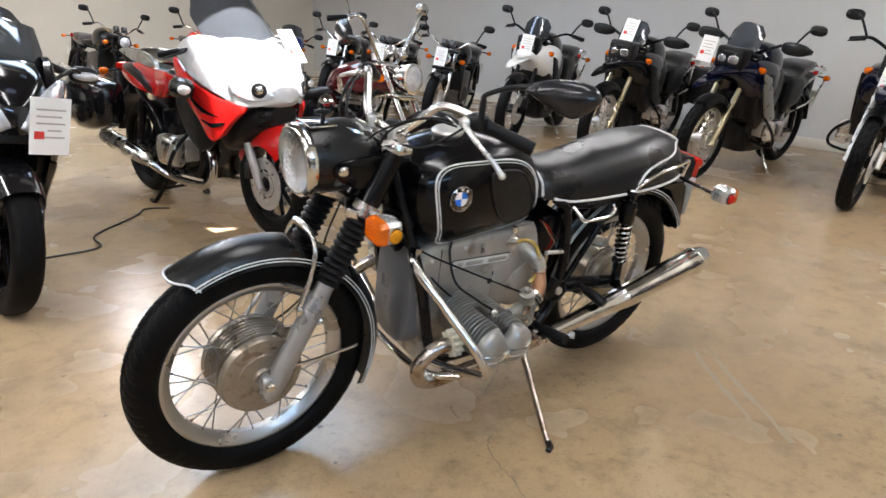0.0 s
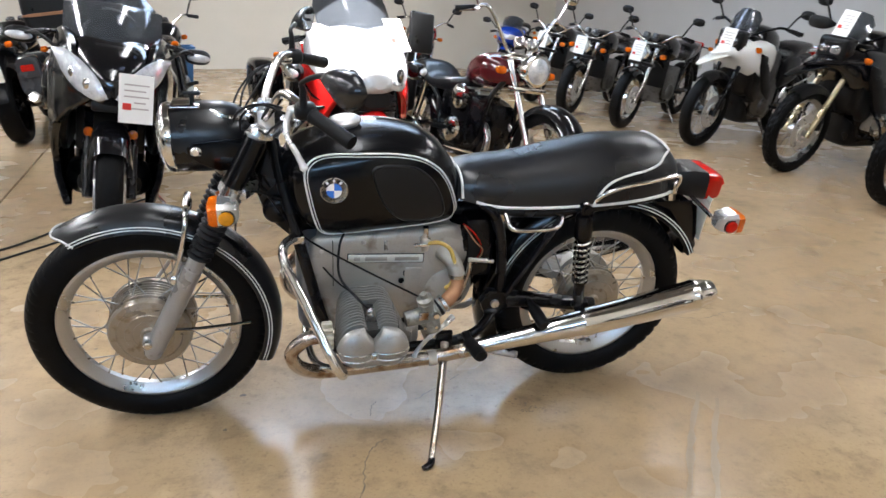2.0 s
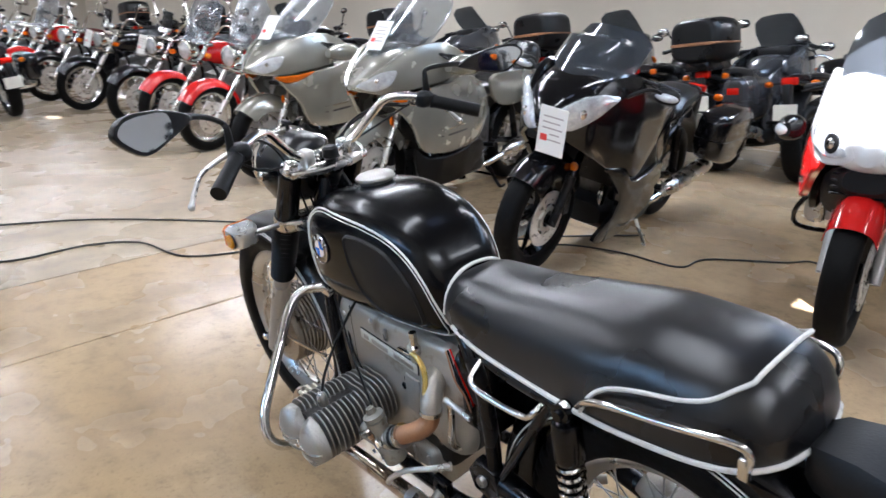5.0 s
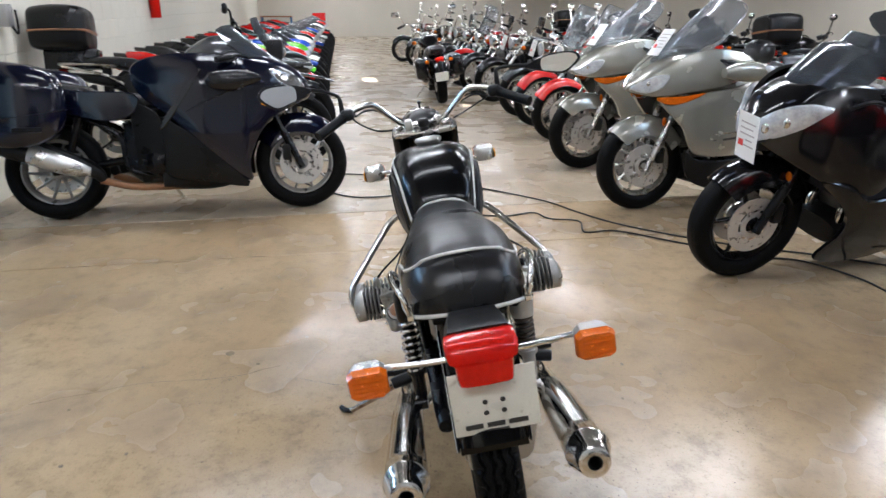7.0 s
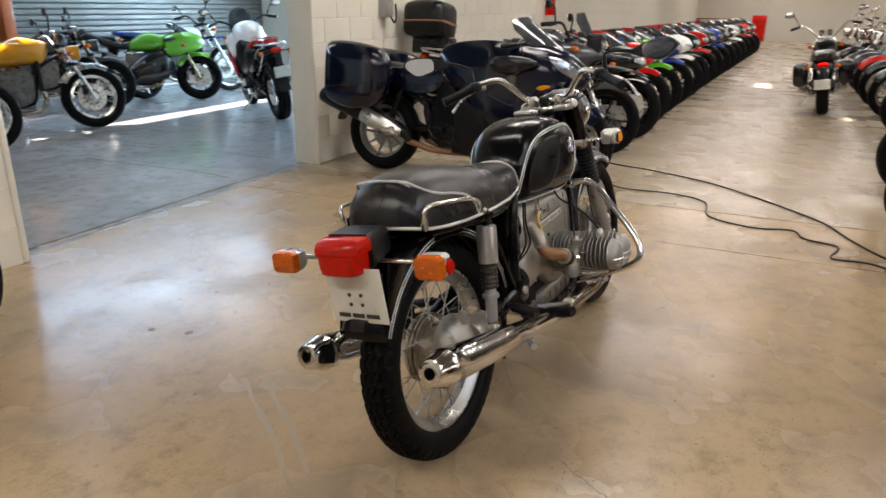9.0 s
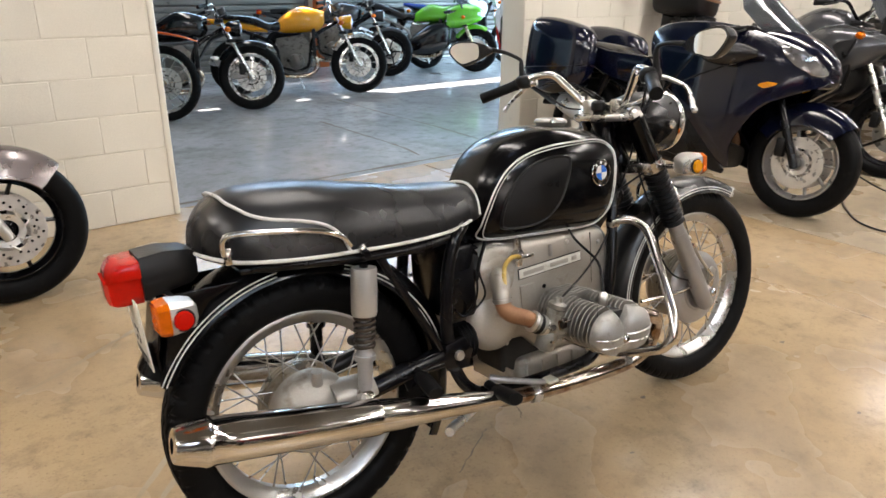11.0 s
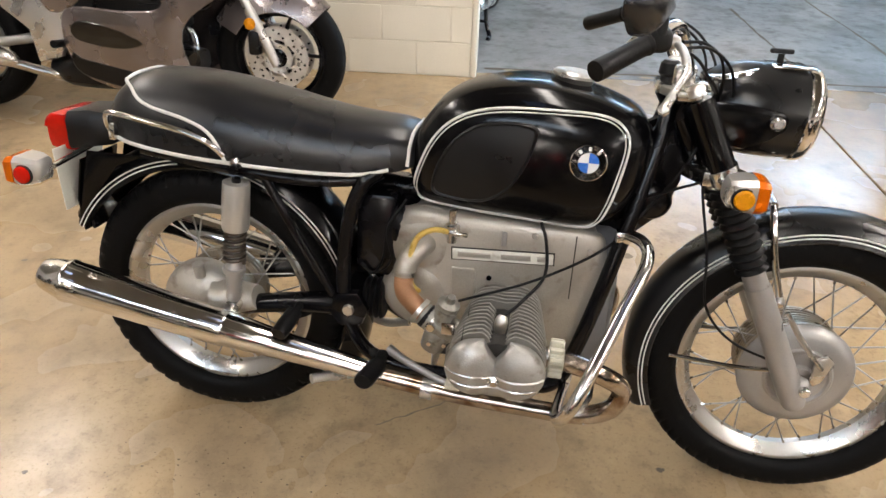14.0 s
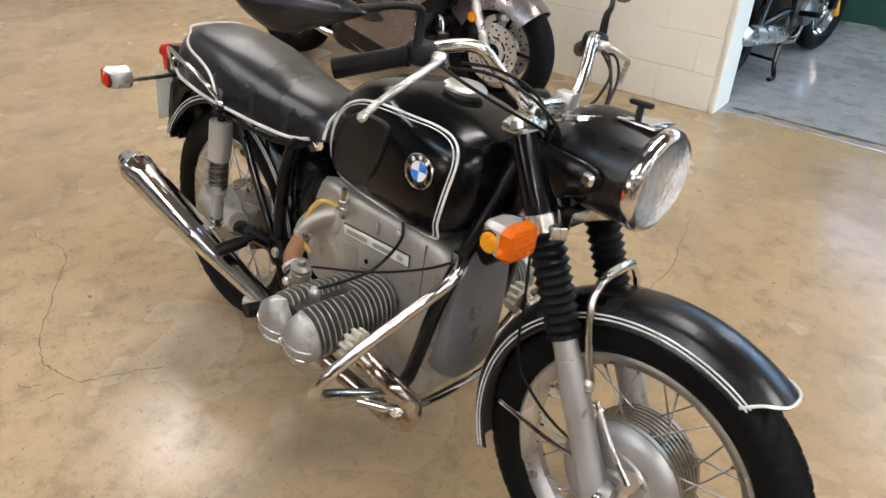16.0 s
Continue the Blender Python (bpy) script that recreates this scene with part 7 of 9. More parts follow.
def silver_body(bike, L, spec):
    """A long pointed silver fairing with broad flanks, amber wedges and a dark belly."""
    panel = body_sheet(bike, L, [(-2.0, 0.16), (-1.0, 0.22), (-0.7, 0.285), (-0.4, 0.305), (-0.2, 0.250), (0.0, 0.170), (0.1, 0.090), (0.155, 0.025)])
    fr = part("fairing", hull([(L + 0.158, 0.018, 0.822, 0.850), (L + 0.10, 0.080, 0.800, 0.900), (L, 0.150, 0.79, 0.985), (L - 0.16, 0.225, 0.78, 1.07), (L - 0.36, 0.265, 0.78, 1.08), (L - 0.54, 0.22, 0.80, 1.00)], 26, 2.6), P_SILVER, bike, "pointed silver nose fairing")
    panel("upper_side_panel", [(0.145, 0.830), (0.06, 0.795), (-0.06, 0.798), (-0.22, 0.830), (-0.40, 0.865), (-0.54, 0.905), (-0.66, 0.965), (-0.57, 1.050), (-0.38, 1.095), (-0.18, 1.065), (-0.02, 0.980), (0.08, 0.900)], P_SILVER, fr)
    panel("turn_signal", [(0.015, 0.788), (-0.03, 0.750), (-0.13, 0.752), (-0.27, 0.822), (-0.13, 0.800)], AMBER, fr, 0.014, 0.006, 0.014, "amber wedge signal")
    panel("lower_side_panel", [(0.0, 0.775), (-0.05, 0.705), (-0.15, 0.600), (-0.21, 0.470), (-0.30, 0.405), (-0.60, 0.400), (-0.86, 0.455), (-0.97, 0.62), (-0.90, 0.78), (-0.66, 0.885), (-0.44, 0.850), (-0.23, 0.812), (-0.08, 0.740)], P_SILVER, bike, 0.002, 0.014, label="broad silver lower fairing")
    panel("belly_panel", [(-0.20, 0.445), (-0.25, 0.25), (-0.46, 0.165), (-0.90, 0.200), (-1.00, 0.34), (-0.90, 0.425), (-0.60, 0.375), (-0.30, 0.375)], DARKPLAS, bike, -0.010, 0.008)
    panel("gill", [(-0.36, 0.525), (-0.37, 0.505), (-0.62, 0.520), (-0.62, 0.545)], DARKPLAS, bike, 0.016, 0.002, 0.010)
    panel("gill", [(-0.36, 0.565), (-0.37, 0.550), (-0.60, 0.565), (-0.60, 0.585)], CHROME, bike, 0.016, 0.002, 0.010)
    panel("headlamp", [(0.148, 0.838), (0.070, 0.812), (-0.010, 0.855), (-0.050, 0.930), (0.030, 0.925), (0.105, 0.880)], LAMPC, fr, 0.016, 0.006, 0.020)
    panel("tail_side", [(-1.05, 0.845), (-1.10, 0.68), (-1.30, 0.620), (-1.62, 0.66), (-1.86, 0.79), (-1.80, 0.86), (-1.40, 0.87)], P_SILVER, bike, -0.01, 0.010)
    for s in (1, -1):
        part("lamp_bowl", ball((L + 0.045, s * 0.118, 0.872), 0.034, 0.026, 0.032, 16, 10), CHROME, fr)
        part("mirror", hull([(L - 0.62, 0.03, 0.93, 0.99), (L - 0.56, 0.062, 0.895, 1.02), (L - 0.42, 0.060, 0.90, 1.02), (L - 0.32, 0.03, 0.925, 0.985)], 18, 2.4).off(0, s * 0.37, 0), P_SILVER, bike)
        part("mirror_glass", rbox((L - 0.628, s * 0.37 - 0.035, 0.935), (L - 0.622, s * 0.37 + 0.035, 0.985), 0.002), MIRRORG, bike)
        part("fork_reflector", ball((L - 0.092, s * 0.112, 0.62), 0.014, 0.012, 0.030, 12, 8), AMBER, bike)
        case = part("pannier", hull([(-0.46, 0.05, 0.50, 0.70), (-0.44, 0.10, 0.42, 0.76), (-0.18, 0.12, 0.38, 0.78), (0.10, 0.10, 0.44, 0.76), (0.16, 0.04, 0.52, 0.70)], 20, 4).off(0, s * 0.31, 0.02), P_SILVER, bike)
        part("case_seam", hull([(-0.465, 0.06, 0.616, 0.624), (-0.444, 0.103, 0.616, 0.624), (-0.18, 0.123, 0.616, 0.624), (0.10, 0.103, 0.616, 0.624), (0.165, 0.045, 0.616, 0.624)], 20, 4).off(0, s * 0.31, 0.02), DARKPLAS, case)
        part("pannier_lamp", rbox((-0.468, s * 0.31 - 0.05, 0.66), (-0.44, s * 0.31 + 0.05, 0.715), 0.01), RED, case)
    part("belly_pan", hull([(L - 0.30, 0.12, 0.20, 0.34), (L - 0.50, 0.21, 0.15, 0.36), (L - 0.95, 0.20, 0.15, 0.34), (L - 1.08, 0.14, 0.18, 0.28)], 16, 3), DARKPLAS, bike)
    part("windscreen", shield([(L - 0.02, 0.19, 1.00, 0.16), (L - 0.13, 0.225, 1.11, 0.18), (L - 0.27, 0.235, 1.23, 0.17), (L - 0.40, 0.22, 1.34, 0.14), (L - 0.46, 0.16, 1.40, 0.08)]), SCREEN, bike, "tall clear windscreen")
    part("screen_edge", tube([(L - 0.02 - 0.16, 0.19, 0.985), (L - 0.13 - 0.18, 0.228, 1.09), (L - 0.27 - 0.17, 0.238, 1.21), (L - 0.40 - 0.14, 0.222, 1.32), (L - 0.46 - 0.08, 0.16, 1.38), (L - 0.465, 0.0, 1.402), (L - 0.46 - 0.08, -0.16, 1.38), (L - 0.40 - 0.14, -0.222, 1.32), (L - 0.27 - 0.17, -0.238, 1.21), (L - 0.13 - 0.18, -0.228, 1.09), (L - 0.02 - 0.16, -0.19, 0.985)], 0.004, 6, 3), GREYTRIM, bike)
    part("dashboard", rbox((L - 0.54, -0.17, 0.94), (L - 0.28, 0.17, 1.06), 0.03, 2), DARKPLAS, bike)
    part("pillion_pad", hull([(-0.06, 0.12, 0.86, 0.98), (-0.12, 0.15, 0.84, 1.06), (-0.20, 0.14, 0.86, 1.06), (-0.24, 0.08, 0.90, 1.0)], 16, 3), VINYL, bike)


def navy_body(bike, L, spec):
    """A dark navy full fairing with slanted vents, black lower wedge and large panniers."""
    panel = body_sheet(bike, L, [(-2.0, 0.16), (-1.05, 0.20), (-0.9, 0.24), (-0.6, 0.29), (-0.35, 0.285), (-0.15, 0.225), (0.0, 0.135), (0.07, 0.05)])
    fr = part("fairing", hull([(L + 0.085, 0.02, 0.77, 0.83), (L + 0.05, 0.075, 0.74, 0.90), (L - 0.05, 0.15, 0.73, 0.98), (L - 0.20, 0.22, 0.72, 1.04), (L - 0.40, 0.25, 0.72, 1.05), (L - 0.56, 0.20, 0.76, 0.98)], 24, 2.6), P_NAVY, bike)
    panel("side_panel", [(0.06, 0.800), (0.07, 0.760), (-0.08, 0.680), (-0.19, 0.610), (-0.27, 0.50), (-0.33, 0.36), (-0.345, 0.225), (-0.60, 0.455), (-0.80, 0.645), (-0.99, 0.800), (-1.03, 0.960), (-0.90, 1.025), (-0.65, 1.045), (-0.41, 1.025), (-0.18, 0.970), (0.0, 0.895)], P_NAVY, bike, 0.004, 0.012)
    panel("lower_wedge", [(-0.825, 0.635), (-0.345, 0.210), (-0.60, 0.225), (-0.85, 0.270), (-0.865, 0.40)], DARKPLAS, bike, 0.000, 0.008, label="matt black lower fairing")
    panel("frame_plate", [(-1.05, 0.735), (-0.90, 0.680), (-0.86, 0.56), (-0.88, 0.41), (-1.04, 0.36), (-1.06, 0.50)], DARKPLAS, bike, -0.045, 0.004)
    for k in range(4):
        x, z = -0.70 + 0.068 * k, 0.690 + 0.030 * k
        panel("vent_slot", [(x, z), (x + 0.006, z - 0.014), (x + 0.105, z + 0.040), (x + 0.110, z + 0.056)], DARKPLAS, bike, 0.018, 0.002, 0.012)
    # Black strip drawn along the fairing's crease line.
    panel("fairing_crease", [(-0.86, 0.62), (-0.62, 0.92), (-0.60, 0.905), (-0.83, 0.60)], P_BLACK, bike, 0.018, 0.004, 0.012)
    panel("headlamp", [(0.055, 0.815), (0.0, 0.800), (-0.10, 0.850), (-0.17, 0.935), (-0.08, 0.930), (0.01, 0.880)], LAMPF, fr, 0.017, 0.006, 0.022)
    panel("turn_signal", [(-0.14, 0.735), (-0.20, 0.700), (-0.24, 0.720), (-0.19, 0.745)], AMBER2, bike, 0.018, 0.004, 0.012)
    panel("tail_side", [(-1.02, 0.800), (-1.06, 0.660), (-1.28, 0.640), (-1.62, 0.76), (-1.86, 0.86), (-1.78, 0.905), (-1.40, 0.830)], P_NAVY, bike, -0.01, 0.010)
    for s in (1, -1):
        pod = part("mirror", hull([(L - 0.56, 0.012, 0.855, 0.885), (L - 0.52, 0.040, 0.815, 0.920), (L - 0.40, 0.052, 0.800, 0.935), (L - 0.30, 0.040, 0.830, 0.925), (L - 0.22, 0.012, 0.865, 0.895)], 18, 2.2).off(0, s * 0.375, 0), MIRSHELL, bike)
        part("mirror_stem", tube([(L - 0.24, s * 0.24, 0.87), (L - 0.27, s * 0.34, 0.875)], 0.020, 10), P_NAVY, pod)
        case = part("pannier", hull([(-0.36, 0.05, 0.62, 0.92), (-0.34, 0.10, 0.54, 1.00), (-0.12, 0.125, 0.48, 1.00), (0.10, 0.10, 0.54, 0.95), (0.17, 0.04, 0.64, 0.86)], 24, 3.4).off(0, s * 0.30, 0), P_NAVY, bike)
        part("pannier_lid_seam", hull([(-0.364, 0.055, 0.618, 0.626), (-0.344, 0.103, 0.640, 0.648), (-0.12, 0.128, 0.664, 0.672), (0.10, 0.103, 0.690, 0.698), (0.174, 0.045, 0.706, 0.714)], 24, 3.4).off(0, s * 0.30, 0), DARKPLAS, case)
        part("pannier_handle", rbox((-0.10, s * 0.415 - 0.008, 0.58), (0.06, s * 0.415 + 0.008, 0.61), 0.006), DARKPLAS, case)
    for s in (-1,):
        part("muffler_sleeve", tube([(-0.02, s * 0.235, 0.42, 0.060), (-0.22, s * 0.245, 0.50, 0.066), (-0.42, s * 0.25, 0.575, 0.066), (-0.46, s * 0.25, 0.59, 0.050)], 0.06, 18, 3), DARKPLAS, bike)
        part("heat_shield", tube([(0.26, s * 0.225, 0.325, 0.030), (0.16, s * 0.235, 0.35, 0.056), (-0.02, s * 0.242, 0.425, 0.068), (-0.08, s * 0.245, 0.448, 0.062)], 0.06, 18, 3), WHITEMETAL, bike)
    part("windscreen", shield([(L - 0.06, 0.17, 0.97, 0.14), (L - 0.18, 0.205, 1.06, 0.16), (L - 0.30, 0.205, 1.15, 0.15), (L - 0.38, 0.17, 1.215, 0.11), (L - 0.40, 0.12, 1.24, 0.06)]), SMOKE, bike, "short smoked windscreen")
    part("dashboard", rbox((L - 0.54, -0.15, 0.92), (L - 0.30, 0.15, 1.03), 0.03, 2), DARKPLAS, bike)
    part("belly_pan", hull([(L - 0.42, 0.14, 0.20, 0.34), (L - 0.60, 0.19, 0.16, 0.36), (L - 0.90, 0.18, 0.17, 0.32)], 16, 3), DARKPLAS, bike)


def moto(spec):
    """A parked motorcycle with its rear wheel's foot at the origin, facing along x."""
    st, L, m1 = spec["style"], spec.get("L", 1.50), spec["paint"]
    m2, R = spec.get("second", m1), spec.get("R", 0.315)
    Rf = spec.get("Rf", R)
    bike = thing("motorcycle", Matrix(), spec["label"], "motorcycle", spec.get("group", "parked motorcycles"))
    wk = spec.get("wheel", "cast")
    hubm = spec.get("rims", GREYPAINT)
    knob = spec.get("knobby", False)
    rake = {"cruiser": 0.66, "dirt": 0.50, "adv": 0.50}.get(st, 0.46)
    fh = {"tourer": 0.05, "sport": 0.05}.get(st, 0.05)
    fw_ = wheel(bike, "front_wheel", L, Rf, Rf - {"cruiser": 0.09, "dirt": 0.075, "adv": 0.085}.get(st, 0.10), {"cruiser": 0.055, "dirt": 0.042, "adv": 0.052}.get(st, 0.058), wk, hubm, CHROME, 2 if st in ("tourer", "sport") else 1, knob)
    wheel(bike, "rear_wheel", 0, R, R - 0.10, {"cruiser": 0.072, "dirt": 0.055}.get(st, 0.078), wk, hubm, CHROME, 1, knob)
    zt = {"tourer": 0.92, "cruiser": 0.92, "dirt": 1.02, "adv": 1.03, "sport": 0.84, "naked": 0.88}[st]
    def fx(z):
        return L - 0.03 - (z - Rf) * rake + 0.02
    forkm = spec.get("fork", POLISH)
    for s in (1, -1):
        y = s * 0.098
        part("fork_leg", tube([(fx(Rf - 0.03), y, Rf - 0.03, 0.022), (fx(Rf + 0.22), y, Rf + 0.22, 0.026), (fx(Rf + 0.23), y, Rf + 0.23, 0.021), (fx(zt), y, zt, 0.021)], 0.022, 12, 2), forkm, bike)
        if st in ("tourer", "sport", "adv", "naked"):
            part("brake_caliper", rbox((fx(Rf + 0.08) - 0.075, y - 0.025 + s * 0.005, Rf + 0.02), (fx(Rf + 0.08) - 0.02, y + 0.02, Rf + 0.13), 0.012), DARKPLAS, bike)
    part("fork_yoke", rbox((fx(zt) - 0.05, -0.13, zt - 0.03), (fx(zt) + 0.035, 0.13, zt + 0.005), 0.012), DARKPLAS if st != "cruiser" else CHROME, bike)
    part("lower_yoke", rbox((fx(zt - 0.2) - 0.05, -0.13, zt - 0.22), (fx(zt - 0.2) + 0.035, 0.13, zt - 0.185), 0.012), DARKPLAS if st != "cruiser" else CHROME, bike)
    C = Vector((L, 0, Rf))
    if st == "dirt" or st == "adv":
        hi = Rf * 2 + (0.10 if st == "dirt" else 0.16)
        part("front_mudguard", hull([(L + 0.34, 0.02, hi - 0.07, hi - 0.055), (L + 0.20, 0.055, hi - 0.035, hi - 0.01), (L - 0.05, 0.075, hi, hi + 0.03), (L - 0.22, 0.06, hi - 0.03, hi)], 14), m2 if st == "dirt" else m1, bike)
    if st != "dirt":
        gm = spec.get("guard", m1)
        wide = 0.098 if st == "tourer" else 0.085 if st != "adv" else 0.07
        part("front_mudguard", bent_guard(C, Rf + 0.03, wide, 0.06 if st != "tourer" else 0.13, *((30, 165) if st == "cruiser" else (44, 150) if st == "tourer" else (60, 150)), n=20), gm if st != "adv" else DARKPLAS, bike)
    # frame, swing arm, engine
    for s in (1, -1):
        part("frame_tube", tube([(fx(zt - 0.1) - 0.03, s * 0.03, zt - 0.08), (L - 0.52, s * 0.12, 0.62), (L - 0.60, s * 0.13, 0.30), (0.50, s * 0.13, 0.30), (0.42, s * 0.14, 0.55), (0.05, s * 0.10, 0.72)], 0.018, 10, 4), FRAME if st != "sport" else GREYPAINT, bike)
        part("swing_arm", tube([(0.46, s * 0.12, 0.38), (0.2, s * 0.115, 0.34), (0, s * 0.11, R)], 0.024, 10, 3), spec.get("arm", FRAME), bike)
        part("shock_absorber", tube([(0.10, s * 0.135, 0.36), (0.20, s * 0.135, 0.66)], 0.026, 12), CHROME if st == "cruiser" else FRAME, bike)
    part("engine", prism([(0.45, 0.62), (0.75, 0.66), (L - 0.56, 0.58), (L - 0.52, 0.40), (L - 0.60, 0.24), (0.55, 0.22), (0.45, 0.30)], -0.14, 0.14, 0.03), spec.get("block", CASTING), bike)
    for s in (1, -1):
        part("clutch_cover" if s < 0 else "generator_cover", lathe([(0.0, 0.05), (0.05, 0.048), (0.085, 0.03), (0.095, 0.0), (0.0, 0.0)], 24).at(pose(0.66, s * 0.135, 0.36, 0, 0, 0 if s > 0 else 180)), CHROME if st == "cruiser" else spec.get("block", CASTING), bike)
        if spec.get("boxer"):
            part("cylinder", hull([(L - 0.78, 0.01, 0.36, 0.50), (L - 0.76, 0.05, 0.34, 0.52), (L - 0.60, 0.055, 0.34, 0.52), (L - 0.58, 0.01, 0.36, 0.50)], 16, 3).off(0, s * 0.27, 0), spec.get("head", POLISH), bike)
            part("cylinder_barrel", rbox((L - 0.77, min(s * 0.1, s * 0.24), 0.36), (L - 0.59, max(s * 0.1, s * 0.24), 0.50), 0.02), ALLOY, bike)
            part("head_guard", tube([(L - 0.55, s * 0.15, 0.60), (L - 0.52, s * 0.32, 0.46), (L - 0.58, s * 0.34, 0.32), (L - 0.8, s * 0.15, 0.26)], 0.012, 8, 4), FRAME, bike)
    if st == "cruiser":
        for k, (x, a) in enumerate(((0.60, 18), (0.86, -22))):
            cy = part("cylinder", rbox((-0.075, -0.075, 0.0), (0.075, 0.075, 0.26), 0.03, 3).at(pose(x, 0, 0.42, 0, a, 0)), ALLOY, bike)
            for j in range(7):
                part("fin", rbox((-0.095, -0.095, 0.02 + 0.033 * j), (0.095, 0.095, 0.028 + 0.033 * j), 0.003, 1).at(pose(x, 0, 0.42, 0, a, 0)), CHROME if j > 4 else ALLOY, cy)
        part("air_cleaner", lathe([(0.0, 0.05), (0.06, 0.045), (0.085, 0.03), (0.09, 0.0), (0.0, 0.0)], 24).at(pose(0.74, -0.15, 0.60, 0, 0, 180)), CHROME, bike)
    elif not spec.get("boxer"):
        part("radiator", rbox((L - 0.53, -0.17, 0.42), (L - 0.49, 0.17, 0.72), 0.008), DARKPLAS, bike)
    pipem = spec.get("pipe", CHROME if st in ("cruiser", "tourer") else RUST_CHROME)
    for s in ((1, -1) if st in ("cruiser", "tourer") else (-1,)):
        part("exhaust_pipe", tube([(L - 0.56, s * 0.10, 0.46), (L - 0.48, s * 0.11, 0.36), (L - 0.55, s * 0.12, 0.22), (0.55, s * 0.14, 0.20), (0.30, s * 0.18, 0.26)], 0.024, 12, 4), pipem, bike)
        up = spec["up"] if "up" in spec else {"dirt": 0.28, "adv": 0.20, "sport": 0.20}.get(st, 0.06)
        part("muffler", tube([(0.32, s * 0.18, 0.26, 0.026), (0.24, s * 0.20, 0.28 + up * 0.3, 0.05), (-0.16, s * 0.22, 0.30 + up, 0.056), (-0.26, s * 0.22, 0.31 + up * 1.15, 0.050), (-0.28, s * 0.22, 0.315 + up * 1.18, 0.034)], 0.05, 18, 2), CHROME if st in ("cruiser",) else spec.get("can", POLISH), bike)
    # tank and seat
    if st == "cruiser":
        tk = [(L - 0.36, 0.03, 0.76, 0.82), (L - 0.44, 0.11, 0.72, 0.88), (L - 0.60, 0.155, 0.69, 0.93), (L - 0.80, 0.13, 0.69, 0.90), (L - 0.94, 0.06, 0.70, 0.80), (L - 0.98, 0.02, 0.72, 0.76)]
        seat_rows = [(L - 0.88, 0.06, 0.66, 0.74), (L - 0.98, 0.13, 0.62, 0.73), (0.30, 0.16, 0.61, 0.71), (0.16, 0.15, 0.64, 0.80), (0.02, 0.13, 0.70, 0.82), (-0.16, 0.09, 0.70, 0.78)]
    elif st == "dirt":
        tk = [(L - 0.40, 0.04, 0.82, 0.90), (L - 0.48, 0.11, 0.72, 0.97), (L - 0.68, 0.13, 0.70, 0.98), (L - 0.84, 0.07, 0.76, 0.92)]
        seat_rows = [(L - 0.70, 0.05, 0.86, 0.95), (L - 0.85, 0.09, 0.80, 0.92), (0.25, 0.11, 0.78, 0.91), (-0.10, 0.09, 0.82, 0.93), (-0.20, 0.05, 0.86, 0.92)]
    else:
        up_ = -0.05 if st == "tourer" else 0.0
        tk = [(L - 0.38, 0.06, 0.78, 0.92), (L - 0.46, 0.17, 0.70, zt + 0.06 + up_), (L - 0.66, 0.19, 0.68, zt + 0.09 + up_), (L - 0.84, 0.13, 0.68, zt + up_), (L - 0.92, 0.07, 0.70, zt - 0.08)]
        zs = 0.88 if st == "adv" else 0.80
        seat_rows = [(L - 0.84, 0.09, zs - 0.10, zs + 0.02), (L - 0.96, 0.14, zs - 0.10, zs), (0.36, 0.17, zs - 0.10, zs), (0.22, 0.16, zs - 0.06, zs + 0.06), (0.0, 0.14, zs, zs + (0.08 if st != "sport" else 0.14)), (-0.18, 0.09, zs + 0.02, zs + (0.07 if st != "sport" else 0.15))]
    part("fuel_tank", hull(tk), m1 if st != "adv" else spec.get("tank", m1), bike)
    part("seat", hull(seat_rows, 18, 3), spec.get("seat", VINYL), bike)
    if st == "cruiser":
        part("rear_mudguard", bent_guard(Vector((0, 0, R)), R + 0.045, 0.10, 0.08, 5, 175, n=24), spec.get("guard", m1), bike)
        if spec.get("bags"):
            for s in (1, -1):
                part("saddlebag", rbox((-0.32, min(s * 0.17, s * 0.34), 0.40), (0.16, max(s * 0.17, s * 0.34), 0.68), 0.05, 3), spec["bags"], bike)
        if spec.get("backrest"):
            part("backrest", rbox((-0.02, -0.11, 0.80), (0.03, 0.11, 1.12), 0.03, 3).at(pose(-0.10, 0, 0.05, 0, -8, 0)), VINYL, bike)
    else:
        zb = 0.72 if st not in ("sport", "dirt") else 0.82
        part("tail_unit", hull([(0.36, 0.13, zb - 0.04, zb + 0.04), (0.10, 0.13, zb - 0.02, zb + 0.08), (-0.18, 0.09, zb + 0.04, zb + 0.11), (-0.30, 0.04, zb + 0.08, zb + 0.12)], 16, 3), m2 if st != "adv" else DARKPLAS, bike)
        part("rear_mudguard", hull([(-0.12, 0.09, zb - 0.06, zb + 0.02), (-0.28, 0.085, zb - 0.14, zb - 0.09), (-0.42, 0.07, zb - 0.34, zb - 0.30)], 12, 4), DARKPLAS, bike)
    zl = 0.80 if st != "cruiser" else 0.62
    part("tail_lamp", rbox((-0.37 if st != "cruiser" else -0.41, -0.06, zl), (-0.31 if st != "cruiser" else -0.34, 0.06, zl + 0.06), 0.015), RED, bike)
    part("licence_plate", rbox((-0.425, -0.09, zl - 0.26), (-0.42, 0.09, zl - 0.14), 0.002, 1), PLATEW, bike)
    part("plate_stay", rbox((-0.42, -0.03, zl - 0.22), (-0.34, 0.03, zl + 0.01), 0.01), DARKPLAS, bike)
    # handlebar
    wide = {"sport": 0.33, "cruiser": 0.43, "dirt": 0.41, "adv": 0.43}.get(st, 0.38)
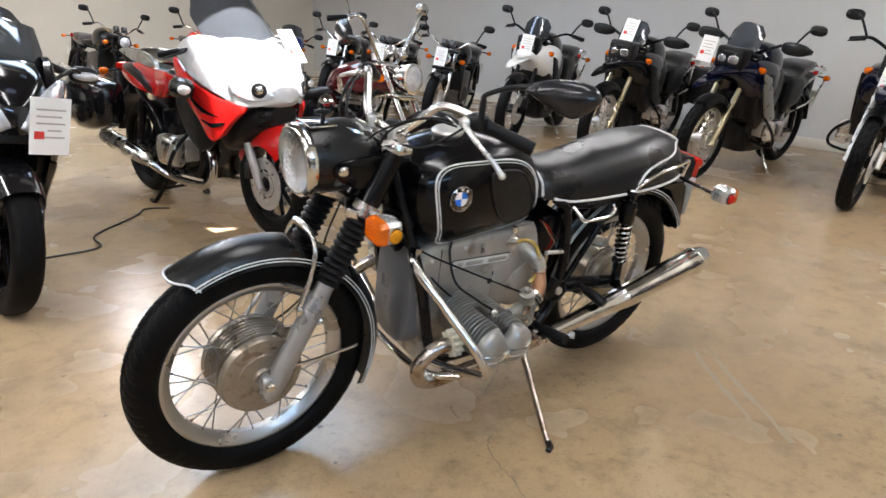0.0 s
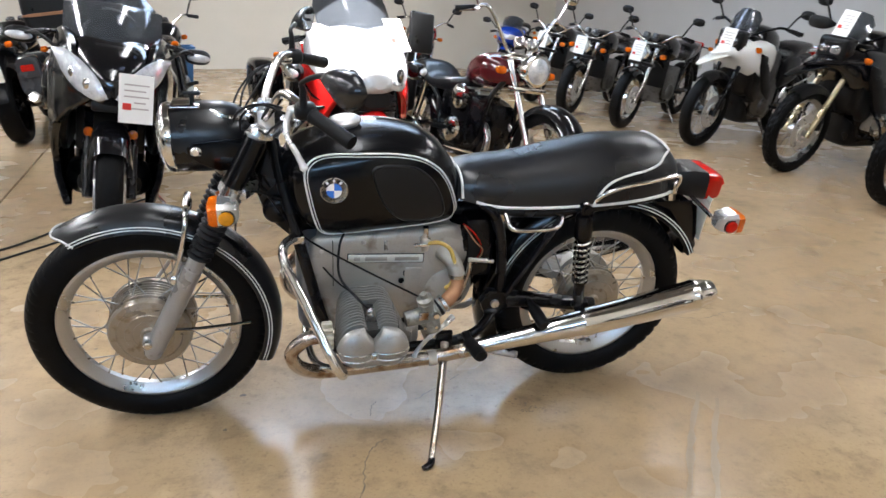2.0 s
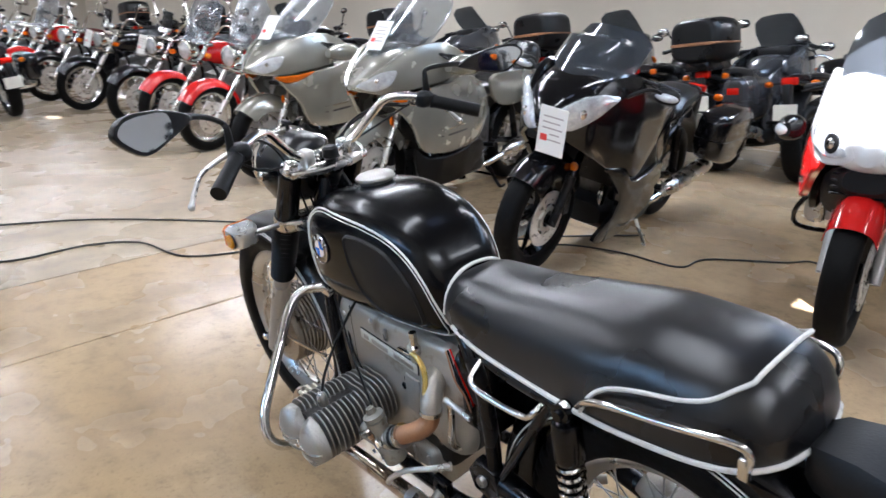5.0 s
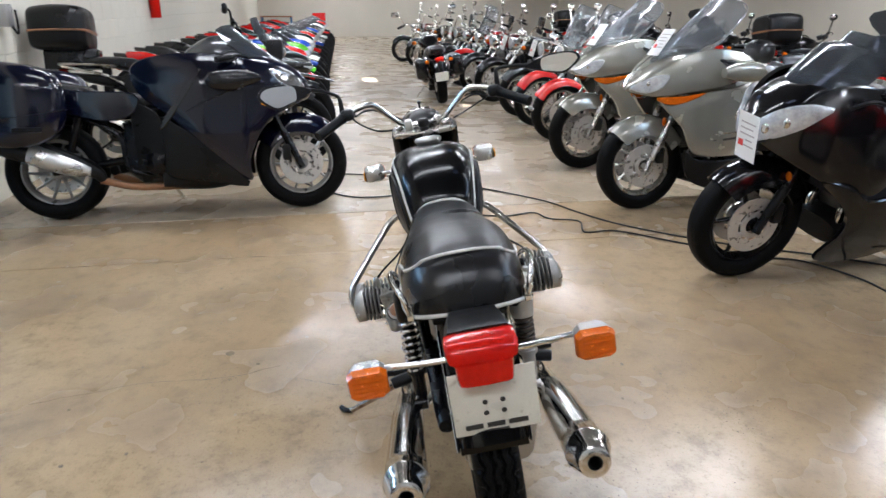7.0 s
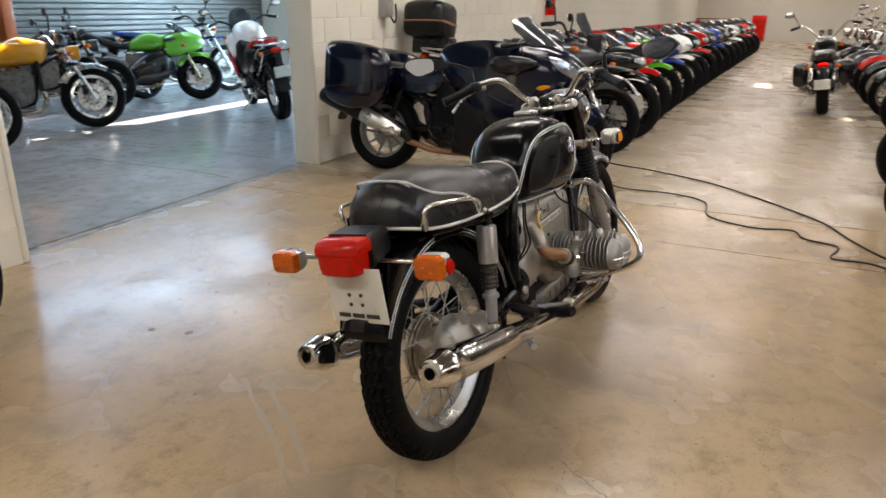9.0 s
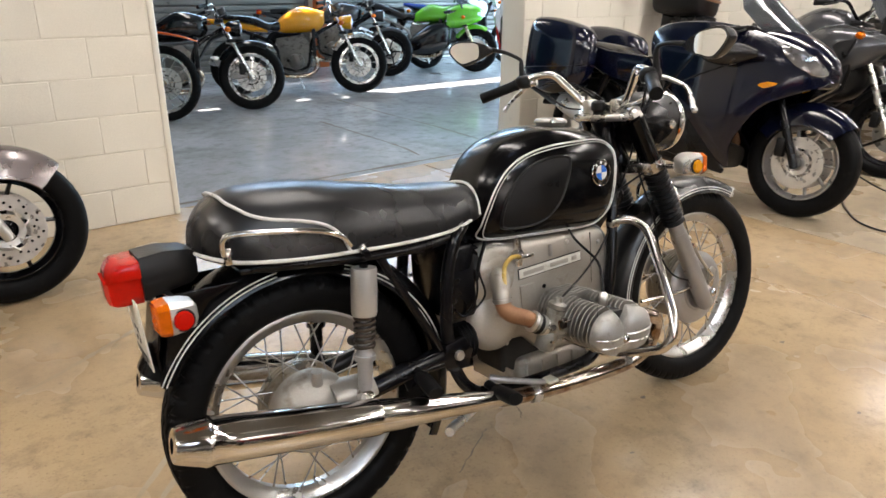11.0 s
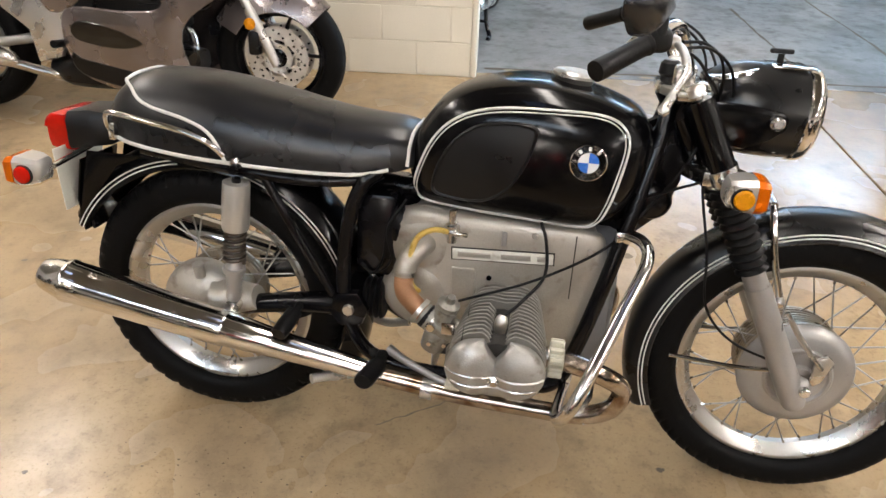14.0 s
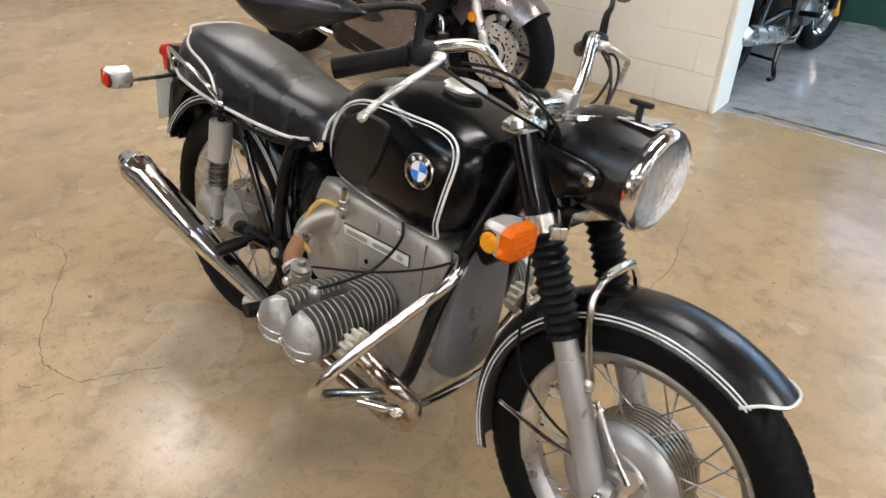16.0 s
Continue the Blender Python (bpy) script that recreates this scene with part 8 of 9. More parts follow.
    zh = zt + {"sport": -0.02, "cruiser": 0.20, "tourer": 0.10, "naked": 0.12, "adv": 0.11, "dirt": 0.15}.get(st, 0.12) + spec.get("ape", 0.0)
    bx = fx(zt) - 0.02
    hb = [(bx, 0.05, zt + 0.01), (bx - 0.01, 0.10, zt + 0.03), (bx - 0.03, wide * 0.62, zh), (bx - 0.10, wide * 0.8, zh - 0.01), (bx - 0.17, wide, zh - 0.03)]
    bar_ = part("handlebar", tube([(x, -y, z) for x, y, z in hb[::-1]] + hb, 0.012, 10, 4), CHROME if st in ("cruiser", "naked") else FRAME, bike)
    for s in (1, -1):
        part("grip", tube([(bx - 0.095, s * wide * 0.78, zh - 0.009), (bx - 0.172, s * (wide + 0.004), zh - 0.031)], 0.019, 12), RUBBER, bar_)
        part("lever", tube([(bx - 0.06, s * wide * 0.76, zh - 0.01), (bx - 0.06, s * wide * 0.9, zh - 0.025), (bx - 0.11, s * wide * 1.02, zh - 0.045)], 0.006, 6, 4), DARKPLAS if st != "cruiser" else CHROME, bar_)
        if spec.get("guards"):
            part("hand_guard", hull([(bx + 0.035, 0.025, zh - 0.060, zh + 0.010), (bx + 0.010, 0.095, zh - 0.065, zh + 0.035), (bx - 0.03, 0.115, zh - 0.055, zh + 0.025), (bx - 0.05, 0.110, zh - 0.04, zh + 0.010)], 16, 3).off(0, s * wide * 0.84, 0), DARKPLAS, bar_)
        if spec.get("mirrors", True) and not spec.get("body"):
            if st in ("tourer", "sport"):
                p0, p1 = Vector((L - 0.20, s * 0.22, zt + 0.02)), Vector((L - 0.30, s * 0.40, zt + 0.07 + (0.04 if st == "sport" else 0)))
            else:
                p0, p1 = Vector((bx - 0.08, s * wide * 0.74, zh)), Vector((bx - 0.12, s * (wide + 0.02), zh + (0.14 if st in ("adv", "dirt") else 0.17)))
            mr = part("mirror", ball(p1, 0.024, 0.066, 0.040, 16, 10, 2.5), DARKPLAS if st != "cruiser" else CHROME, bike)
            part("mirror_stem", tube([p0, p0.lerp(p1, 0.6) + Vector((0.02, 0, 0.04)), p1], 0.009, 8, 4), DARKPLAS if st != "cruiser" else CHROME, mr)
            part("mirror_glass", ball(p1 + Vector((-0.014, 0, 0)), 0.012, 0.058, 0.033, 14, 8, 2.5), MIRRORG, mr)
        # signals
        q = Vector((fx(zt - 0.08) + 0.03, s * 0.20, zt - 0.10)) if st != "tourer" else Vector((L - 0.06, s * 0.285, 0.74))
        if spec.get("body"):
            pass
        elif spec.get("vee"):
            part("turn_signal", ball((L - 0.285, s * 0.405, zt + 0.066), 0.020, 0.060, 0.022, 14, 8), LAMPC, bike)
        elif spec.get("wedge"):
            part("turn_signal", ball((L - 0.22, s * 0.225, 0.992), 0.05, 0.014, 0.016, 14, 8), AMBER, bike)
        elif st == "tourer":
            part("turn_signal", tube([(L + 0.055, s * 0.150, 0.742, 0.010), (L + 0.01, s * 0.190, 0.752, 0.026), (L - 0.08, s * 0.232, 0.775, 0.026), (L - 0.15, s * 0.258, 0.80, 0.006)], 0.02, 12, 4), spec.get("signal_m", AMBER), bike)
        else:
            part("turn_signal", ball(q, 0.03, 0.035, 0.026, 14, 8, 2.6), AMBER, bike)
            part("signal_stalk", tube([q, q - Vector((0.01, s * 0.10, 0))], 0.009, 6), DARKPLAS if st != "cruiser" else CHROME, bike)
        part("rear_signal", ball((-0.30, s * 0.17, zl + 0.01), 0.028, 0.03, 0.024, 12, 8, 2.6), AMBER, bike)
        part("rear_signal_stalk", tube([(-0.30, s * 0.16, zl + 0.01), (-0.28, s * 0.04, zl + 0.02)], 0.008, 6), DARKPLAS, bike)
        part("footrest", tube([(0.58, s * 0.14, 0.36), (0.57, s * 0.26, 0.37)], 0.018, 10), RUBBER, bike)
    # front end
    if spec.get("body"):
        spec["body"](bike, L, spec)
    elif st == "tourer":
        nose = spec.get("nose", m1)
        wedge = spec.get("wedge", False)
        fr = part("fairing", hull([(L + 0.062, 0.008, 0.760, 0.772), (L + 0.04, 0.045, 0.755, 0.825), (L - 0.02, 0.105, 0.76, 0.90), (L - 0.10, 0.150, 0.755, 0.975), (L - 0.22, 0.19, 0.70, 1.05), (L - 0.36, 0.21, 0.68, 1.05), (L - 0.50, 0.18, 0.70, 0.95)] if wedge else [(L + 0.135, 0.03, 0.79, 0.86), (L + 0.09, 0.10, 0.74, 0.93), (L, 0.165, 0.70, 1.00), (L - 0.15, 0.215, 0.69, 1.05), (L - 0.34, 0.235, 0.68, 1.03), (L - 0.50, 0.20, 0.70, 0.95)], 24, 3.0), nose, bike)
        if not wedge:
            part("intake_grille", rbox((L + 0.02, -0.085, 0.715), (L + 0.098, 0.085, 0.765), 0.012), DARKPLAS, fr)
        wid = [(L - 1.12, 0.20), (L - 0.9, 0.25), (L - 0.6, 0.285), (L - 0.35, 0.28), (L - 0.15, 0.24), (L, 0.185), (L + 0.09, 0.115), (L + 0.14, 0.05)]
        if wedge:
            wid = [(L - 1.12, 0.20), (L - 0.9, 0.25), (L - 0.6, 0.285), (L - 0.35, 0.275), (L - 0.2, 0.225), (L - 0.1, 0.172), (L, 0.088), (L + 0.06, 0.020)]
        tall_ = [(0.10, 0.70), (0.30, 0.90), (0.55, 1.0), (0.85, 1.0), (1.05, 0.88)]

        def side(line, s, lift=0.0, bulge=0.012, thick=0.03):
            return shell([(L + a, b) for a, b in line], wid, tall_, s, lift, bulge, thick)
        for s in (1, -1) if wedge else ():
            part("headlamp", side([(0.048, 0.770), (-0.050, 0.785), (-0.065, 0.845), (-0.135, 0.905), (-0.150, 0.975), (-0.090, 0.985), (-0.020, 0.915), (0.028, 0.850)], s, 0.006, 0.006, 0.012), LAMPF, fr)
            part("lamp_bowl", ball((L - 0.055, s * 0.128, 0.872), 0.030, 0.022, 0.034, 14, 8), CHROME, fr)
            part("upper_cowl", side([(-0.055, 0.790), (-0.075, 0.855), (-0.145, 0.915), (-0.165, 1.000), (-0.28, 1.055), (-0.45, 1.03), (-0.60, 0.95), (-0.74, 0.865), (-0.72, 0.80), (-0.50, 0.84), (-0.31, 0.84), (-0.15, 0.79)], s, -0.016, 0.006), nose, fr)
            part("side_panel", side([(-0.055, 0.775), (-0.12, 0.70), (-0.20, 0.61), (-0.33, 0.51), (-0.378, 0.42), (-0.365, 0.30), (-0.315, 0.16), (-0.55, 0.135), (-0.86, 0.20), (-0.95, 0.34), (-0.94, 0.49), (-0.86, 0.540), (-0.64, 0.535), (-0.475, 0.545), (-0.448, 0.60), (-0.50, 0.668), (-0.60, 0.742), (-0.71, 0.805), (-0.62, 0.868), (-0.45, 0.905), (-0.31, 0.878), (-0.18, 0.825)], s, 0.006, 0.014), m1, bike)
            # Black band laid where a gap between cowl and side panel looks dark.
            part("cowl_trim", side([(-0.93, 0.60), (-0.89, 0.74), (-0.78, 0.845), (-0.62, 0.925), (-0.45, 0.985), (-0.44, 0.955), (-0.62, 0.888), (-0.74, 0.812), (-0.84, 0.70), (-0.87, 0.60)], s, 0.006, 0.006), P_BLACK, bike)
            part("lower_vent", side([(-0.545, 0.395), (-0.66, 0.36), (-0.86, 0.385), (-0.90, 0.44), (-0.84, 0.485), (-0.66, 0.455)], s, 0.020, 0.003), P_BLACK, bike)
            part("panel_edge", side([(-0.44, 0.215), (-0.60, 0.26), (-0.85, 0.31), (-0.92, 0.33), (-0.89, 0.23), (-0.62, 0.165), (-0.48, 0.16)], s, 0.0215, 0.003), DARKPLAS, bike)
            part("side_vent", side([(-0.42, 0.66), (-0.42, 0.50), (-0.60, 0.48), (-0.92, 0.50), (-0.90, 0.66), (-0.70, 0.80), (-0.50, 0.72)], s, -0.035, 0.004), DARKPLAS, bike)
            for k in range(7):
                part("vent_slat", rbox((L - 0.560, s * 0.245 - 0.010, 0.560 + 0.017 * k), (L - 0.470 - 0.011 * max(0, k - 2), s * 0.245 + 0.010, 0.566 + 0.017 * k), 0.002, 1), FRAME, bike)
            part("engine_cover", tube([(L - 0.86, s * 0.235, 0.630, 0.012), (L - 0.85, s * 0.24, 0.632, 0.050), (L - 0.72, s * 0.245, 0.640, 0.053), (L - 0.715, s * 0.245, 0.640, 0.046), (L - 0.70, s * 0.245, 0.641, 0.053), (L - 0.60, s * 0.245, 0.645, 0.053), (L - 0.59, s * 0.24, 0.645, 0.012)], 0.05, 16, 2), WHITEMETAL, bike)
            for x0, x1 in ((-0.385, -0.325), (-0.310, -0.215)):
                part("writing_bar", side([(x0, 0.735 - 0.25 * (x0 + 0.385)), (x0, 0.708 - 0.25 * (x0 + 0.385)), (x1, 0.708 - 0.25 * (x1 + 0.385)), (x1, 0.735 - 0.25 * (x1 + 0.385))], s, 0.0195, 0.0006, 0.004), GREYTRIM, bike)
            part("frame_plate", prism([(0.28, 0.62), (0.50, 0.66), (0.62, 0.50), (0.56, 0.30), (0.44, 0.27), (0.42, 0.42), (0.30, 0.52)], s * 0.15, s * 0.19, 0.012), spec["plate"], bike)
            part("knee_panel", side([(-0.62, 0.78), (-0.74, 0.70), (-0.84, 0.56), (-1.02, 0.50), (-1.10, 0.62), (-0.98, 0.78), (-0.80, 0.86), (-0.66, 0.87)], s, -0.03), m1, bike)
            part("fork_reflector", lathe([(0.0, 0.010), (0.018, 0.009), (0.026, 0.005), (0.028, 0.0), (0.0, 0.0)], 24).at(pose(L - 0.107, s * 0.122, 0.478, 0, 0, 0 if s > 0 else 180)), AMBER2, bike)
            # Black dots on the disc stand for the dark of drilled holes.
            for k in range(30):
                r_, a_ = (0.100, 0.116, 0.132)[k % 3], 2 * math.pi * k / 30
                part("disc_hole", ring_mesh(("disc_hole",), lambda: lathe([(0.0, -0.0031), (0.0058, -0.0031), (0.0058, 0.0031), (0.0, 0.0031)], 8), FRAME), None, fw_, place=Matrix.Translation((r_ * math.cos(a_), s * 0.066, r_ * math.sin(a_))))
        for s in (1, -1) if not wedge else ():
            if spec.get("vee"):
                rows = [(L + 0.128, 0.016, 0.790, 0.010), (L + 0.116, 0.060, 0.816, 0.052), (L + 0.064, 0.130, 0.862, 0.074), (L - 0.020, 0.202, 0.915, 0.058), (L - 0.120, 0.248, 0.958, 0.010)]
                rows = [[float(c) for c in q] for q in smooth([np.array(q) for q in rows], 4)]
                part("headlamp", loft([[Vector((x + 0.016 * c, s * (y + 0.012 * c), z + h * w)) for c, w in se(12, 2.4)] for x, y, z, h in rows]), LAMPC, fr)
                for bx_, by_, bz_ in ((0.098, 0.100, 0.838), (0.040, 0.160, 0.878)):
                    part("lamp_bowl", ball((L + bx_, s * by_, bz_), 0.022, 0.022, 0.030, 14, 8), CHROME, fr)
            else:
                part("headlamp", tube([(L + 0.122, s * 0.022, 0.832, 0.024), (L + 0.098, s * 0.075, 0.842, 0.044), (L + 0.032, s * 0.130, 0.862, 0.044), (L - 0.06, s * 0.185, 0.900, 0.014)], 0.04, 16, 5), LAMPC, fr)
            if not spec.get("vee"):
                part("lamp_bezel", tube([(L + 0.126, s * 0.012, 0.790, 0.008), (L + 0.110, s * 0.08, 0.788, 0.010), (L + 0.040, s * 0.155, 0.806, 0.010), (L - 0.05, s * 0.205, 0.860, 0.006)], 0.01, 8, 4), spec.get("panel", DARKPLAS), fr)
            part("upper_side_panel", side([(0.11, 0.775), (0.03, 0.715), (-0.08, 0.655), (-0.19, 0.60), (-0.30, 0.595), (-0.45, 0.525), (-0.60, 0.66), (-0.74, 0.735), (-0.87, 0.80), (-0.82, 0.90), (-0.56, 0.98), (-0.28, 1.055), (-0.09, 1.03), (0.02, 0.93), (0.09, 0.85)], s), spec.get("upper", nose), fr)
            part("side_vent", side([(-0.24, 0.64), (-0.40, 0.46), (-0.60, 0.40), (-0.84, 0.46), (-0.86, 0.62), (-0.66, 0.76), (-0.44, 0.74)], s, -0.035, 0.004), DARKPLAS, bike)
            if spec.get("head"):
                part("engine_cover", tube([(L - 0.76, s * 0.245, 0.545, 0.012), (L - 0.74, s * 0.25, 0.55, 0.052), (L - 0.55, s * 0.255, 0.565, 0.052), (L - 0.53, s * 0.25, 0.565, 0.012)], 0.05, 14, 2), spec.get("head", DARKPLAS), bike)
            part("lower_side_panel", side([(-0.18, 0.60), (-0.33, 0.46), (-0.375, 0.35), (-0.30, 0.16), (-0.55, 0.14), (-0.86, 0.22), (-0.95, 0.34), (-0.94, 0.48), (-0.86, 0.545), (-0.64, 0.525), (-0.45, 0.505), (-0.32, 0.585)], s, 0.004), spec.get("lower", m1), bike)
            part("lower_vent", side([(-0.545, 0.395), (-0.66, 0.36), (-0.86, 0.385), (-0.90, 0.44), (-0.84, 0.485), (-0.66, 0.455)], s, 0.016, 0.003), P_BLACK, bike)
            if spec.get("plate"):
                part("frame_plate", prism([(0.28, 0.62), (0.50, 0.66), (0.62, 0.50), (0.56, 0.30), (0.44, 0.27), (0.42, 0.42), (0.30, 0.52)], s * 0.15, s * 0.19, 0.012), spec["plate"], bike)
            part("knee_panel", side([(-0.62, 0.78), (-0.74, 0.70), (-0.84, 0.56), (-1.02, 0.50), (-1.10, 0.62), (-0.98, 0.78), (-0.80, 0.86), (-0.66, 0.87)], s, -0.03), m1, bike)
            part("fork_reflector", ball((fx(Rf + 0.27) + 0.028, s * 0.10, Rf + 0.27), 0.008, 0.022, 0.024, 12, 8), AMBER, bike)
        part("belly_pan", hull([(L - 0.42, 0.16, 0.20, 0.32), (L - 0.60, 0.22, 0.14, 0.34), (L - 0.95, 0.21, 0.14, 0.32), (L - 1.10, 0.14, 0.18, 0.28)], 16, 3), DARKPLAS, bike)
        part("windscreen", shield([(L - 0.02, 0.20, 0.99, 0.16), (L - 0.12, 0.225, 1.09, 0.17), (L - 0.24, 0.225, 1.19, 0.16), (L - 0.34, 0.20, 1.28 + spec.get("tall", 0), 0.13), (L - 0.38, 0.15, 1.33 + spec.get("tall", 0), 0.08)]), spec.get("screen", SMOKE), bike, "tall windscreen")
        part("dashboard", rbox((L - 0.50, -0.16, 0.93), (L - 0.24, 0.16, 1.03), 0.03, 2), DARKPLAS, bike)
        if spec.get("cases", True):
            for s in (1, -1):
                case = part("pannier", hull([(-0.44, 0.05, 0.52, 0.72), (-0.42, 0.095, 0.46, 0.78), (-0.18, 0.115, 0.43, 0.80), (0.06, 0.10, 0.48, 0.77), (0.12, 0.04, 0.56, 0.72)], 20, 4).off(0, s * 0.30, 0), spec.get("case_m", m1), bike)
                part("pannier_lamp", rbox((-0.445, s * 0.30 - 0.05, 0.66), (-0.42, s * 0.30 + 0.05, 0.715), 0.01), RED, case)
                part("case_seam", hull([(-0.445, 0.06, 0.606, 0.614), (-0.424, 0.098, 0.606, 0.614), (-0.18, 0.118, 0.606, 0.614), (0.06, 0.103, 0.606, 0.614), (0.122, 0.045, 0.606, 0.614)], 20, 4).off(0, s * 0.30, 0), DARKPLAS, case)
    elif st == "sport":
        fr = part("fairing", hull([(L + 0.10, 0.03, 0.76, 0.82), (L + 0.06, 0.11, 0.71, 0.88), (L - 0.06, 0.17, 0.66, 0.93), (L - 0.24, 0.21, 0.60, 0.94), (L - 0.42, 0.20, 0.60, 0.88)], 22, 2.6), m1, bike)
        part("headlamp", hull([(L + 0.115, 0.02, 0.765, 0.80), (L + 0.085, 0.10, 0.75, 0.83), (L + 0.02, 0.14, 0.75, 0.84)], 16, 3), LAMPC, fr)
        part("lower_fairing", hull([(L - 0.36, 0.05, 0.44, 0.62), (L - 0.42, 0.18, 0.30, 0.70), (L - 0.66, 0.22, 0.20, 0.68), (L - 0.96, 0.19, 0.20, 0.46), (L - 1.10, 0.10, 0.24, 0.36)], 20, 3), m2, bike)
        part("windscreen", shield([(L - 0.03, 0.12, 0.90, 0.10), (L - 0.14, 0.15, 0.98, 0.12), (L - 0.26, 0.14, 1.05, 0.10), (L - 0.30, 0.10, 1.07, 0.06)]), SMOKE, bike)
    elif st == "adv":
        part("beak", hull([(L + 0.16, 0.02, 0.86, 0.885), (L + 0.02, 0.06, 0.86, 0.91), (L - 0.14, 0.13, 0.82, 0.96), (L - 0.30, 0.23, 0.68, 1.00), (L - 0.52, 0.25, 0.62, 1.02), (L - 0.68, 0.20, 0.66, 0.98)], 18, 3), m1, bike)
        part("tank_body", hull([(L - 0.24, 0.06, 0.60, 0.84), (L - 0.34, 0.17, 0.50, 0.90), (L - 0.56, 0.21, 0.46, 0.96), (L - 0.80, 0.19, 0.52, 0.96), (L - 0.94, 0.12, 0.60, 0.88)], 18, 3), DARKPLAS, bike)
        part("skid_plate", hull([(L - 0.46, 0.08, 0.30, 0.46), (L - 0.54, 0.13, 0.20, 0.42), (L - 0.92, 0.13, 0.18, 0.28)], 14, 4), DARKPLAS, bike)
        fr = part("headlamp_cowl", rbox((L - 0.22, -0.12, 0.90), (L - 0.08, 0.12, 1.08), 0.03, 3), DARKPLAS, bike)
        part("headlamp", ball((L - 0.085, 0.045, 0.985), 0.030, 0.046, 0.040, 18, 10, 2.6), LAMPF, fr)
        part("headlamp", ball((L - 0.085, -0.050, 0.985), 0.028, 0.038, 0.034, 18, 10, 2.6), LAMPF, fr)
        part("brow", hull([(L - 0.06, 0.03, 1.025, 1.04), (L - 0.10, 0.10, 1.03, 1.06), (L - 0.20, 0.13, 1.04, 1.08)], 14, 3), DARKPLAS, fr)
        for s in (1, -1):
            part("side_shroud", prism([(L - 0.30, 0.91), (L - 0.42, 0.88), (L - 0.70, 0.53), (L - 0.66, 0.46), (L - 0.52, 0.54), (L - 0.34, 0.78)], s * 0.225, s * 0.250, 0.010), spec.get("shroud", GREYPAINT), bike)
            part("radiator_cowl", prism([(L - 0.30, 0.80), (L - 0.44, 0.74), (L - 0.56, 0.50), (L - 0.48, 0.44), (L - 0.34, 0.56)], s * 0.13, s * 0.215, 0.016), DARKPLAS, bike)
            part("rack_tube", tube([(0.30, s * 0.13, 0.62), (0.02, s * 0.15, 0.80), (-0.32, s * 0.13, 0.88)], 0.010, 8, 3), POLISH, bike)
            part("rack_tube", tube([(0.24, s * 0.14, 0.52), (-0.10, s * 0.17, 0.62), (-0.32, s * 0.15, 0.80)], 0.009, 8, 3), POLISH, bike)
            part("side_cover", hull([(0.52, 0.02, 0.58, 0.80), (0.46, 0.05, 0.54, 0.84), (0.24, 0.05, 0.60, 0.84), (0.14, 0.02, 0.70, 0.82)], 14, 3).off(0, s * 0.14, 0), DARKPLAS, bike)
        part("gearbox", hull([(0.62, 0.10, 0.30, 0.52), (0.50, 0.14, 0.26, 0.56), (0.34, 0.13, 0.28, 0.54), (0.26, 0.08, 0.32, 0.48)], 16, 3), spec.get("block", CASTING), bike)
        part("rear_wheel_guard", bent_guard(Vector((0, 0, R)), R + 0.05, 0.08, 0.05, 60, 170, n=16), DARKPLAS, bike)
        if spec.get("screen", SMOKE):
            part("windscreen", shield([(L - 0.15, 0.11, 1.04, 0.06), (L - 0.20, 0.135, 1.12, 0.07), (L - 0.25, 0.135, 1.21, 0.07), (L - 0.28, 0.09, 1.27, 0.05)]), spec.get("screen", SMOKE), bike)
        part("luggage_rack", tube([(0.10, 0.13, 0.88), (-0.30, 0.12, 0.90), (-0.36, 0.0, 0.90), (-0.30, -0.12, 0.90), (0.10, -0.13, 0.88)], 0.011, 8, 4), POLISH, bike)
        if spec.get("cases"):
            for s in (1, -1):
                part("pannier", rbox((-0.38, min(s * 0.21, s * 0.42), 0.48), (0.08, max(s * 0.21, s * 0.42), 0.84), 0.02, 2), spec["cases"], bike)
    else:
        lampx = fx(zt - 0.08) + 0.10
        big = 0.095 if st == "cruiser" else 0.078
        hl = part("headlight", lathe([(0.0, -0.12), (big * 0.5, -0.105), (big * 0.9, -0.06), (big, 0.0), (big, 0.03), (big * 1.06, 0.035), (big * 1.05, 0.05), (big * 0.95, 0.055)], 28, "x").off(lampx, 0, zt - 0.08), CHROME if st == "cruiser" or spec.get("chrome") else m1, bike)
        part("lens", lathe([(big * 0.95, 0.05), (big * 0.6, 0.068), (0.0, 0.078)], 24, "x").off(lampx, 0, zt - 0.08), LAMPC, hl)
        if spec.get("screen"):
            part("windscreen", shield([(lampx + 0.02, 0.16, zt + 0.02, 0.10), (lampx - 0.05, 0.24, zt + 0.18, 0.12), (lampx - 0.13, 0.22, zt + 0.38, 0.10), (lampx - 0.17, 0.15, zt + 0.46, 0.06)]), spec["screen"], bike)
        for s in (1, -1):
            part("gauge", lathe([(0.0, 0.03), (0.036, 0.03), (0.04, 0.02), (0.038, -0.03), (0.0, -0.03)], 18, "z").at(pose(bx + 0.05, s * 0.05, zt + 0.08, 0, -25, 0)), DIAL if st != "cruiser" else CHROME, bike)
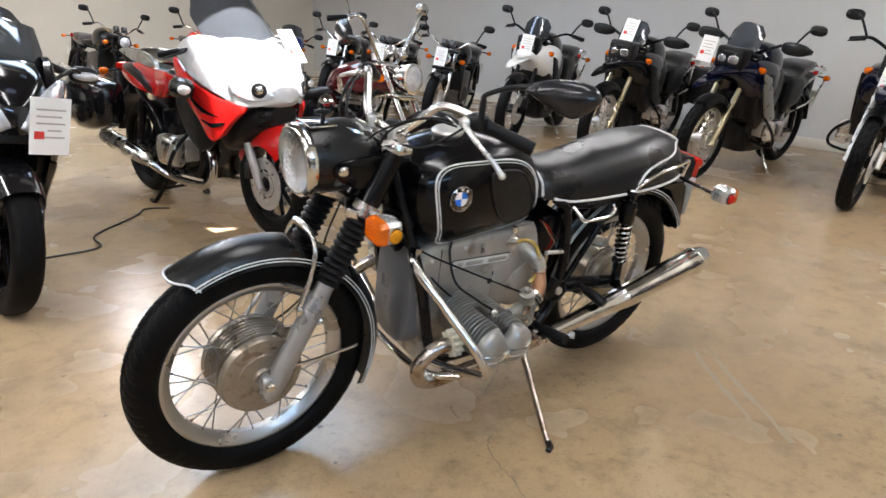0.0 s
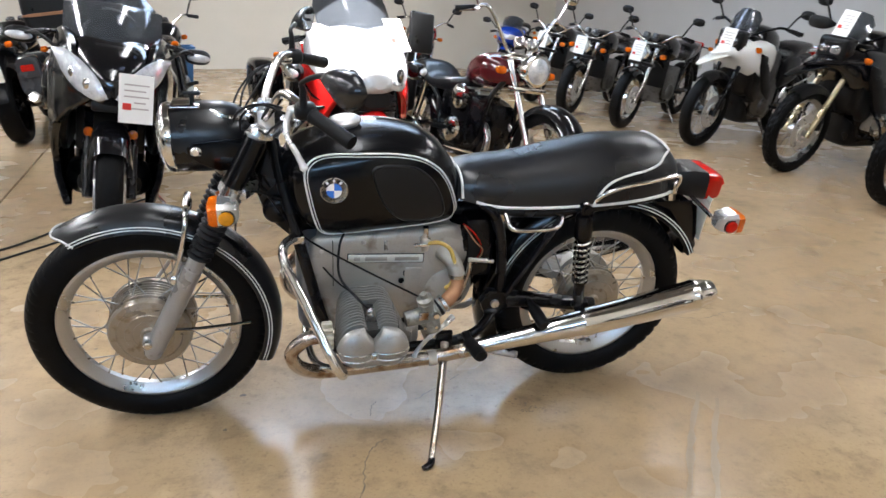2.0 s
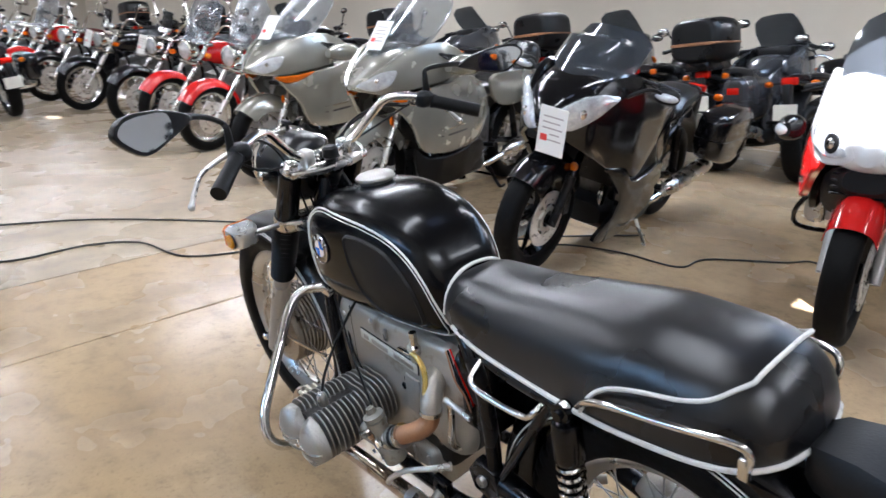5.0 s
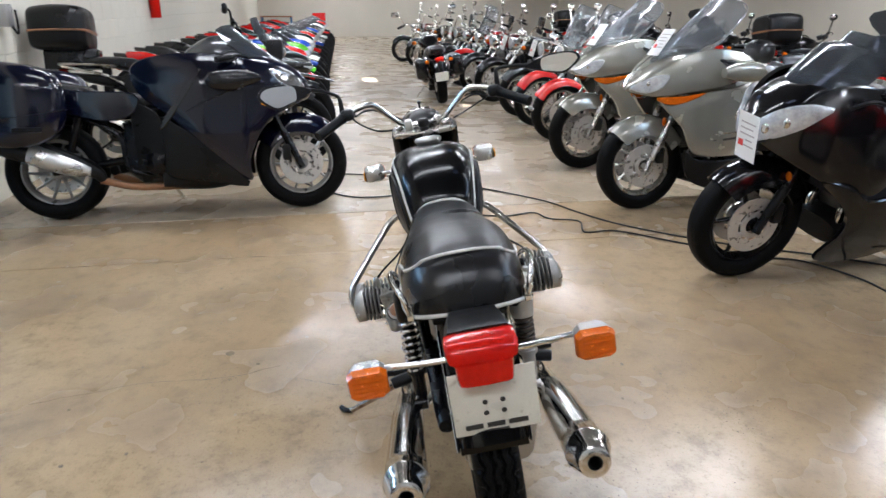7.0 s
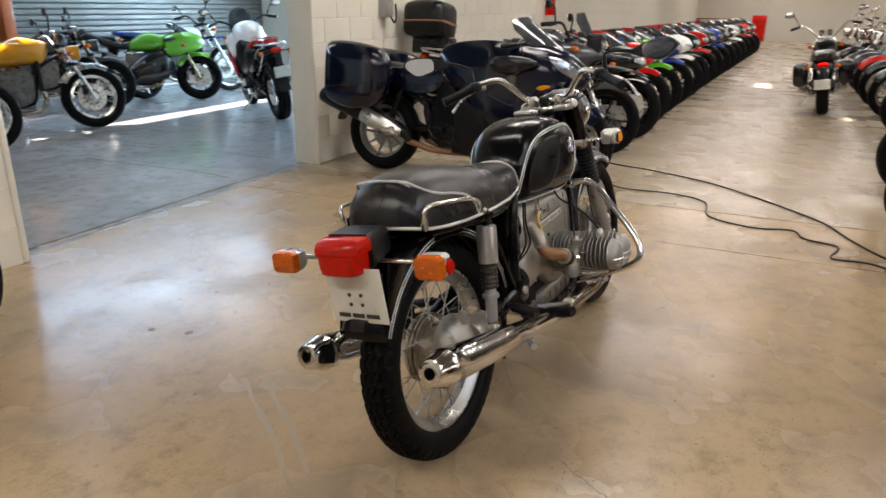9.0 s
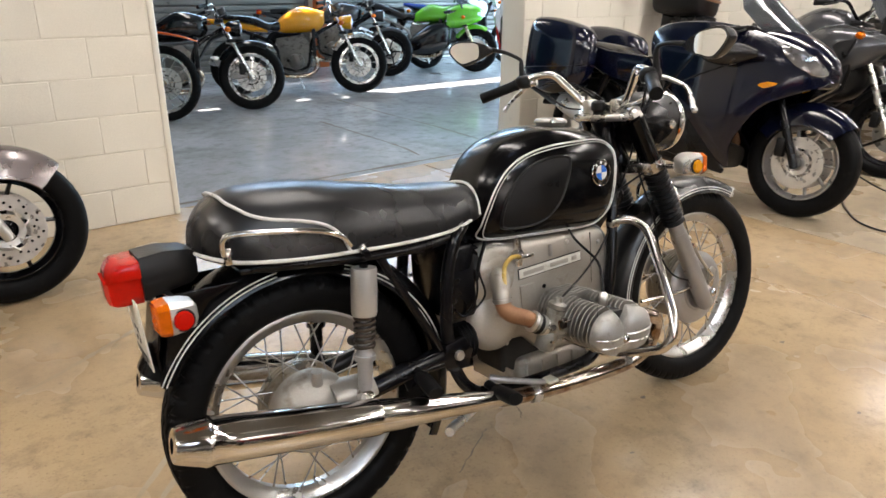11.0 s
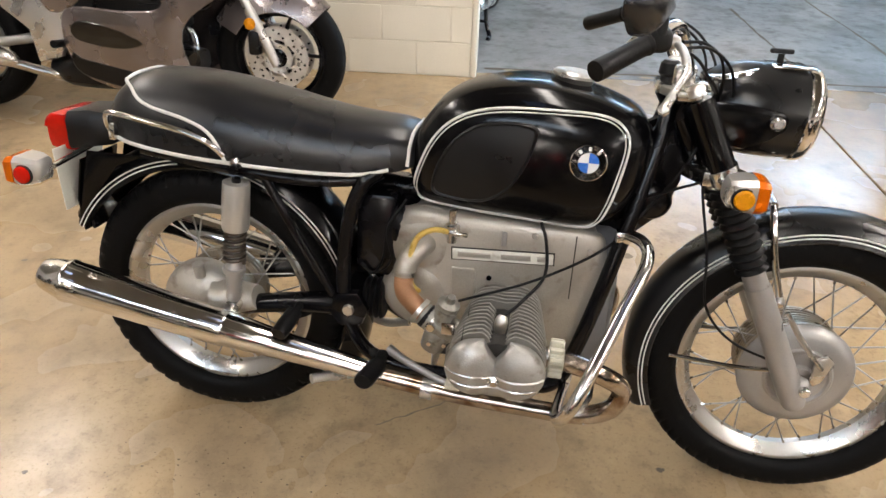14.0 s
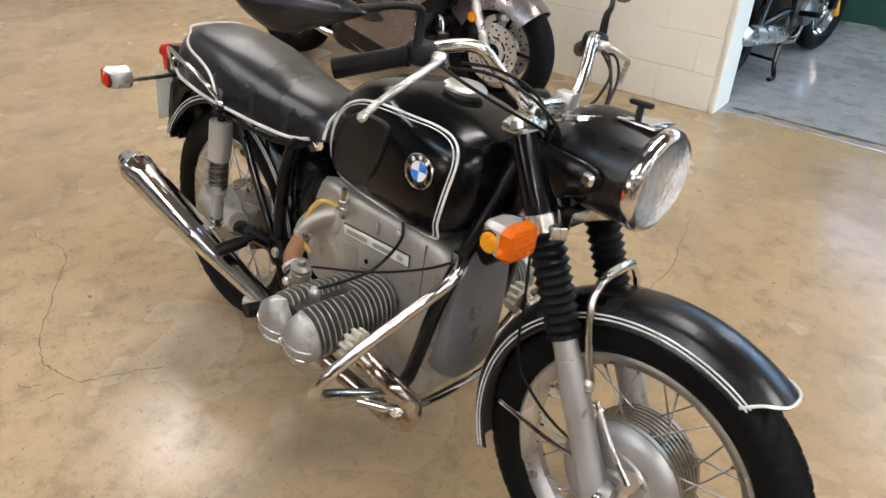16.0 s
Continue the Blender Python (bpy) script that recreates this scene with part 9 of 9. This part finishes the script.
    if spec.get("top_case"):
        tc = part("top_case", hull([(-0.52, 0.10, 0.98, 1.20), (-0.50, 0.20, 0.94, 1.26), (-0.30, 0.24, 0.92, 1.28), (-0.12, 0.21, 0.93, 1.26), (-0.09, 0.10, 0.96, 1.20)], 20, 4).off(0, 0, spec.get("case_up", 0.0)), DARKPLAS, bike, "black top case with a pale band")
        part("case_band", hull([(-0.53, 0.11, 1.06, 1.085), (-0.505, 0.208, 1.06, 1.085), (-0.30, 0.248, 1.06, 1.085), (-0.11, 0.218, 1.06, 1.085), (-0.085, 0.11, 1.06, 1.085)], 20, 4).off(0, 0, spec.get("case_up", 0.0)), BROWN, tc)
        part("case_rack", rbox((-0.45, -0.10, 0.86), (-0.05, 0.10, 0.94 + spec.get("case_up", 0.0)), 0.01), FRAME, bike)
    # stand
    if spec.get("centre"):
        for s in (1, -1):
            part("centre_stand", tube([(0.50, s * 0.12, 0.30), (0.40, s * 0.15, 0.10), (0.36, s * 0.19, 0.012), (0.30, s * 0.19, 0.010)], 0.014, 8, 3), FRAME, bike)
        part("stand_tie", tube([(0.40, -0.15, 0.10), (0.40, 0.15, 0.10)], 0.010, 8), FRAME, bike)
    else:
        lean = math.tan(radians(spec.get("lean", 8)))
        part("side_stand", tube([(0.66, 0.14, 0.26), (0.69, 0.22, 0.15), (0.73, 0.31, 0.012 + 0.31 * lean)], 0.011, 8, 3), POLISH, bike)
    if spec.get("tag"):
        price_tag(bike, spec["tag"])
    return bike


def stand(bike, front, rear, lean=8.0):
    f, r = Vector((*front, 0)), Vector((*rear, 0))
    a = math.degrees(math.atan2(f.y - r.y, f.x - r.x))
    return Matrix.Translation(r) @ Matrix.Rotation(radians(a), 4, "Z") @ Matrix.Rotation(radians(-lean), 4, "X")


def back_from(front, heading, L):
    return (front[0] - L * math.cos(radians(heading)), front[1] - L * math.sin(radians(heading)))


def put(spec, front, heading):
    L = spec.get("L", 1.50)
    ln = 0.0 if spec.get("centre") else spec.get("lean", 8.0)
    b = moto(spec)
    b.matrix_basis = stand(b, front, back_from(front, heading, L), ln)
    return b


def again(b, spec, front, heading, label=""):
    L = spec.get("L", 1.50)
    ln = 0.0 if spec.get("centre") else spec.get("lean", 8.0)
    c = copy_thing(b, stand(b, front, back_from(front, heading, L), ln))
    return c


def tag_at(x, y, z, turn=0, tilt=0):
    return pose(x, y, z, 0, tilt, turn)


ROWR, ROWL, ROWW, SIDE = "row of motorcycles along the aisle", "row of motorcycles along the block wall", "row of motorcycles along the grey wall", "motorcycles in the side room"
# the row that faces the black machine
put(dict(style="tourer", body=red_grey_body, L=1.50, paint=P_RED, second=P_RED, block=FRAME, guard=P_RED, boxer=True, wheel="ten", rims=DARKPLAS, fork=GREYPAINT, centre=True,
         label="red and pale silver touring motorcycle on its centre stand", group=ROWR, tag=tag_at(1.50 - 0.02, 0.16, 1.05, 20, -30)), (0.45, -1.95), 100)
put(dict(style="tourer", L=1.52, vee=True, paint=P_BLACK, panel=P_BLACK, screen=SMOKE, tall=-0.08, wheel="cast", fork=FRAME, rims=FRAME, case_m=P_BLACK, nose=P_BLACK, upper=P_BLACK, lower=P_BLACK, signal_m=AMBER,
         label="black touring motorcycle with smoked windscreen and panniers", group=ROWR, tag=tag_at(1.52 + 0.19, 0.10, 0.80, 0, 6) @ Matrix.Scale(1.12, 4)), (1.84, -1.54), 100)
silver = dict(style="tourer", body=silver_body, L=1.60, paint=P_SILVER, guard=P_SILVER, wheel="ten", rims=POLISH, fork=POLISH, centre=True,
              label="large silver touring motorcycle with clear windscreen", group=ROWR, tag=tag_at(1.60 - 0.05, 0.05, 1.13, 0, -35))
sb = put(silver, (3.14, -1.46), 101)
again(sb, silver, (4.45, -1.42), 103)
cr_red = dict(style="cruiser", L=1.58, paint=P_RED, guard=P_RED, wheel="wire", rims=CHROME, screen=SCREEN, label="red cruiser motorcycle with chrome fork and windscreen", group=ROWR)
c1 = put(cr_red, (5.80, -1.52), 104)
again(c1, cr_red, (6.75, -1.50), 106)
again(c1, cr_red, (11.2, -1.10), 106)
cr_blk = dict(style="cruiser", L=1.60, paint=P_BLACK, guard=P_BLACK, wheel="wire", rims=CHROME, bags=P_BLACK, label="black cruiser motorcycle with chrome engine", group=ROWR, tag=tag_at(1.60 - 0.10, 0, 0.86, 0, -14))
c2 = put(cr_blk, (7.55, -1.45), 104)
for f, h in (((9.0, -1.32), 103), ((13.2, -0.92), 106), ((15.4, -0.5), 104)):
    again(c2, cr_blk, f, h)
cr_mar = dict(style="cruiser", L=1.55, paint=P_MAROON, guard=P_BLACK, block=FRAME, wheel="cast", rims=POLISH, fork=CHROME, backrest=True, bags=DARKPLAS, chrome=True, ape=0.06, label="maroon cruiser motorcycle with long chrome fork", group=ROWR)
c3 = put(cr_mar, (-0.60, -1.98), 107)
for f, h in (((10.1, -1.2), 104), ((12.2, -1.0), 105), ((14.3, -0.75), 103), ((17.0, -0.2), 103)):
    again(c3, cr_mar, f, h)
again(c2, cr_blk, (10.50, -0.50), 2)
# a second row behind, with its back to the aisle
nk = dict(style="naked", L=1.45, paint=P_BLACK, wheel="cast", rims=FRAME, fork=FRAME, label="black roadster motorcycle seen from behind", group="motorcycles with their backs to the aisle")
n1 = put(nk, (1.95, -6.35), -86)
for f, h in (((3.2, -6.0), -84), ((5.6, -6.1), -88), ((8.0, -6.0), -84), ((-0.2, -8.3), 100), ((9.4, -5.6), -84), ((11.8, -5.3), -86), ((14.2, -5.0), -82)):
    again(n1, nk, f, h)
tb = dict(style="tourer", L=1.52, paint=P_CHAR, wheel="cast", rims=FRAME, fork=FRAME, screen=SMOKE, top_case=True, case_m=P_CHAR, label="charcoal touring motorcycle with top case", group="motorcycles with their backs to the aisle")
t1 = put(tb, (4.3, -6.2), -86)
for f, h in (((6.8, -6.2), -86), ((2.55, -6.3), -88), ((10.6, -5.5), -84), ((13.0, -5.2), -86)):
    again(t1, tb, f, h)
# along the grey wall
adv = dict(style="adv", L=1.50, R=0.325, Rf=0.345, paint=P_NAVY, wheel="wire", rims=SATIN, fork=GOLD, knobby=True, guards=True, block=FRAME, boxer=True, label="navy adventure motorcycle with spoked wheels and hand guards", group=ROWW, tag=tag_at(1.50 + 0.02, -0.14, 1.04, 0, -12))
put(adv, (-3.10, -1.69), 6)
put(dict(style="adv", L=1.47, R=0.325, Rf=0.355, paint=P_NAVY, shroud=DARKPLAS, block=RUST_CHROME, boxer=True, screen=None, wheel="wire", rims=FRAME, fork=WHITEMETAL, knobby=True, label="navy trail motorcycle with knobbly tyres and silver fork", group=ROWW, tag=tag_at(1.47 + 0.10, 0.0, 0.90, 0, -12)), (-3.25, -0.50), 14)
put(dict(style="adv", L=1.50, R=0.325, Rf=0.345, paint=P_BLACK, shroud=DARKPLAS, wheel="wire", rims=SATIN, fork=GOLD, knobby=True, guards=True, block=FRAME, boxer=True, screen=SMOKE, cases=DARKPLAS, label="black adventure motorcycle with windscreen and boxes", group=ROWW, tag=tag_at(1.50 - 0.14, 0.02, 1.18, 0, -22)), (-3.08, -2.76), 14)
put(dict(style="adv", L=1.48, R=0.32, Rf=0.345, paint=P_WHITE, tank=P_BLACK, shroud=DARKPLAS, wheel="wire", rims=FRAME, fork=FRAME, label="white and black trail motorcycle with spoked wheels", group=ROWW, tag=tag_at(1.48 - 0.02, 0.02, 1.00, 0, -14)), (-2.94, -3.84), 26)
cw = dict(style="naked", L=1.45, paint=P_BLACK, wheel="wire", rims=CHROME, fork=CHROME, chrome=True, label="black and chrome roadster motorcycle with price card", group=ROWW, tag=tag_at(1.45 + 0.02, 0, 0.82, 0, -12))
w4 = put(cw, (-2.68, -4.87), 38)
again(w4, cw, (-2.45, -5.80), 42)
again(w4, cw, (-2.43, -6.95), 44)
put(dict(style="sport", L=1.42, paint=P_BLUE, second=P_WHITE, wheel="cast", rims=FRAME, fork=FRAME, label="blue and white sport motorcycle", group=ROWW), (-2.33, -8.1), 62)
put(dict(style="naked", L=1.45, paint=P_RED, wheel="cast", rims=FRAME, fork=CHROME, label="red roadster motorcycle near the tan wall", group=ROWW), (-0.95, -7.3), 84)
# along the block wall
put(dict(style="tourer", body=navy_body, L=1.58, paint=P_NAVY, block=FRAME, up=0.22, guard=P_NAVY, wheel="ten", rims=GREYPAINT, fork=FRAME, pipe=BROWN, can=DARKPLAS, label="navy sport touring motorcycle with panniers against the wall", group=ROWL), (3.36, 0.88), -83)
put(dict(style="adv", L=1.50, paint=P_CHAR, shroud=DARKPLAS, wheel="cast", rims=FRAME, fork=POLISH, top_case=True, case_up=0.08, screen=SMOKE, label="dark adventure motorcycle with top case", group=ROWL), (4.72, 1.06), -82)
sp = [dict(style="sport", L=1.42, paint=a, second=b, wheel="cast", rims=FRAME, fork=GOLD, seat=s_, label=l, group=ROWL) for a, b, s_, l in ((P_BLACK, P_BLACK, P_RED, "black sport motorcycle with red seat cowl"), (P_RED, P_BLACK, VINYL, "red sport motorcycle in the row by the wall"), (P_GREEN, P_BLACK, VINYL, "green sport motorcycle in the row by the wall"), (P_BLUE, P_WHITE, VINYL, "blue and white sport motorcycle"), (P_WHITE, P_RED, VINYL, "white and red sport motorcycle"))]
spots = [(5.65, 1.10), (6.60, 1.22), (7.55, 1.30), (8.50, 1.36), (9.45, 1.42)]
made = [put(s_, f, -82) for s_, f in zip(sp, spots)]
for k, x in enumerate((10.4, 11.4, 12.4, 13.5, 14.6, 15.8, 17.0, 18.4, 19.9, 21.5)):
    j = (0, 1, 0, 3, 0, 0, 4, 0, 1, 0)[k]
    again(made[j], sp[j], (x, 1.50 + 0.055 * (x - 10.4)), -82)
plum = dict(style="tourer", L=1.56, wedge=True, paint=P_PLUM, head=POLISH, plate=WHITEMETAL, arm=WHITEMETAL, signal_m=LAMPC, lower=P_PLUM, guard=P_PLUM, panel=P_PLUM, wheel="cast", rims=FRAME, fork=WHITEMETAL, screen=SMOKE, case_m=P_PLUM, can=POLISH, lean=7, label="mauve-grey sport touring motorcycle beside the block wall", group="motorcycles round the opening")
put(plum, (-0.555, 1.885), 6)
# in the side room
put(dict(style="naked", L=1.38, paint=P_YELLOW, guard=POLISH, wheel="wire", rims=POLISH, fork=CHROME, seat=VINYL, label="yellow scrambler motorcycle with black seat", group=SIDE, R=0.31, Rf=0.33), (3.20, 6.31), -22)
put(dict(style="naked", L=1.38, paint=P_BLACK, wheel="wire", rims=POLISH, fork=CHROME, label="black scrambler motorcycle with wire wheels", group=SIDE, R=0.31, Rf=0.33), (1.76, 5.82), -14)
put(dict(style="dirt", L=1.42, paint=P_ORANGE, second=P_ORANGE, wheel="wire", rims=POLISH, fork=POLISH, knobby=True, label="orange trail motorcycle with wire wheels", group=SIDE, Rf=0.345), (0.84, 5.62), -30)
put(dict(style="sport", L=1.40, paint=P_GREEN, second=P_BLACK, wheel="cast", rims=FRAME, fork=GOLD, label="lime green sport motorcycle before the roller door", group=SIDE), (5.54, 7.29), -36)
put(dict(style="adv", L=1.50, R=0.325, Rf=0.35, paint=P_WHITE, tank=P_WHITE, shroud=P_RED, seat=P_RED, wheel="wire", rims=FRAME, fork=WHITEMETAL, knobby=True, block=FRAME, label="white and red trail motorcycle beside the opening", group=SIDE), (5.55, 6.30), 58)
put(dict(style="naked", L=1.20, R=0.28, Rf=0.28, paint=P_YELLOW, wheel="wire", rims=CHROME, fork=P_YELLOW, label="small yellow moped near the opening", group=SIDE, centre=True, mirrors=False), (0.18, 4.42), 84)
put(dict(style="dirt", L=1.46, paint=P_WHITE, second=P_BLUE, wheel="wire", rims=POLISH, fork=WHITEMETAL, knobby=True, label="white and blue trail motorcycle before the roller door", group=SIDE, Rf=0.35), (6.55, 7.75), -8)
put(dict(style="naked", L=1.42, paint=P_CHAR, wheel="cast", rims=FRAME, fork=CHROME, label="charcoal roadster motorcycle before the roller door", group=SIDE), (4.22, 7.46), -30)
